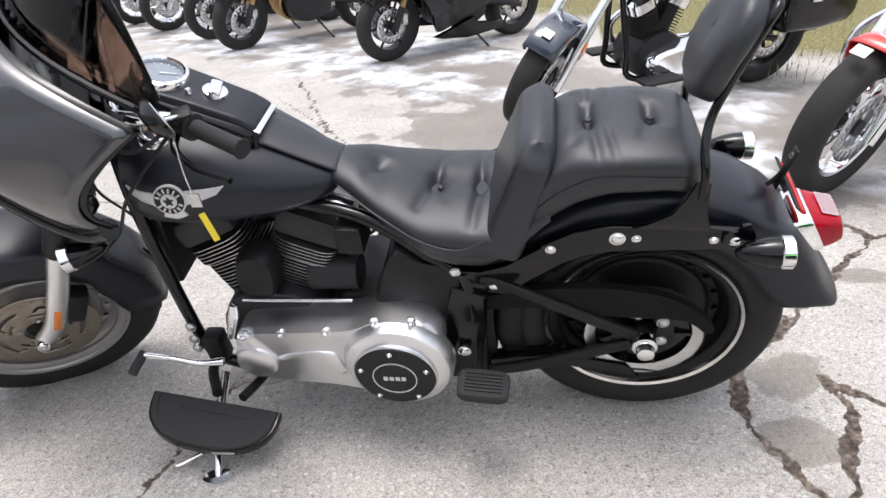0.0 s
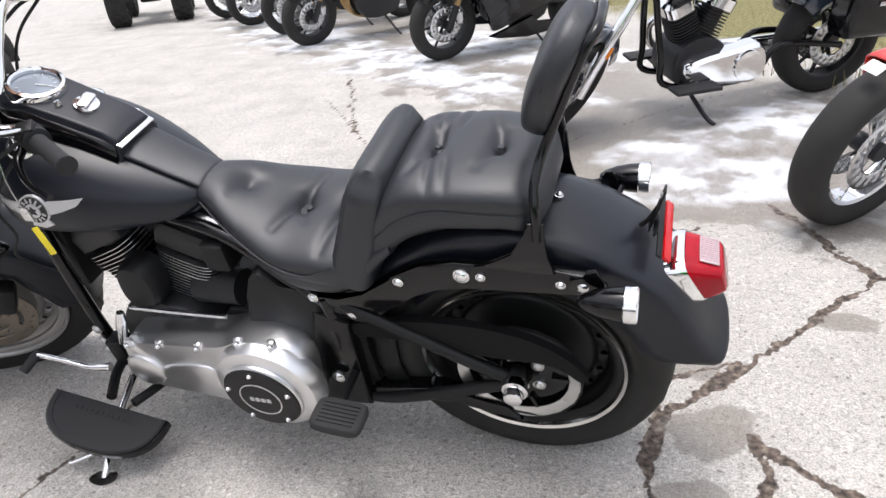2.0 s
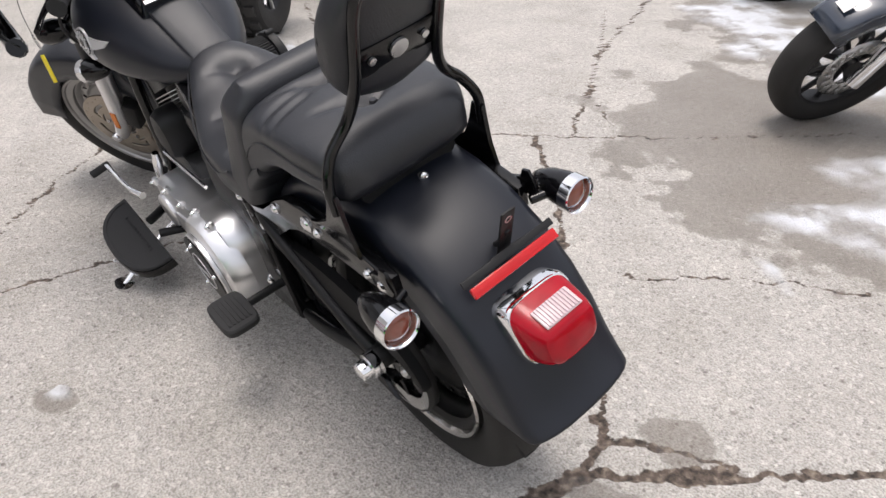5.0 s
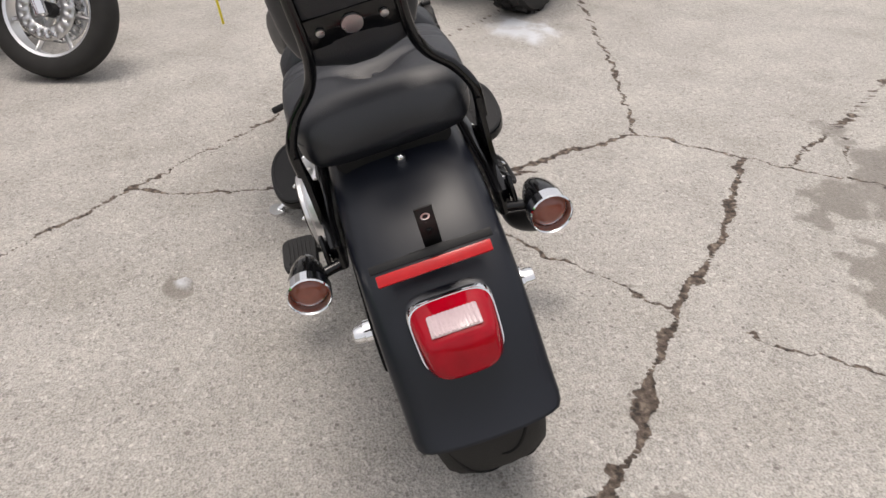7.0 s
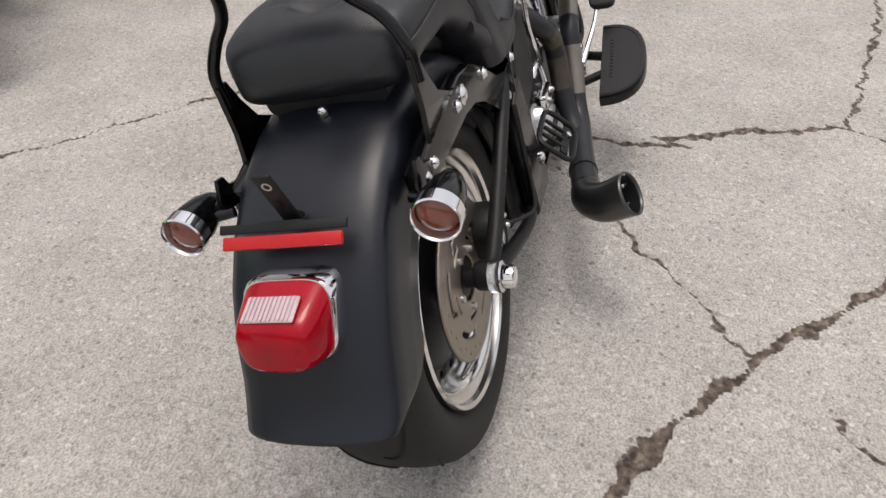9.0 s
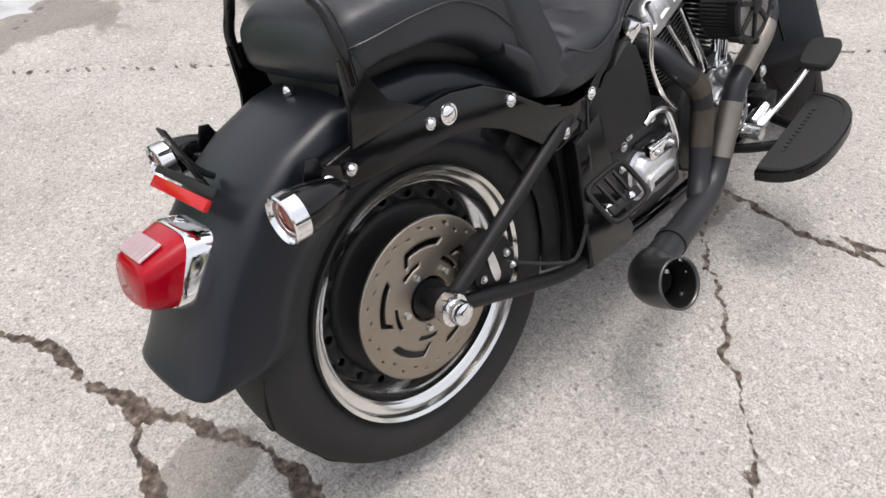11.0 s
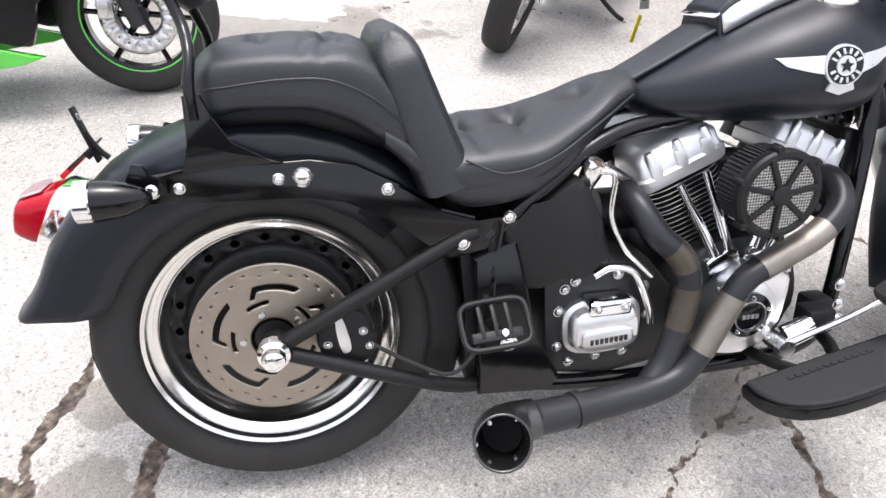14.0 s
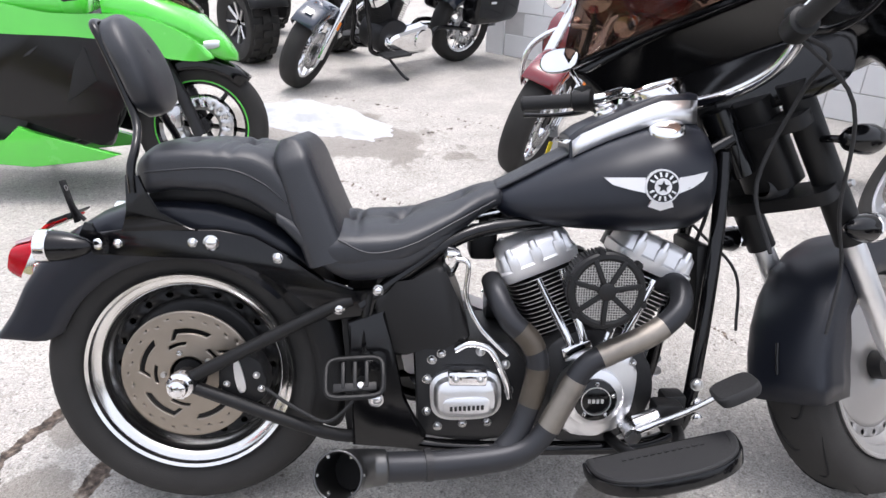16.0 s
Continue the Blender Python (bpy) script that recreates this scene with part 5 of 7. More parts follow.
pg = part("passenger_board", tube([Vector(p) for p in board_ring(PM, 0.0, 0.058)] + [Vector(board_ring(PM, 0.0, 0.058)[0])], 0.0055, 8, 1), POWDER, bike, "folded-up bare black footboard frame")
part("frame_web", box((0, -0.020, -0.002), (0.088, 0.018, 0.006), PM, bev=0.002), POWDER, pg)
for k in (-1, 0, 1):
    part("cross_bar", box((k * 0.024, 0.006, -0.001), (0.008, 0.056, 0.007), PM, bev=0.002), POWDER, pg)
part("frame_bolt", lathe([(0, 0.010), (0.006, 0.008), (0.007, 0.0)], PM @ pose(0.012, -0.020, 0.002), 10), CHROME, pg)
part("peg_arm", rod((0.38, -0.14, 0.34), PM @ Vector((0.01, -0.02, -0.006)), 0.010), POWDER, pg)

# ---- side stand ----
ss = part("side_stand", tube([(1.055, 0.165, 0.185), (1.03, 0.30, 0.155), (1.01, 0.395, 0.118), (1.003, 0.42, 0.110)], [0.012, 0.011, 0.010, 0.008]), CHROME, bike, "chrome side stand on the ground")
part("stand_foot", plate(smooth_poly([(0.965, 0.0), (0.985, 0.028), (1.03, 0.018), (1.035, -0.012), (0.99, -0.022)], 4), -0.004, 0.004, m=Matrix.Translation((0.0, 0.425, 0.1125)) @ pose(0, 0, 0, 90 + 14, 0, 0)), CHROME, ss)
part("stand_tang", tube([(1.02, 0.34, 0.135), (1.10, 0.40, 0.125), (1.115, 0.405, 0.127)], 0.005), CHROME, ss)
part("stand_bumper", rod((1.052, 0.365, 0.130), (1.055, 0.355, 0.155), 0.011), GRIP, ss)

# ---- tail light, plate bracket and rear indicators ----
def lamp_ring(cx, cz, ux, uz, half_h, half_w, nar=1.0, e=4.5, seg=40):
    """An upright ring whose lower edge is nar times as wide as its upper one."""
    up = Vector((ux, 0, uz)).normalized()
    out = []
    for i in range(seg):
        t = 2 * math.pi * i / seg
        a, b = math.cos(t), math.sin(t)
        y = half_w * math.copysign(abs(a) ** (2 / e), a)
        v = math.copysign(abs(b) ** (2 / e), b)
        y *= 1 - (1 - nar) * (1 - v) / 2
        out.append(Vector((cx, y, cz)) + up * (half_h * v))
    return out


# the lens stands out backwards from a chrome base on the fender
tl = part("tail_light", loft(bmesh.new(), [lamp_ring(-0.322 - d, 0.562 + d * 0.35, 0.47, 0.88, h, w, 0.94) for d, h, w in ((-0.020, 0.055, 0.066), (0.012, 0.055, 0.066), (0.018, 0.052, 0.063))]), CHROME, bike, "red tail light in a chrome base", sharp=50)
LENS = [(-0.338, 0.568, 0.42, 0.90, 0.050, 0.061, 0.97, 4.2), (-0.356, 0.566, 0.34, 0.94, 0.045, 0.059, 0.95, 4.0), (-0.378, 0.567, 0.28, 0.96, 0.037, 0.055, 0.92, 3.6), (-0.388, 0.568, 0.26, 0.97, 0.032, 0.050, 0.90, 3.4), (-0.392, 0.568, 0.26, 0.97, 0.026, 0.043, 0.88, 3.2)]
part("lens", loft(bmesh.new(), [lamp_ring(*r) for r in LENS]), REDLENS, tl, "translucent red lens", sharp=30)
WM = Matrix.Translation((-0.360, 0, 0.6062)) @ pose(0, 0, 0, 0, -14, 0)
part("clear_window", box((0, 0, 0), (0.036, 0.072, 0.004), WM, bev=0.002), CLEARLENS, tl, "clear ribbed plate-light window")
for k in range(11):
    part("window_rib", box((0, -0.030 + 0.006 * k, 0.003), (0.033, 0.0024, 0.002), WM), CLEARLENS, tl)
LB_ = Matrix.Translation((-0.262, 0, 0.645)) @ pose(0, 0, 0, 0, -42, 0)
pb = part("plate_bracket", box((0.004, 0, 0.019), (0.012, 0.180, 0.004), LB_, bev=0.001), POWDER, bike, "black licence plate bracket")
part("bracket_lip", box((0.010, 0, 0.014), (0.003, 0.060, 0.014), LB_, bev=0.001), POWDER, pb)
part("bracket_plate", box((0, 0, 0), (0.004, 0.026, 0.095), Matrix.Translation((-0.264, -0.008, 0.693)) @ pose(0, 0, 0, 0, -16, 0), bev=0.0015), POWDER, pb)
part("bracket_arm", tube([(-0.235, -0.008, 0.652), (-0.250, -0.008, 0.668), (-0.266, -0.008, 0.697)], 0.005, 8), POWDER, pb)
part("slot", lathe([(0.0045, 0.0032), (0.0065, 0.0032), (0.0065, -0.0032), (0.0045, -0.0032)], Matrix.Translation((-0.272, -0.008, 0.722)) @ pose(0, 0, 0, 0, 74, 0), 16, closed=True), STEEL, pb)
part("reflector_bar", box((-0.014, 0, 0.018), (0.017, 0.168, 0.008), LB_, bev=0.002), REDREF, pb, "narrow red reflector")


def indicator(x, y, z, parent, back=True, m=None, lens=SMOKE, sx=1.0):
    """A black bullet indicator with a chrome ring, its lens to the back or front."""
    d = -1 if back else 1
    f = Matrix.Translation((x, y, z)) @ pose(0, 0, 0, 0, 90 * d, 0)
    ob = part("indicator", lathe([(0.0, -0.082), (0.007, -0.080), (0.016, -0.068), (0.025, -0.045), (0.030, -0.018), (0.031, 0.0)], f, 32), GLOSS, parent, "black bullet indicator with a chrome ring", m=m)
    part("chrome_ring", lathe([(0.031, -0.002), (0.033, 0.0), (0.033, 0.020), (0.031, 0.022), (0.028, 0.018), (0.028, 0.004)], f, 32), CHROME, ob)
    part("lens", lathe([(0.028, 0.006), (0.022, 0.014), (0.012, 0.018), (0, 0.019)], f, 28), lens, ob, "smoked lens")
    return ob


for s in (-1, 1):
    ind = indicator(-0.222, s * 0.185, 0.633, bike)
    part("stalk", rod((-0.18, s * 0.135, 0.628), (-0.195, s * 0.177, 0.629), 0.0085), GLOSS, ind)

# ---- front end: built straight ahead, then turned to the left about the steering axis ----
RAKE, STEER_DEG = 28.0, 33.0
HEAD = Vector((1.22, 0, 0.85))
axis_dir = Vector((-math.sin(radians(RAKE)), 0, math.cos(radians(RAKE))))
STEER = Matrix.Translation(HEAD) @ Matrix.Rotation(radians(STEER_DEG), 4, axis_dir) @ Matrix.Translation(-HEAD)
fwd = Vector((math.cos(radians(RAKE)), 0, math.sin(radians(RAKE))))


def leg(d, y, off=0.072):
    """A point d metres down the fork from the head's level."""
    return HEAD + fwd * off - axis_dir * d + Vector((0, y, 0))


FD = 0.645
ax_c = leg(FD, 0) + Vector((0.035, 0, 0))
DULL = mat("dull_silver_rim", (0.42, 0.41, 0.40), 0.45, 0.8, var=0.2)
fw = disc_wheel(bike, "front_wheel", ax_c.x, ax_c.z, 0.315, 0.145, m=STEER, face=DULL, disc_mat=DULL)
rotor(fw, axis_y(ax_c.x, 0.075, ax_c.z), 0.145)
for s in (-1, 1):
    fk = part("fork_leg", tube([leg(0.30, s * 0.110), leg(0.34, s * 0.110), leg(0.57, s * 0.110), leg(FD + 0.02, s * 0.105, 0.098)], [0.026, 0.027, 0.027, 0.024], 20, 2), ALU, bike, "polished fork slider", m=STEER)
    part("fork_cover", tube([leg(-0.09, s * 0.110), leg(0.30, s * 0.110)], 0.034, 24, 1), POWDER, fk, "black upper fork cover")
    part("axle_cap", lathe([(0, 0.022), (0.014, 0.020), (0.018, 0.012), (0.018, -0.02)], axis_y(ax_c.x, s * 0.118, ax_c.z, s < 0), 20), CHROME, fk)
    part("reflector", box((0, 0, 0), (0.018, 0.006, 0.075), Matrix.Translation(leg(0.545, s * 0.137)) @ pose(0, 0, 0, 0, -RAKE, 0), bev=0.002), AMBER, fk, "amber side reflector")
    indi = indicator(*leg(0.26, s * 0.168, 0.05), bike, back=False, m=STEER)
    part("stalk", rod(leg(0.25, s * 0.13), leg(0.26, s * 0.165, 0.05), 0.008), GLOSS, indi)
part("triple_tree", loft(bmesh.new(), [superring(leg(d, 0, 0.035), fwd, (0, 1, 0), 0.042, 0.14, 4, 28) for d in (-0.03, 0.0)]), POWDER, bike, m=STEER)
part("lower_tree", loft(bmesh.new(), [superring(leg(d, 0, 0.035), fwd, (0, 1, 0), 0.042, 0.14, 4, 28) for d in (0.145, 0.175)]), POWDER, bike, m=STEER)
part("front_caliper", box((0, 0, 0), (0.06, 0.05, 0.11), Matrix.Translation((ax_c.x - 0.125, 0.095, ax_c.z + 0.08)) @ pose(0, 0, 0, 0, -30, 0), bev=0.012), POWDER, bike, m=STEER)
prof = []
for a in (18, 32, 46, 60, 74, 88, 102, 116, 130, 144, 158, 170, 180):
    prof.append((ax_c.x + 0.006 + 0.336 * math.cos(radians(a)), ax_c.z - 0.006 + 0.336 * math.sin(radians(a)), a - 90, 0.075 if 60 < a < 150 else 0.10))
prof.append((ax_c.x - 0.333, ax_c.z - 0.05, 94, 0.095))
ff = part("front_fender", fender(prof, 0.092, 0.1), DENIM, bike, "deep satin black front fender", m=STEER, solid=0.004)
part("fender_trim", tube([(ax_c.x + 0.006 + 0.342 * math.cos(radians(a)), 0.0, ax_c.z + 0.342 * math.sin(radians(a))) for a in (178, 172, 166)], 0.004), GLOSS, ff)
part("fork_shroud", loft(bmesh.new(), [superring(leg(d, 0, 0.05), fwd, (0, 1, 0), 0.04, 0.065, 4, 24) for d in (-0.08, 0.13)]), POWDER, bike, m=STEER)
part("horn", lathe([(0, 0.03), (0.04, 0.025), (0.045, 0.0), (0.02, -0.03)], Matrix.Translation(leg(0.13, 0, 0.03)) @ pose(0, 0, 0, 0, 90, 0), 24), DARK, bike, m=STEER)
for s in (-1, 1):
    pod = part("lamp_pod", lathe([(0.0, -0.055), (0.012, -0.052), (0.024, -0.036), (0.031, -0.010), (0.032, 0.018), (0.026, 0.036), (0.012, 0.044), (0, 0.045)], Matrix.Translation((1.300, s * 0.215, 0.822)) @ pose(0, 0, 0, 0, 90, s * 12), 28), GLOSS, bike, "black teardrop lamp on a stalk", m=STEER)
    part("stalk", tube([leg(0.05, s * 0.12), (1.27, s * 0.17, 0.83), (1.29, s * 0.20, 0.822)], 0.008), GLOSS, pod)
    part("fork_pinch_bolt", lathe([(0, 0.01), (0.008, 0.008), (0.009, 0)], Matrix.Translation(leg(0.16, s * 0.152)) @ pose(0, 0, 0, -90 * s, 0, 0), 12), STEEL, bike, m=STEER)
# handlebar, laid out from where the left grip and mirror stand with the bars turned
BACK = STEER.inverted()
GE, GI, MC = (BACK @ Vector(p) for p in ((0.758, 0.235, 0.922), (0.868, 0.176, 0.932), (0.856, 0.297, 1.030)))


def side_of(v, s):
    return Vector((v.x, s * v.y, v.z))


bar = [GI, GI + (GI - GE) * 0.5 + Vector((0.01, 0, 0.004)), Vector((1.10, 0.225, 1.01)), Vector((1.14, 0.13, 0.965)), Vector((1.14, 0.0, 0.945))]
bar = bar + [side_of(v, -1) for v in bar[-2::-1]]
hb = part("handlebar", tube(bar, 0.0135, 14), CHROME, bike, "chrome handlebar", m=STEER)
for s in (-1, 1):
    g0, g1 = side_of(GI, s), side_of(GE, s)
    gd = (g1 - g0).normalized()
    part("hand_grip", tube([g0, g0 + gd * 0.008, g1 - gd * 0.008, g1], [0.020, 0.0172, 0.0172, 0.020], 18, 3), GRIP, hb, "black rubber hand grip")
    part("switch_housing", tube([g0 - gd * 0.055, g0 - gd * 0.048, g0 - gd * 0.006, g0 - gd * 0.002], [0.018, 0.027, 0.027, 0.020], 14, 1), POWDER, hb)
    part("switch_block", box(g0 - gd * 0.028 + Vector((0.0, 0, 0.022)), (0.036, 0.034, 0.022), bev=0.006), POWDER, hb)
    fo = Vector((0.045, s * 0.030, -0.016))
    part("lever", tube([g0 - gd * 0.035 + fo * 0.5, g0 - gd * 0.01 + fo, g0 + gd * 0.06 + fo * 1.25, g1 + fo * 1.1 + gd * 0.02], [0.009, 0.008, 0.006, 0.006]), GLOSS, hb, "black hand lever")
    mc = side_of(MC, s)
    mr_ = part("mirror_stem", tube([g0 - gd * 0.03 + Vector((0, 0, 0.02)), g0.lerp(mc, 0.5) + Vector((0.03, 0, 0.015)), mc + Vector((0.02, 0, 0))], 0.006), CHROME, hb)
    nn = BACK.to_3x3() @ Vector((-0.70, -0.64, 0.30)).normalized()
    uu = (BACK.to_3x3() @ Vector((0.64, -0.70, 0.05))).normalized()
    if s < 0:
        nn, uu = Vector((nn.x, -nn.y, nn.z)), Vector((uu.x, -uu.y, uu.z))
    vv = nn.cross(uu).normalized()
    MM = Matrix.Translation(mc) @ Matrix((vv, uu, nn)).transposed().to_4x4()
    part("mirror_shell", loft(bmesh.new(), [superring(MM @ Vector((0, 0, d)), MM.to_3x3() @ Vector((1, 0, 0)), MM.to_3x3() @ Vector((0, 1, 0)), w * 0.55, w, 2.4, 28) for d, w in ((-0.022, 0.02), (-0.017, 0.044), (0, 0.060), (0.006, 0.060))]), GLOSS, hb, "oval mirror with a black back")
    part("mirror_glass", loft(bmesh.new(), [superring(MM @ Vector((0, 0, d)), MM.to_3x3() @ Vector((1, 0, 0)), MM.to_3x3() @ Vector((0, 1, 0)), w * 0.55, w, 2.4, 28) for d, w in ((0.0062, 0.057), (0.0075, 0.055))]), CHROME, hb)
    part("cable", tube([g0 - gd * 0.05, Vector((1.12, s * 0.26, 0.96)), Vector((1.19, s * 0.16, 0.92)), Vector((1.17, s * 0.06, 0.75)), Vector((1.14, s * 0.10, 0.60))], 0.0045, 8), GRIP, hb, "black control cable")
    part("cable", tube([g0 - gd * 0.05, Vector((1.17, s * 0.27, 0.87)), Vector((1.26, s * 0.18, 0.68)), Vector((1.34, s * 0.13, 0.56)), Vector((1.30, s * 0.11, 0.42))], 0.004, 8), GRIP, hb)
# fairing, rear-open shell
def batwing(nu=49, nv=16, ahead=0.045):
    rows = []
    for i in range(nu):
        u = -1 + 2 * i / (nu - 1)
        au = abs(u)
        zt = 1.190 - 0.09 * au ** 2.5
        zb = 1.025 - 0.150 * smoothstep(0.45, 1.0, au) + 0.03 * smoothstep(0.92, 1.0, au)
        row = []
        for j in range(nv):
            v = j / (nv - 1)
            bulge = math.sin(math.pi * (0.12 + 0.72 * v))
            x = ahead + 1.415 - 0.215 * v ** 1.8 + 0.05 * bulge - 0.27 * au ** 2.1 * (1 - 0.30 * v)
            row.append((x, 0.375 * math.copysign(au ** 0.92, u), zb + (zt - zb) * v))
        rows.append(row)
    return loft(bmesh.new(), rows, caps=False, closed=False)


fairing = part("fairing", batwing(), FAIR, bike, "satin black handlebar fairing", m=STEER, solid=0.006)
part("inner_liner", batwing(ahead=0.030), PANEL, fairing, "dull black inner liner", solid=0.004)
part("dash_panel", loft(bmesh.new(), [superring((x, 0, z), (0, 1, 0), (0.25, 0, 1), w, h, 4, 32) for x, z, w, h in ((1.30, 0.985, 0.20, 0.06), (1.255, 0.99, 0.24, 0.075), (1.245, 0.99, 0.22, 0.060))]), PANEL, fairing, "black inner dash")
rows = []
for i in range(25):
    u = -1 + 2 * i / 24
    au = abs(u)
    hgt = 0.20 * (1 - au ** 3) + 0.03
    rows.append([(1.228 - 0.19 * au ** 2.1 - 0.14 * v * hgt / 0.2, 0.345 * u, 1.180 - 0.08 * au ** 2.5 + hgt * v) for v in np.linspace(0, 1, 6)])
ws = part("windshield", loft(bmesh.new(), rows, caps=False, closed=False), TINT, bike, "smoked brown windshield", m=STEER, solid=0.003)
trimline = [(1.233 - 0.19 * abs(u) ** 2.1, 0.348 * u, 1.183 - 0.08 * abs(u) ** 2.5) for u in np.linspace(-1, 1, 21)]
part("windshield_trim", tube(trimline, 0.008, 8, 1), GLOSS, fairing)
bottom = [(1.460 + 0.05 * math.sin(0.12 * math.pi) - 0.27 * abs(u) ** 2.1, 0.375 * math.copysign(abs(u) ** 0.92, u), 1.025 - 0.150 * smoothstep(0.45, 1.0, abs(u)) + 0.03 * smoothstep(0.92, 1.0, abs(u))) for u in np.linspace(-1, 1, 41)]
part("lower_lip", tube(bottom, 0.022, 10, 1), GLOSS, fairing, "thick black lower lip")
part("headlamp", lathe([(0.088, 0.0), (0.092, 0.015), (0.088, 0.030), (0.075, 0.036), (0, 0.040)], Matrix.Translation((1.435, 0, 1.05)) @ pose(0, 0, 0, 0, 90, 0), 40), CHROME, fairing)
# keys with a yellow tag on the left grip
kt = part("key_tag", box((0, 0, 0), (0.012, 0.004, 0.062), Matrix.Translation((0.838, 0.302, 0.795)) @ pose(0, 0, 0, 12, 10, 25), bev=0.0015), YELLOW, bike, "yellow plastic key tag")
part("key_ring", tube([(0.856, 0.275, 0.965), (0.853, 0.290, 0.91), (0.850, 0.294, 0.845)], 0.0014, 6), STEEL, kt)
part("key", box((0, 0, 0), (0.022, 0.003, 0.03), Matrix.Translation((0.850, 0.294, 0.852))), STEEL, kt)


# ---- other machines in the lot ----
def spoked_wheel(parent, x, z, r, w, rim, spokes, m=None, disc=True, sp_mat=None):
    """A cast wheel with straight spokes, axle along y."""
    A = axis_y(x, 0, z)
    R, h = r * 0.72, w / 2
    wh = part("wheel", lathe([(R * 0.90, -h * 0.6), (R, -h * 0.75), (R * 1.02, -h * 0.6), (R * 1.0, h * 0.6), (R * 1.0, h * 0.75), (R * 0.90, h * 0.6)], A, 48, closed=True), rim, parent, m=m)
    for k in range(spokes):
        t = 2 * math.pi * k / spokes
        part("spoke", rod(A @ Vector((0.03 * math.cos(t), 0.03 * math.sin(t), 0.012)), A @ Vector((R * 0.93 * math.cos(t + 0.12), R * 0.93 * math.sin(t + 0.12), 0.0)), r * 0.045, 6, r2=r * 0.035), sp_mat or rim, wh)
    part("hub", lathe([(0, -h * 0.8), (0.035, -h * 0.8), (0.035, h * 0.8), (0, h * 0.8)], A, 20), DARK, wh)
    if disc:
        part("brake_disc", holed_ring(0.08, 0.145, 18, 0.004, A @ pose(0, 0, h * 0.8)), STEEL, wh, solid=0.005)
        part("brake_disc", holed_ring(0.08, 0.145, 18, 0.004, A @ pose(0, 0, -h * 0.8)), STEEL, wh, solid=0.005)
    tyre(A, r, w, wh, grooves=False)
    return wh


def to_world(front, heading, base, lean=-9):
    h = Vector((heading[0], heading[1])).normalized()
    ang = math.degrees(math.atan2(h.y, h.x))
    return pose(front[0] - h.x * base, front[1] - h.y * base, 0, 0, 0, ang) @ pose(0, 0, 0, lean, 0, 0)


def blob_body(rings, material, parent, name, label="", m=None, e=2.6, sharp=60):
    """A lofted body from (x, z, half width, half height) rows."""
    return part(name, loft(bmesh.new(), [superring((x, 0, z), (0, 1, 0), (0, 0, 1), w, h, e, 24) for x, z, w, h in rings]), material, parent, label, m=m, sharp=sharp)


def steer_at(x, z, deg, rake):
    d = Vector((-math.sin(radians(rake)), 0, math.cos(radians(rake))))
    return Matrix.Translation((x, 0, z)) @ Matrix.Rotation(radians(deg), 4, d) @ Matrix.Translation((-x, 0, -z))


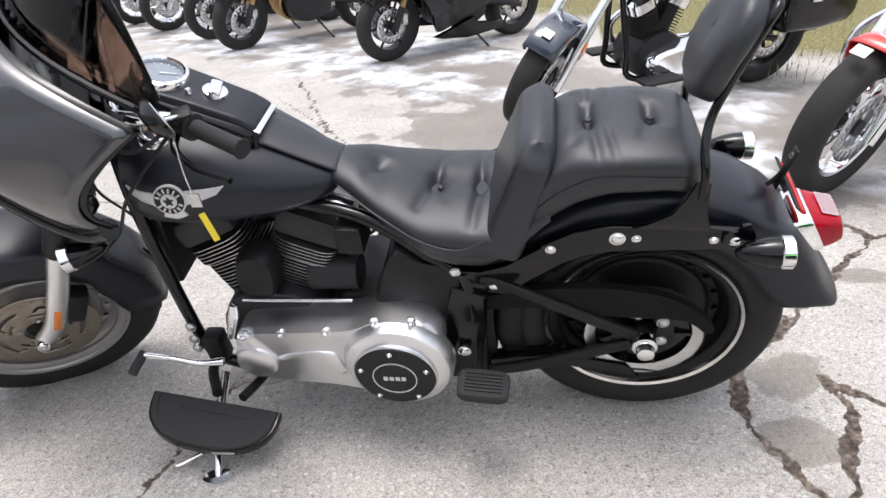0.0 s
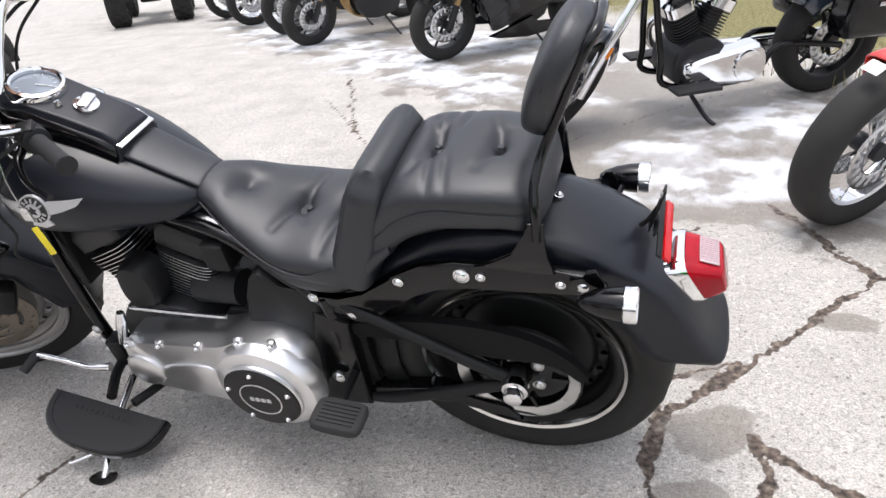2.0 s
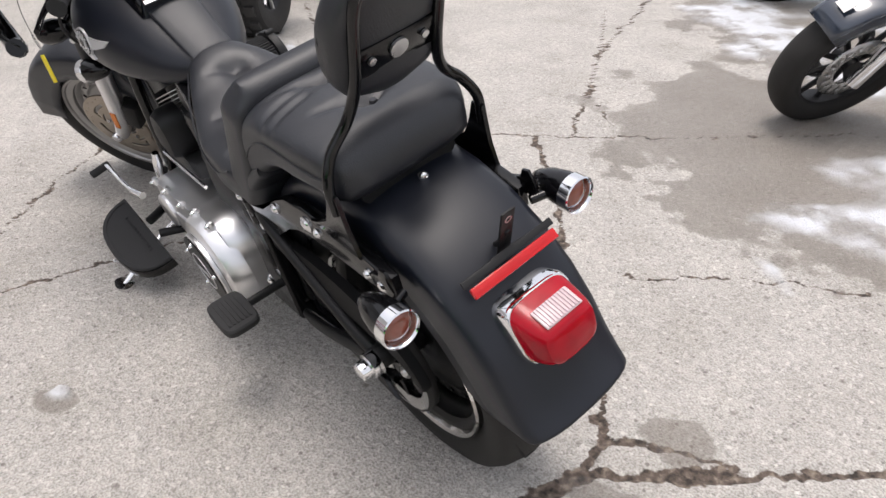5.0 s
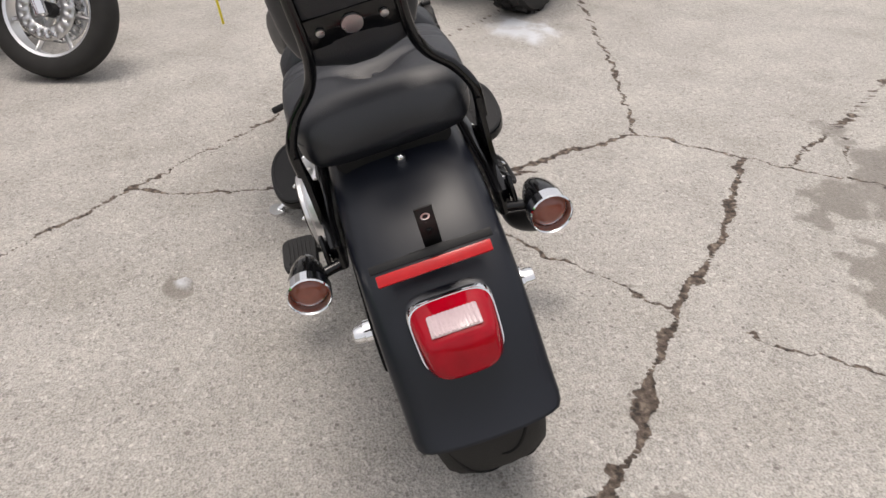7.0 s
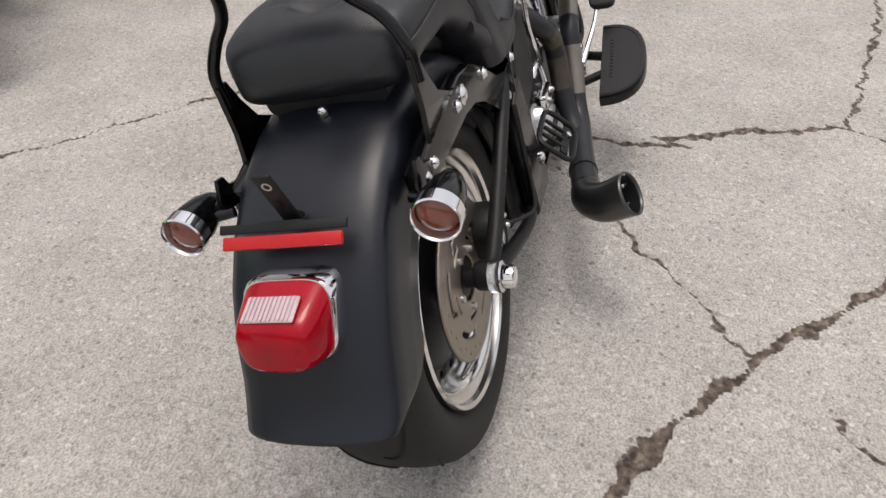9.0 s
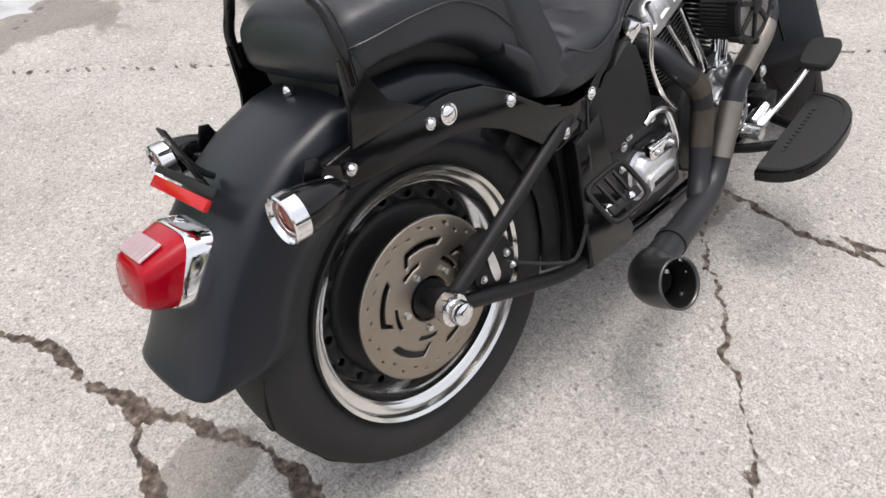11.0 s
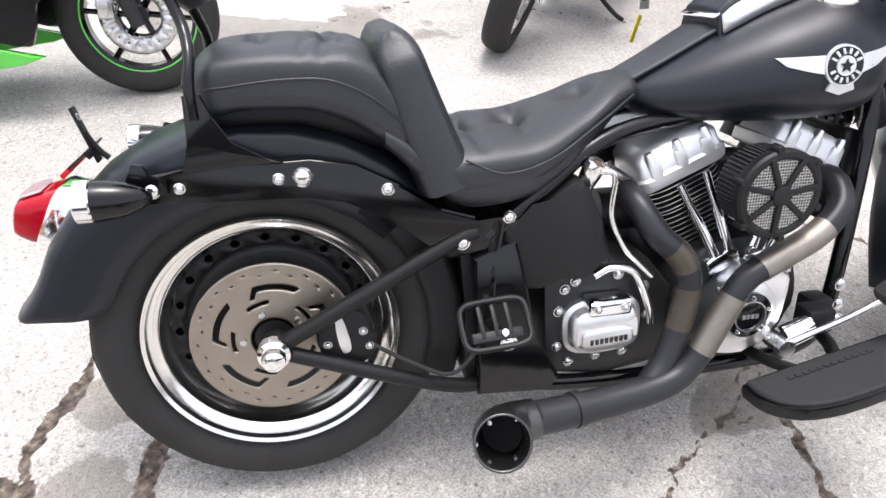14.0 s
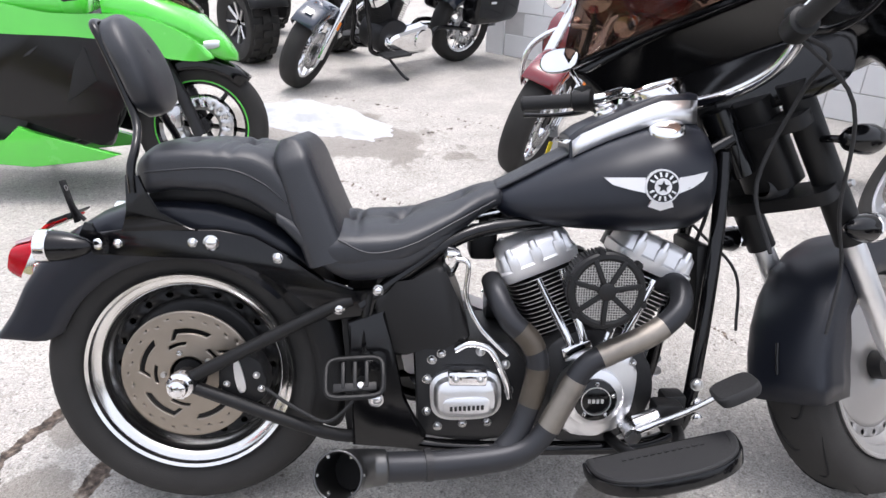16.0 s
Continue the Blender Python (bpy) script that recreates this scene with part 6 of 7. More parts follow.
def cruiser(label, m, base=1.62, paint=GLOSS, fender_mat=GLOSS, rim=CHROME, steer=22, bags=True, guard=False, big_fairing=False, sticker=False, spokes=10, exhaust=CHROME, fstart=48):
    b = thing("motorcycle", label, "motorcycle", m, "parked motorcycles")
    R = 0.315
    S = steer_at(base - 0.42, 0.85, steer, 31)
    spoked_wheel(b, 0, R, R, 0.16, rim, spokes)
    spoked_wheel(b, base, R, R, 0.13, rim, spokes, m=S)
    prof = [(0.0 + 0.37 * math.cos(radians(a)), R + 0.37 * math.sin(radians(a)), a - 90, 0.09) for a in range(40, 181, 14)]
    part("rear_fender", fender(prof, 0.105, 0.1), fender_mat, b, solid=0.005)
    prof = [(base + 0.35 * math.cos(radians(a)), R + 0.35 * math.sin(radians(a)), a - 90, 0.07) for a in range(fstart, 181, 14)]
    ff_ = part("front_fender", fender(prof, 0.085, 0.1), fender_mat, b, m=S, solid=0.005)
    if sticker:
        part("sticker", box((0, 0, 0), (0.05, 0.06, 0.002), Matrix.Translation((base + 0.155, 0, R + 0.335)) @ pose(0, 0, 0, 0, 25, 0)), WHITE, ff_, "white paper sticker")
    for s in (-1, 1):
        fl_ = part("fork", tube([(base + 0.02, s * 0.105, R - 0.03), (base - 0.05, s * 0.105, R + 0.12), (base - 0.20, s * 0.105, R + 0.37)], 0.029, 16, 1), CHROME, b, m=S)
        part("fork_tube", tube([(base - 0.20, s * 0.105, R + 0.37), (base - 0.42, s * 0.105, R + 0.74)], 0.025, 14, 1), CHROME, fl_)
        part("reflector", box((0, 0, 0), (0.02, 0.008, 0.06), Matrix.Translation((base - 0.10, s * 0.137, R + 0.21)) @ pose(0, 0, 0, 0, -31, 0)), AMBER, fl_)
    part("triple_tree", box((base - 0.36, 0, R + 0.62), (0.09, 0.28, 0.05), bev=0.012), DARK, b, m=S)
    tk = [(base - 1.02, 0.74, 0.06, 0.04), (base - 0.96, 0.77, 0.12, 0.08), (base - 0.80, 0.80, 0.17, 0.12), (base - 0.62, 0.82, 0.18, 0.13), (base - 0.50, 0.83, 0.15, 0.11), (base - 0.45, 0.83, 0.08, 0.06)]
    blob_body(tk, paint, b, "fuel_tank")
    blob_body([(base - 1.48, 0.78, 0.05, 0.03), (base - 1.42, 0.76, 0.14, 0.06), (base - 1.30, 0.73, 0.17, 0.08), (base - 1.12, 0.70, 0.17, 0.07), (base - 0.98, 0.73, 0.09, 0.05)], LEATHER, b, "seat")
    cx = base - 0.75
    part("crankcase", plate(smooth_poly([(cx - 0.14, 0.24), (cx - 0.14, 0.40), (cx, 0.47), (cx + 0.14, 0.40), (cx + 0.14, 0.24), (cx, 0.19)], 4), -0.13, 0.13, bev=0.02), DARK, b)
    for sg in (-1, 1):
        an = radians(23)
        c0 = Vector((cx + sg * 0.045, 0, 0.44))
        a0 = Vector((sg * math.sin(an), 0, math.cos(an)))
        s0 = Vector((math.cos(an), 0, -sg * math.sin(an)))
        bm = loft(bmesh.new(), [superring(c0 + a0 * d, s0, (0, 1, 0), 0.052, 0.058, 3, 20) for d in (0, 0.16)])
        cy = part("cylinder", bm, FIN, b)
        for k in range(9):
            part("fin", loft(bmesh.new(), [superring(c0 + a0 * (0.01 + k * 0.017 + q), s0, (0, 1, 0), 0.078, 0.085, 4, 20) for q in (0, 0.006)]), FIN, cy)
        part("rocker_box", loft(bmesh.new(), [superring(c0 + a0 * d, s0, (0, 1, 0), w, w * 1.15, 4, 24) for d, w in ((0.16, 0.08), (0.215, 0.08), (0.235, 0.06))]), CHROME, cy)
    part("air_cleaner", lathe([(0.085, 0.0), (0.088, 0.03), (0.075, 0.05), (0, 0.055)], axis_y(cx, -0.11, 0.56, True), 32), CHROME, b)
    pcv = part("primary_cover", loft(bmesh.new(), [[(x, y, z) for x, z in smooth_poly([(cx - 0.36 + q, 0.31), (cx - 0.30, 0.42 - q), (cx - 0.18, 0.41 - q), (cx + 0.06, 0.37 - q), (cx + 0.12 - q, 0.30), (cx + 0.04, 0.24 + q), (cx - 0.22, 0.21 + q), (cx - 0.32, 0.22 + q)], 4)] for y, q in ((0.11, 0), (0.19, 0), (0.21, 0.02))]), CHROME, b, "chrome primary cover")
    part("clutch_cover", lathe([(0.085, 0), (0.08, 0.02), (0, 0.026)], axis_y(cx - 0.23, 0.205, 0.315), 36), CHROME, pcv)
    for k, zo in enumerate((0.0, -0.07)):
        part("exhaust", tube([(cx + 0.10 - 0.2 * k, -0.10, 0.56), (cx + 0.17 - 0.22 * k, -0.16, 0.46), (cx + 0.08 - 0.15 * k, -0.19, 0.32 + zo), (cx - 0.3, -0.20, 0.27 + zo), (-0.25, -0.21, 0.25 + zo)], [0.022, 0.022, 0.025, 0.040, 0.042], 16), exhaust, b)
    for s in (-1, 1):
        part("frame_tube", tube([(base - 0.46, s * 0.04, 0.82), (base - 0.52, s * 0.10, 0.40), (base - 0.58, s * 0.12, 0.22), (0.55, s * 0.12, 0.20), (0.40, s * 0.12, 0.36), (0.0, s * 0.12, R)], 0.018, 12), GLOSS, b)
        part("floorboard", box((cx + 0.10, s * 0.27, 0.255), (0.26, 0.11, 0.022), bev=0.008), GRIP, b)
        part("board_bracket", rod((cx + 0.10, s * 0.12, 0.23), (cx + 0.10, s * 0.26, 0.245), 0.012), DARK, b)
        indicator(base - 0.30, s * 0.20, 0.86, b, back=False, m=S, lens=AMBER)
        part("hand_grip", tube([(base - 0.60, s * 0.33, 1.02), (base - 0.70, s * 0.43, 0.99)], 0.018, 12, 1), GRIP, b, m=S)
        part("mirror", loft(bmesh.new(), [superring((base - 0.55 + d, s * 0.36, 1.15), (0, 1, 0), (0, 0, 1), w, w * 0.6, 2.4, 20) for d, w in ((0, 0.06), (0.02, 0.055), (0.03, 0.02))]), CHROME, b, m=S)
        if bags:
            bg = loft(bmesh.new(), [superring((x, s * 0.24, 0.56), (0, 1, 0), (0, 0, 1), w, h, 5, 28) for x, w, h in ((0.17, 0.07, 0.10), (0.15, 0.095, 0.145), (-0.10, 0.10, 0.15), (-0.30, 0.098, 0.13), (-0.36, 0.08, 0.10))])
            bo = part("saddlebag", bg, paint, b, "black hard saddlebag with a chrome latch")
            part("latch", box((0.0, s * 0.343, 0.60), (0.07, 0.008, 0.022), bev=0.003), CHROME, bo)
    part("handlebar", tube([(base - 0.60, 0.33, 1.02), (base - 0.50, 0.26, 1.06), (base - 0.46, 0.10, 0.99), (base - 0.46, -0.10, 0.99), (base - 0.50, -0.26, 1.06), (base - 0.60, -0.33, 1.02)], 0.014), CHROME, b, m=S)
    part("headlamp", lathe([(0, -0.14), (0.05, -0.12), (0.085, -0.05), (0.092, 0.0), (0.09, 0.02), (0.078, 0.028), (0, 0.035)], Matrix.Translation((base - 0.22, 0, 0.93)) @ pose(0, 0, 0, 0, 90, 0), 32), CHROME, b, m=S)
    part("side_stand", tube([(cx + 0.06, 0.12, 0.20), (cx + 0.02, 0.28, 0.09), (cx - 0.01, 0.34, 0.058)], 0.012), DARK, b)
    part("tail_light", box((-0.36, 0, 0.60), (0.05, 0.12, 0.08), bev=0.012), REDLENS, b)
    if guard:
        part("engine_guard", tube([(base - 0.55, -0.10, 0.30), (base - 0.44, -0.28, 0.27), (base - 0.40, -0.38, 0.34), (base - 0.42, -0.37, 0.52), (base - 0.50, -0.22, 0.66), (base - 0.52, 0.0, 0.69), (base - 0.50, 0.22, 0.66), (base - 0.42, 0.37, 0.52), (base - 0.40, 0.38, 0.34), (base - 0.44, 0.28, 0.27), (base - 0.55, 0.10, 0.30)], 0.017, 14), CHROME, b, "chrome engine guard loop")
    if big_fairing:
        rows_ = []
        for i in range(25):
            u = -1 + 2 * i / 24
            rows_.append([(base - 0.24 - 0.08 * v + 0.06 * math.sin(math.pi * v) - 0.24 * abs(u) ** 2.2, 0.40 * u, 0.86 + 0.06 * abs(u) + 0.34 * v - 0.08 * v * u * u) for v in np.linspace(0, 1, 8)])
        fa = part("fairing", loft(bmesh.new(), rows_, caps=False, closed=False), paint, b, "glossy painted fairing", m=S, solid=0.01)
        for y in (-0.19, 0.19):
            part("spot_lamp", lathe([(0, -0.05), (0.045, -0.03), (0.055, 0.0), (0.05, 0.012), (0, 0.018)], Matrix.Translation((base - 0.22, y, 0.84)) @ pose(0, 0, 0, 0, 90, 0), 24), CHROME, fa)
        for s in (-1, 1):
            part("leg_guard", plate(smooth_poly([(base - 0.52, 0.35), (base - 0.46, 0.50), (base - 0.48, 0.66), (base - 0.58, 0.70), (base - 0.60, 0.40)], 3), s * 0.17, s * 0.33, bev=0.02), paint, b)
    return b


def sport(label, m, base=1.39, paint=GLOSS, trim=GLOSS, fork=GOLD, rim=DARK, steer=0, naked=False, stripe=None):
    b = thing("motorcycle", label, "motorcycle", m, "parked motorcycles")
    R = 0.30
    S = steer_at(base - 0.33, 0.85, steer, 24)
    spoked_wheel(b, 0, R, R, 0.17, rim, 6)
    spoked_wheel(b, base, R, R, 0.12, rim, 6, m=S)
    if stripe:
        part("rim_stripe", lathe([(R * 0.716, -0.047), (R * 0.694, -0.048)], axis_y(base, 0, R), 48), stripe, b, m=S, solid=0.002)
        part("rim_stripe", lathe([(R * 0.716, 0.047), (R * 0.694, 0.048)], axis_y(base, 0, R), 48), stripe, b, m=S, solid=0.002)
    for s in (-1, 1):
        fk_ = part("fork", tube([(base, s * 0.10, R - 0.03), (base - 0.07, s * 0.10, R + 0.16)], 0.028, 14, 1), DARK, b, m=S)
        part("fork_tube", tube([(base - 0.07, s * 0.10, R + 0.16), (base - 0.29, s * 0.10, R + 0.65)], 0.024, 14, 1), fork, fk_)
        part("caliper", box((base - 0.11, s * 0.075, R + 0.05), (0.06, 0.04, 0.10), bev=0.012), STEEL, fk_)
        part("swingarm", tube([(0, s * 0.12, R), (0.25, s * 0.11, 0.36), (0.50, s * 0.10, 0.40)], [0.022, 0.03, 0.035], 12), DARK, b)
        part("hand_grip", tube([(base - 0.38, s * 0.22, 0.86), (base - 0.44, s * 0.34, 0.84)], 0.017, 12, 1), GRIP, b, m=S)
    prof = [(base + 0.325 * math.cos(radians(a)), R + 0.325 * math.sin(radians(a)), a - 90, 0.05) for a in range(45, 171, 14)]
    part("front_fender", fender(prof, 0.07, 0.1), trim, b, m=S, solid=0.004)
    part("engine", plate(smooth_poly([(0.48, 0.28), (0.50, 0.52), (0.72, 0.60), (0.92, 0.55), (0.95, 0.36), (0.80, 0.22)], 4), -0.17, 0.17, bev=0.02), DARK, b)
    part("clutch_cover", lathe([(0.08, 0), (0.075, 0.03), (0, 0.035)], axis_y(0.62, -0.17, 0.36, True), 28), DARK, b)
    part("frame_beam", tube([(base - 0.33, 0.08, 0.80), (0.80, 0.19, 0.66), (0.48, 0.15, 0.42)], 0.035, 10), DARK, b)
    part("frame_beam", tube([(base - 0.33, -0.08, 0.80), (0.80, -0.19, 0.66), (0.48, -0.15, 0.42)], 0.035, 10), DARK, b)
    for k in range(4):
        part("header", tube([(0.93, -0.10 + 0.065 * k, 0.52), (1.0, -0.10 + 0.065 * k, 0.42), (0.95, -0.06 + 0.04 * k, 0.28), (0.78, 0.0, 0.20)], 0.019, 12), GOLD if naked else EXH, b)
    part("silencer", tube([(0.6, -0.08, 0.20), (0.30, -0.18, 0.30), (-0.05, -0.21, 0.45)], [0.03, 0.05, 0.055], 16), EXH, b)
    blob_body([(0.42, 0.77, 0.06, 0.05), (0.50, 0.80, 0.14, 0.09), (0.68, 0.84, 0.16, 0.12), (0.86, 0.83, 0.15, 0.10), (0.95, 0.81, 0.09, 0.06)], paint, b, "fuel_tank")
    blob_body([(-0.30, 0.95, 0.03, 0.02), (-0.22, 0.92, 0.10, 0.05), (0.0, 0.86, 0.13, 0.06), (0.20, 0.80, 0.14, 0.05)], paint, b, "tail_cowl")
    blob_body([(0.0, 0.915, 0.09, 0.03), (0.2, 0.84, 0.14, 0.04), (0.40, 0.82, 0.13, 0.04), (0.48, 0.83, 0.09, 0.03)], LEATHER, b, "seat")
    part("side_stand", tube([(0.62, 0.12, 0.22), (0.56, 0.26, 0.10), (0.53, 0.31, 0.055)], 0.011), DARK, b)
    if naked:
        part("headlamp", lathe([(0, -0.10), (0.07, -0.06), (0.09, 0.0), (0.08, 0.02), (0, 0.03)], Matrix.Translation((base - 0.16, 0, 0.86)) @ pose(0, 0, 0, 0, 90, 0), 28), DARK, b, m=S)
    else:
        # nose with screen, side panels with a scoop, belly pan
        nose = blob_body([(base + 0.18, 0.620, 0.03, 0.020), (base + 0.13, 0.655, 0.10, 0.055), (base + 0.02, 0.725, 0.16, 0.09), (base - 0.16, 0.80, 0.19, 0.10), (base - 0.34, 0.83, 0.18, 0.08)], paint, b, "nose_cowl")
        blob_body([(base + 0.03, 0.81, 0.04, 0.02), (base - 0.10, 0.90, 0.12, 0.05), (base - 0.24, 0.98, 0.13, 0.05), (base - 0.29, 1.00, 0.12, 0.03)], TINT, b, "screen")
        for s in (-1, 1):
            part("headlamp", loft(bmesh.new(), [superring((base + 0.125 - d, s * 0.085, 0.680), (0, 1, 0.2), (0, -0.2, 1), w, w * 0.42, 2.4, 20) for d, w in ((0, 0.03), (0.02, 0.05), (0.06, 0.06))]), CLEAR_LAMP, nose)
            part("side_panel", plate(smooth_poly([(base - 0.10, 0.66), (base - 0.22, 0.71), (0.86, 0.71), (0.60, 0.71), (0.42, 0.62), (0.44, 0.42), (0.70, 0.34), (1.00, 0.24), (1.06, 0.27), (base - 0.28, 0.42), (base - 0.14, 0.58)], 4), s * 0.195, s * 0.225, bev=0.012), trim, b, "gloss side fairing")
            part("scoop", plate([(0.98, 0.66), (1.02, 0.52), (0.88, 0.42), (0.93, 0.58)], s * 0.222, s * 0.229, bev=0.003), mat("scoop_black", (0.003, 0.003, 0.003), 0.7), b)
            part("upper_panel", plate(smooth_poly([(base + 0.12, 0.62), (base, 0.72), (base - 0.20, 0.79), (0.86, 0.79), (0.55, 0.84), (0.36, 0.80), (0.32, 0.73), (0.60, 0.705), (base - 0.34, 0.69), (base - 0.06, 0.615)], 4), s * 0.18, s * 0.235, bev=0.015), paint, b, "painted upper fairing")
            part("belly_pan", plate([(0.30, 0.17), (0.32, 0.235), (0.60, 0.25), (0.66, 0.32), (0.74, 0.28), (1.08, 0.20), (1.00, 0.175), (0.70, 0.14)], s * 0.20, s * 0.236, bev=0.008), paint, b, "painted belly pan")
            for k in range(8):
                if stripe:
                    part("lettering_bar", box((0.66 + k * 0.022, s * 0.156, 0.905), (0.014, 0.004, 0.018), bev=0.001), DARK, b)
    return b


CLEAR_LAMP = mat("lamp_glass", (0.5, 0.52, 0.55), 0.08, coat=1.0)


def quad(label, m, paint=DARK):
    """A quad with four knobbly tyres, racks and mudguards; x ahead, its middle at the origin."""
    q = thing("quad_bike", label, "quad bike", m, "parked quads")
    for sx in (-0.62, 0.62):
        for sy in (-0.42, 0.42):
            A = axis_y(sx, sy, 0.31)
            w = part("wheel", lathe([(0.05, -0.06), (0.15, -0.08), (0.17, -0.10), (0.17, 0.10), (0.15, 0.08), (0.05, 0.06)], A, 32), DARK, q)
            bm = lathe([(0.165, -0.10), (0.22, -0.13), (0.28, -0.125), (0.295, -0.10), (0.295, 0.10), (0.28, 0.125), (0.22, 0.13), (0.165, 0.10)], A, 40)
            part("tyre", bm, RUBBER, w, "knobbly off-road tyre")
            for k in range(18):
                for h in (-0.075, 0.0, 0.075):
                    t = 2 * math.pi * (k + (0.5 if h == 0 else 0)) / 18
                    part("tread_knob", box((0.298, 0, h), (0.026, 0.055, 0.055), A @ pose(0, 0, 0, 0, 0, math.degrees(t))), RUBBER, w)
            for k in range(8):
                part("rim_spoke", rod(A @ pose(0, 0, 0, 0, 0, 45 * k) @ Vector((0.03, 0, 0.07)), A @ pose(0, 0, 0, 0, 0, 45 * k) @ Vector((0.155, 0, 0.095)), 0.011, 6), STEEL, w)
                part("rim_spoke", rod(A @ pose(0, 0, 0, 0, 0, 45 * k) @ Vector((0.03, 0, -0.07)), A @ pose(0, 0, 0, 0, 0, 45 * k) @ Vector((0.155, 0, -0.095)), 0.011, 6), STEEL, w)
            part("suspension_arm", tube([(sx, sy * 0.8, 0.31), (sx * 0.9, sy * 0.3, 0.36)], 0.022, 10, 1), DARK, q)
            part("mudguard", loft(bmesh.new(), [[(sx + 0.40 * math.cos(radians(a)), sy + dy, 0.34 + 0.36 * math.sin(radians(a))) for dy in (-0.16, -0.08, 0.08, 0.16)] for a in range(20, 161, 14)], caps=False, closed=False), paint, q, solid=0.012)
    blob_body([(-0.75, 0.66, 0.16, 0.06), (-0.4, 0.62, 0.2, 0.14), (0.1, 0.58, 0.18, 0.18), (0.5, 0.66, 0.24, 0.14), (0.82, 0.62, 0.18, 0.10)], paint, q, "body")
    blob_body([(-0.55, 0.80, 0.12, 0.04), (-0.3, 0.82, 0.15, 0.06), (0.05, 0.82, 0.10, 0.05)], LEATHER, q, "seat")
    part("engine", box((0.05, 0, 0.40), (0.5, 0.3, 0.3), bev=0.04), DARK, q)
    for x in (-0.66, 0.66):
        bm = bmesh.new()
        for y in np.linspace(-0.3, 0.3, 6):
            rod((x - 0.22, float(y), 0.82), (x + 0.22, float(y), 0.82), 0.011, 8, bm)
        for dx in (-0.22, 0.22):
            rod((x + dx, -0.3, 0.82), (x + dx, 0.3, 0.82), 0.011, 8, bm)
            rod((x + dx, 0, 0.82), (x + dx * 0.6, 0, 0.68), 0.011, 8, bm)
        part("rack", bm, POWDER, q)
    part("handlebar", tube([(0.20, 0.38, 1.0), (0.28, 0.2, 1.02), (0.32, 0, 0.98), (0.28, -0.2, 1.02), (0.20, -0.38, 1.0)], 0.014), DARK, q)
    part("steering_column", rod((0.32, 0, 0.98), (0.45, 0, 0.70), 0.025), DARK, q)
    return q


# row behind the right side
cruiser("black cruiser with hard saddlebags and chrome engine covers", to_world((0.335, -2.40), (0.86, 0.51), 1.62), fender_mat=NAVY, sticker=True, steer=38, rim=DARK)
cruiser("red cruiser with chrome forks and an engine guard", to_world((-0.87, -1.32), (0.86, 0.51), 1.66), paint=RED, fender_mat=RED, guard=True, steer=12, bags=False, sticker=True, spokes=5, fstart=75)
sport("black sport motorcycle with bronze forks", to_world((1.60, -4.30), (0.69, 0.72), 1.39))
sport("black naked motorcycle with gold exhaust headers", to_world((3.26, -5.10), (0.69, 0.72), 1.40), naked=True, steer=12)
sport("black naked motorcycle behind the row's front", to_world((3.85, -5.75), (0.69, 0.72), 1.40), naked=True)
cruiser("dark cruiser far down the parked row", to_world((4.75, -6.6), (0.69, 0.72), 1.55), bags=False, steer=8)
cruiser("black cruiser at the far end of the row", to_world((5.55, -7.3), (0.69, 0.72), 1.55), bags=False, steer=8)
qa = quad("black quad bike with knobbly tyres on the concrete", pose(7.1, -7.6, 0, 0, 0, 125))
copy_thing(qa, pose(3.85, -1.28, 0, 0, 0, 131))
# machines towards the white wall on the left side
sport("lime green sport motorcycle with black side panels", to_world((-0.50, 1.92), (1.0, 0.03), 1.40), paint=GREEN, trim=PANEL, fork=DARK, rim=GLOSS, stripe=GREEN, steer=4)
cruiser("black touring cruiser with saddlebags by the white wall", to_world((-0.33, 4.03), (-0.74, -0.68), 1.58), fender_mat=NAVY, sticker=True, steer=30)
cruiser("maroon touring motorcycle with a big fairing", to_world((1.06, 2.24), (-0.68, -0.73), 1.62), paint=MAROON, fender_mat=MAROON, guard=True, big_fairing=True, steer=14)
cruiser("black motorcycle with a bright front wheel", to_world((2.56, 1.48), (-0.68, -0.73), 1.60), steer=28, bags=False, rim=ALU, spokes=7)
copy_thing(qa, pose(-1.0, 5.6, 0, 0, 0, -50) @ Matrix.Scale(1.05, 4))

# heap of old snow on the concrete
SNOW = mat("old_snow", (0.50, 0.51, 0.53), 0.6, var=0.22, scale=9, bump=0.8, bscale=45)
n = 70
vs_, fs_ = [], []
for i in range(n):
    for j in range(n):
        u, v = -1.25 + 2.5 * i / (n - 1), -1.25 + 2.5 * j / (n - 1)
        r = math.hypot(u, v) + 0.16 * noise.noise((u * 2.2, v * 2.2, 3.0)) + 0.06 * noise.noise((u * 7, v * 7, 1.0))
        h = 0.115 * max(-0.25, 1 - r ** 1.7) ** 1 if r < 1 else -0.06 * (r - 1)
        h = max(h, -0.03) * (1 + 0.35 * noise.noise((u * 5, v * 5, 7.0))) + (0.012 * noise.noise((u * 14, v * 14, 2.0)) if r < 1 else 0)
        c_, s_ = math.cos(radians(-27)), math.sin(radians(-27))
        a_, b_ = 0.56 * u, 0.24 * v
        vs_.append((-0.14 + a_ * c_ - b_ * s_, 3.07 + a_ * s_ + b_ * c_, h - 0.002))
for i in range(n - 1):
    for j in range(n - 1):
        fs_.append((i * n + j, (i + 1) * n + j, (i + 1) * n + j + 1, i * n + j + 1))
sm = bpy.data.meshes.new("snow_pile")
sm.from_pydata(vs_, [], fs_)
sm.polygons.foreach_set("use_smooth", [True] * len(fs_))
sm.materials.append(SNOW)
tagged(new("snow_pile", sm), "melting heap of white snow on wet concrete", "snow", kind="stuff")

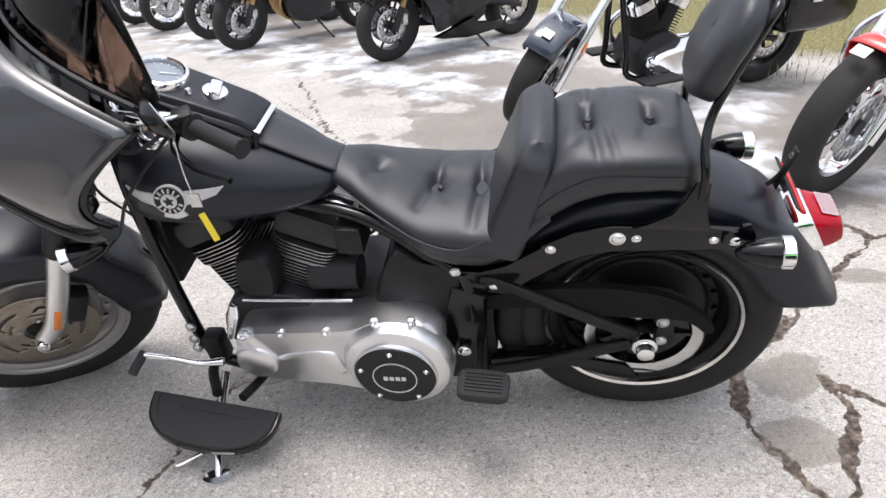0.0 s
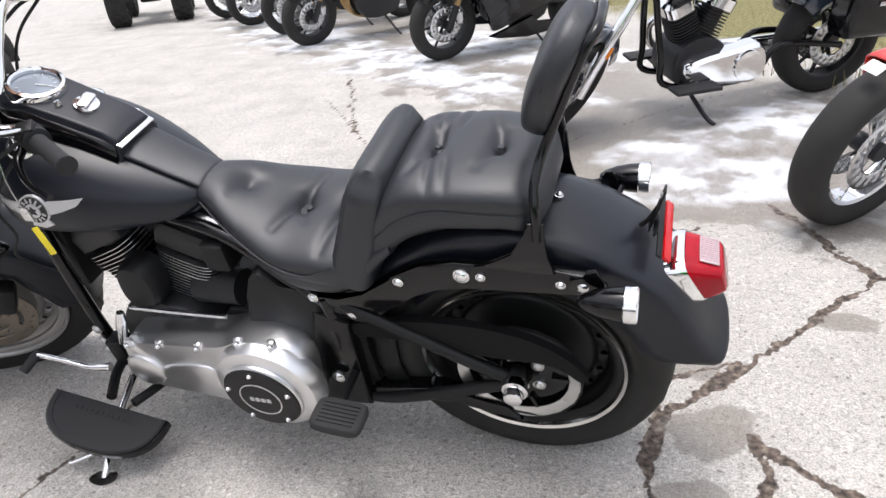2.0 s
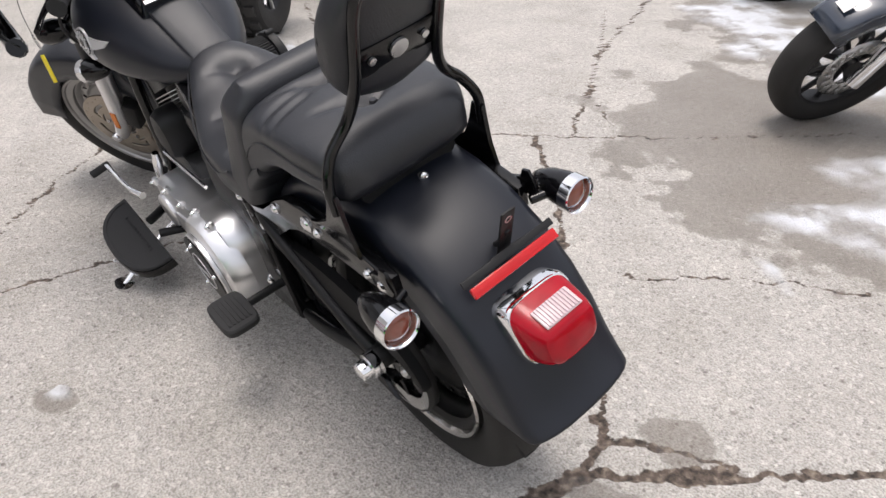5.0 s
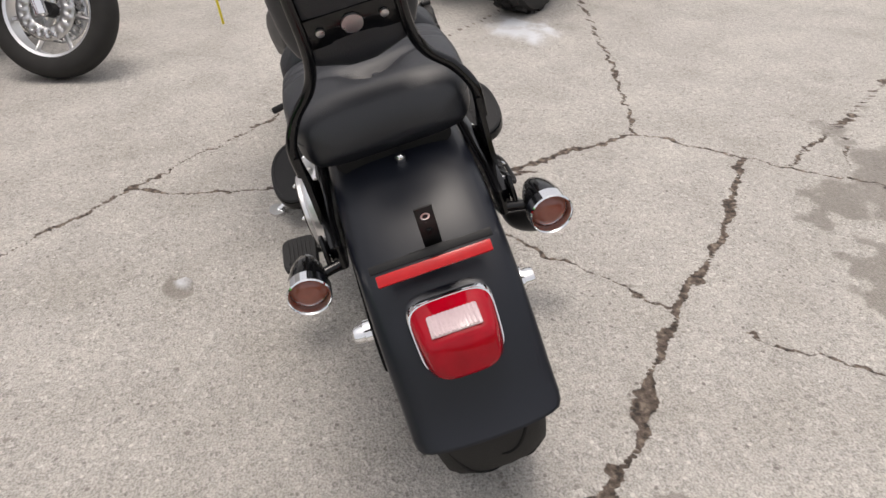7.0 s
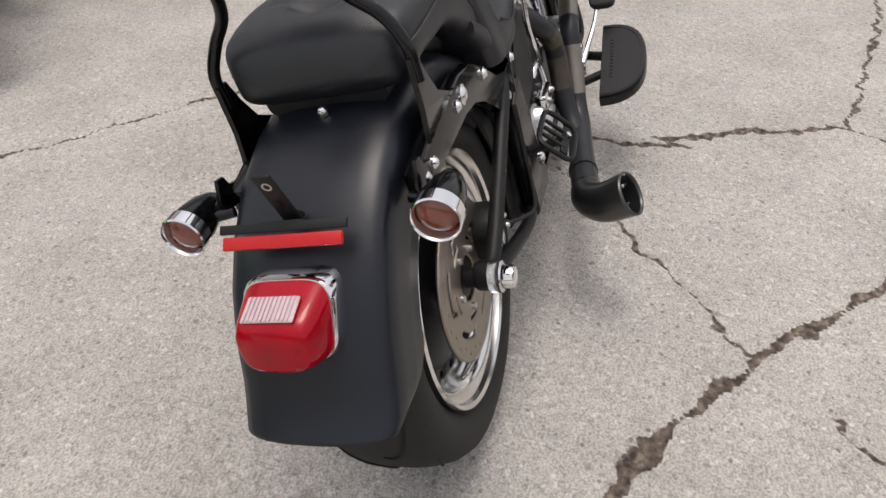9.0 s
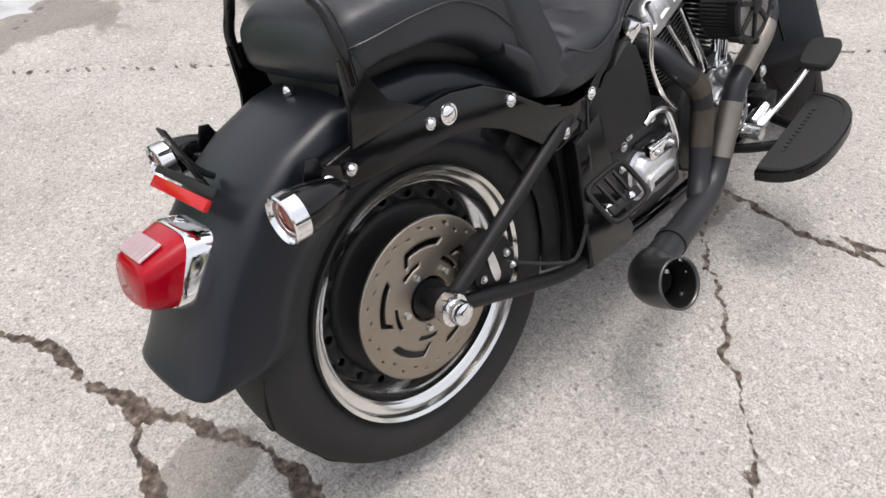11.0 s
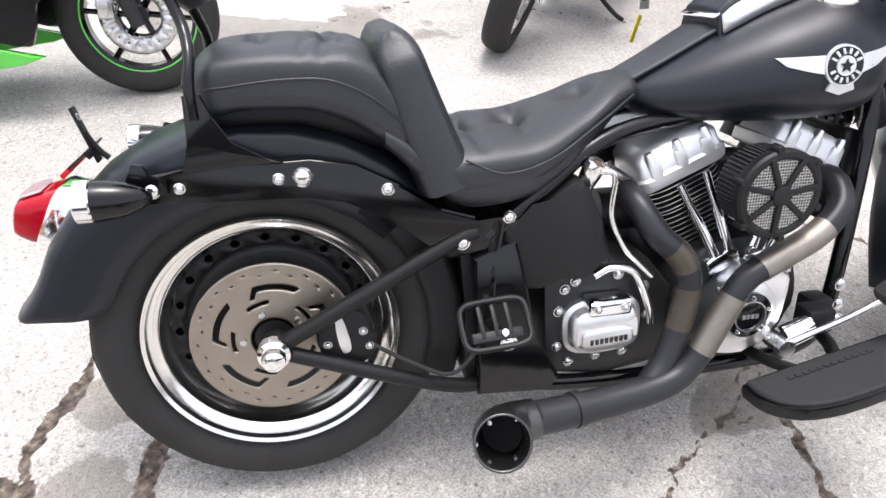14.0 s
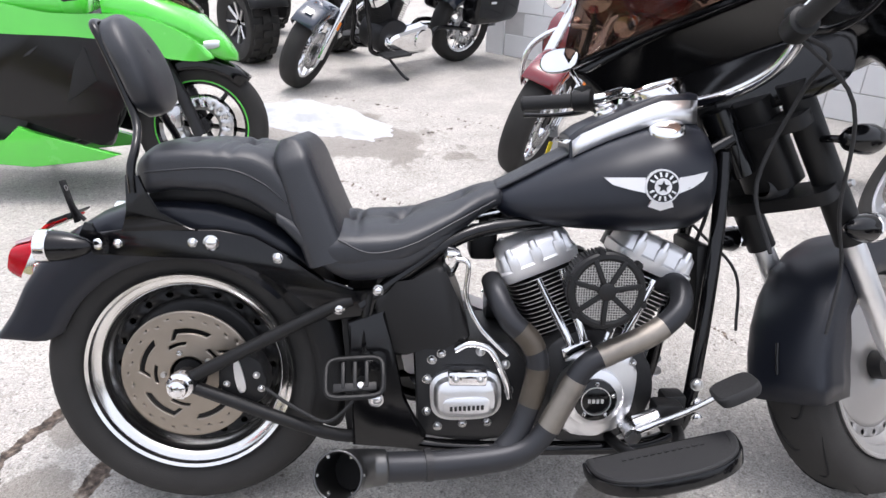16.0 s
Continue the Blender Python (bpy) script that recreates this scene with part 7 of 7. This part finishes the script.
# white-painted block wall
WD = Vector((0.734, -0.679, 0)).normalized()
WP = Vector((1.30, 5.39, 0))
BLOCK = mat("white_painted_block", (0.74, 0.75, 0.76), 0.75, var=0.08, scale=3, bump=0.5, bscale=60)
JOINT = mat("mortar_joint", (0.52, 0.52, 0.52), 0.9, bump=0.4, bscale=80)
wm = Matrix.Translation(WP) @ pose(0, 0, 0, 0, 0, math.degrees(math.atan2(WD.y, WD.x)))
wall = part("wall_north", box((5.0, 0.115, 1.6), (10.0, 0.20, 3.2), wm), JOINT)
tagged(wall, "white-painted concrete block wall of a building", "wall", kind="structure")
blk = box((0, 0, 0), (0.392, 0.02, 0.192), bev=0.004)
bme = bpy.data.meshes.new("block")
blk.to_mesh(bme)
blk.free()
bme.materials.append(BLOCK)
for row in range(9):
    for k in range(23):
        ob = new("block", bme)
        ob.parent = wall
        ob.matrix_basis = wm @ Matrix.Translation((0.21 + 0.4 * k + (0.2 if row % 2 else 0.0), 0.012, 0.10 + 0.2 * row))
side = part("wall_east", box((-0.10, 3.0, 1.6), (0.2, 6.0, 3.2), wm), BLOCK)
tagged(side, "white-painted side wall of the building", "wall", kind="structure")

# wire fence and dry grass past the far row
FN = Vector((-0.62, -0.78, 0)).normalized()
fdir = Vector((0.78, -0.62, 0))
FP = Vector((0.31, -5.97, 0)) + FN * 2.6
WIRE = mat("galvanised_wire", (0.45, 0.45, 0.44), 0.45, 0.8)
fence = thing("wire_fence", "galvanised chain-link fence behind dry grass", "fence")
for k in range(-3, 4):
    p0 = FP + fdir * (2.4 * k)
    part("post", rod(p0, p0 + Vector((0, 0, 1.5)), 0.03, 10), WIRE, fence)
part("top_rail", rod(FP - fdir * 7.4 + Vector((0, 0, 1.48)), FP + fdir * 7.4 + Vector((0, 0, 1.48)), 0.02, 8), WIRE, fence)
bm = bmesh.new()
for k in range(-60, 61):
    for d in (-1, 1):
        a0 = FP + fdir * (k * 0.12)
        v0, v1 = a0, a0 + fdir * (d * 0.72) + Vector((0, 0, 1.44))
        s_ = fdir * 0.0035
        vs = [bm.verts.new(v0 - s_), bm.verts.new(v0 + s_), bm.verts.new(v1 + s_), bm.verts.new(v1 - s_)]
        bm.faces.new(vs)
part("mesh", bm, WIRE, fence, solid=0.003)

# dry grass tufts
STRAW = mat("dry_grass", (0.28, 0.24, 0.11), 0.8, var=0.4, scale=2)
rng = np.random.RandomState(4)
gv, gf = [], []
for _ in range(9000):
    u, v = rng.uniform(-7, 7), rng.uniform(0.1, 4.5) ** 1.0
    p = Vector((0.31, -5.97, 0.04)) + fdir * u + FN * v
    if u < -0.4:
        p = p + Vector((0.25, 1.6, 0)) * min(1, (-u - 0.4) / 1.2)
    h, t, l = rng.uniform(0.03, 0.10), rng.uniform(0, 6.28), rng.uniform(0.0, 0.06)
    c, s_ = math.cos(t), math.sin(t)
    i = len(gv)
    gv += [(p.x - 0.004 * c, p.y - 0.004 * s_, p.z - 0.02), (p.x + 0.004 * c, p.y + 0.004 * s_, p.z - 0.02), (p.x + l * s_, p.y - l * c, p.z + h)]
    gf.append((i, i + 1, i + 2))
gme = bpy.data.meshes.new("grass")
gme.from_pydata(gv, [], gf)
gme.materials.append(STRAW)
tagged(new("grass", gme), "dry pale winter grass beside the lot", "grass", kind="stuff")
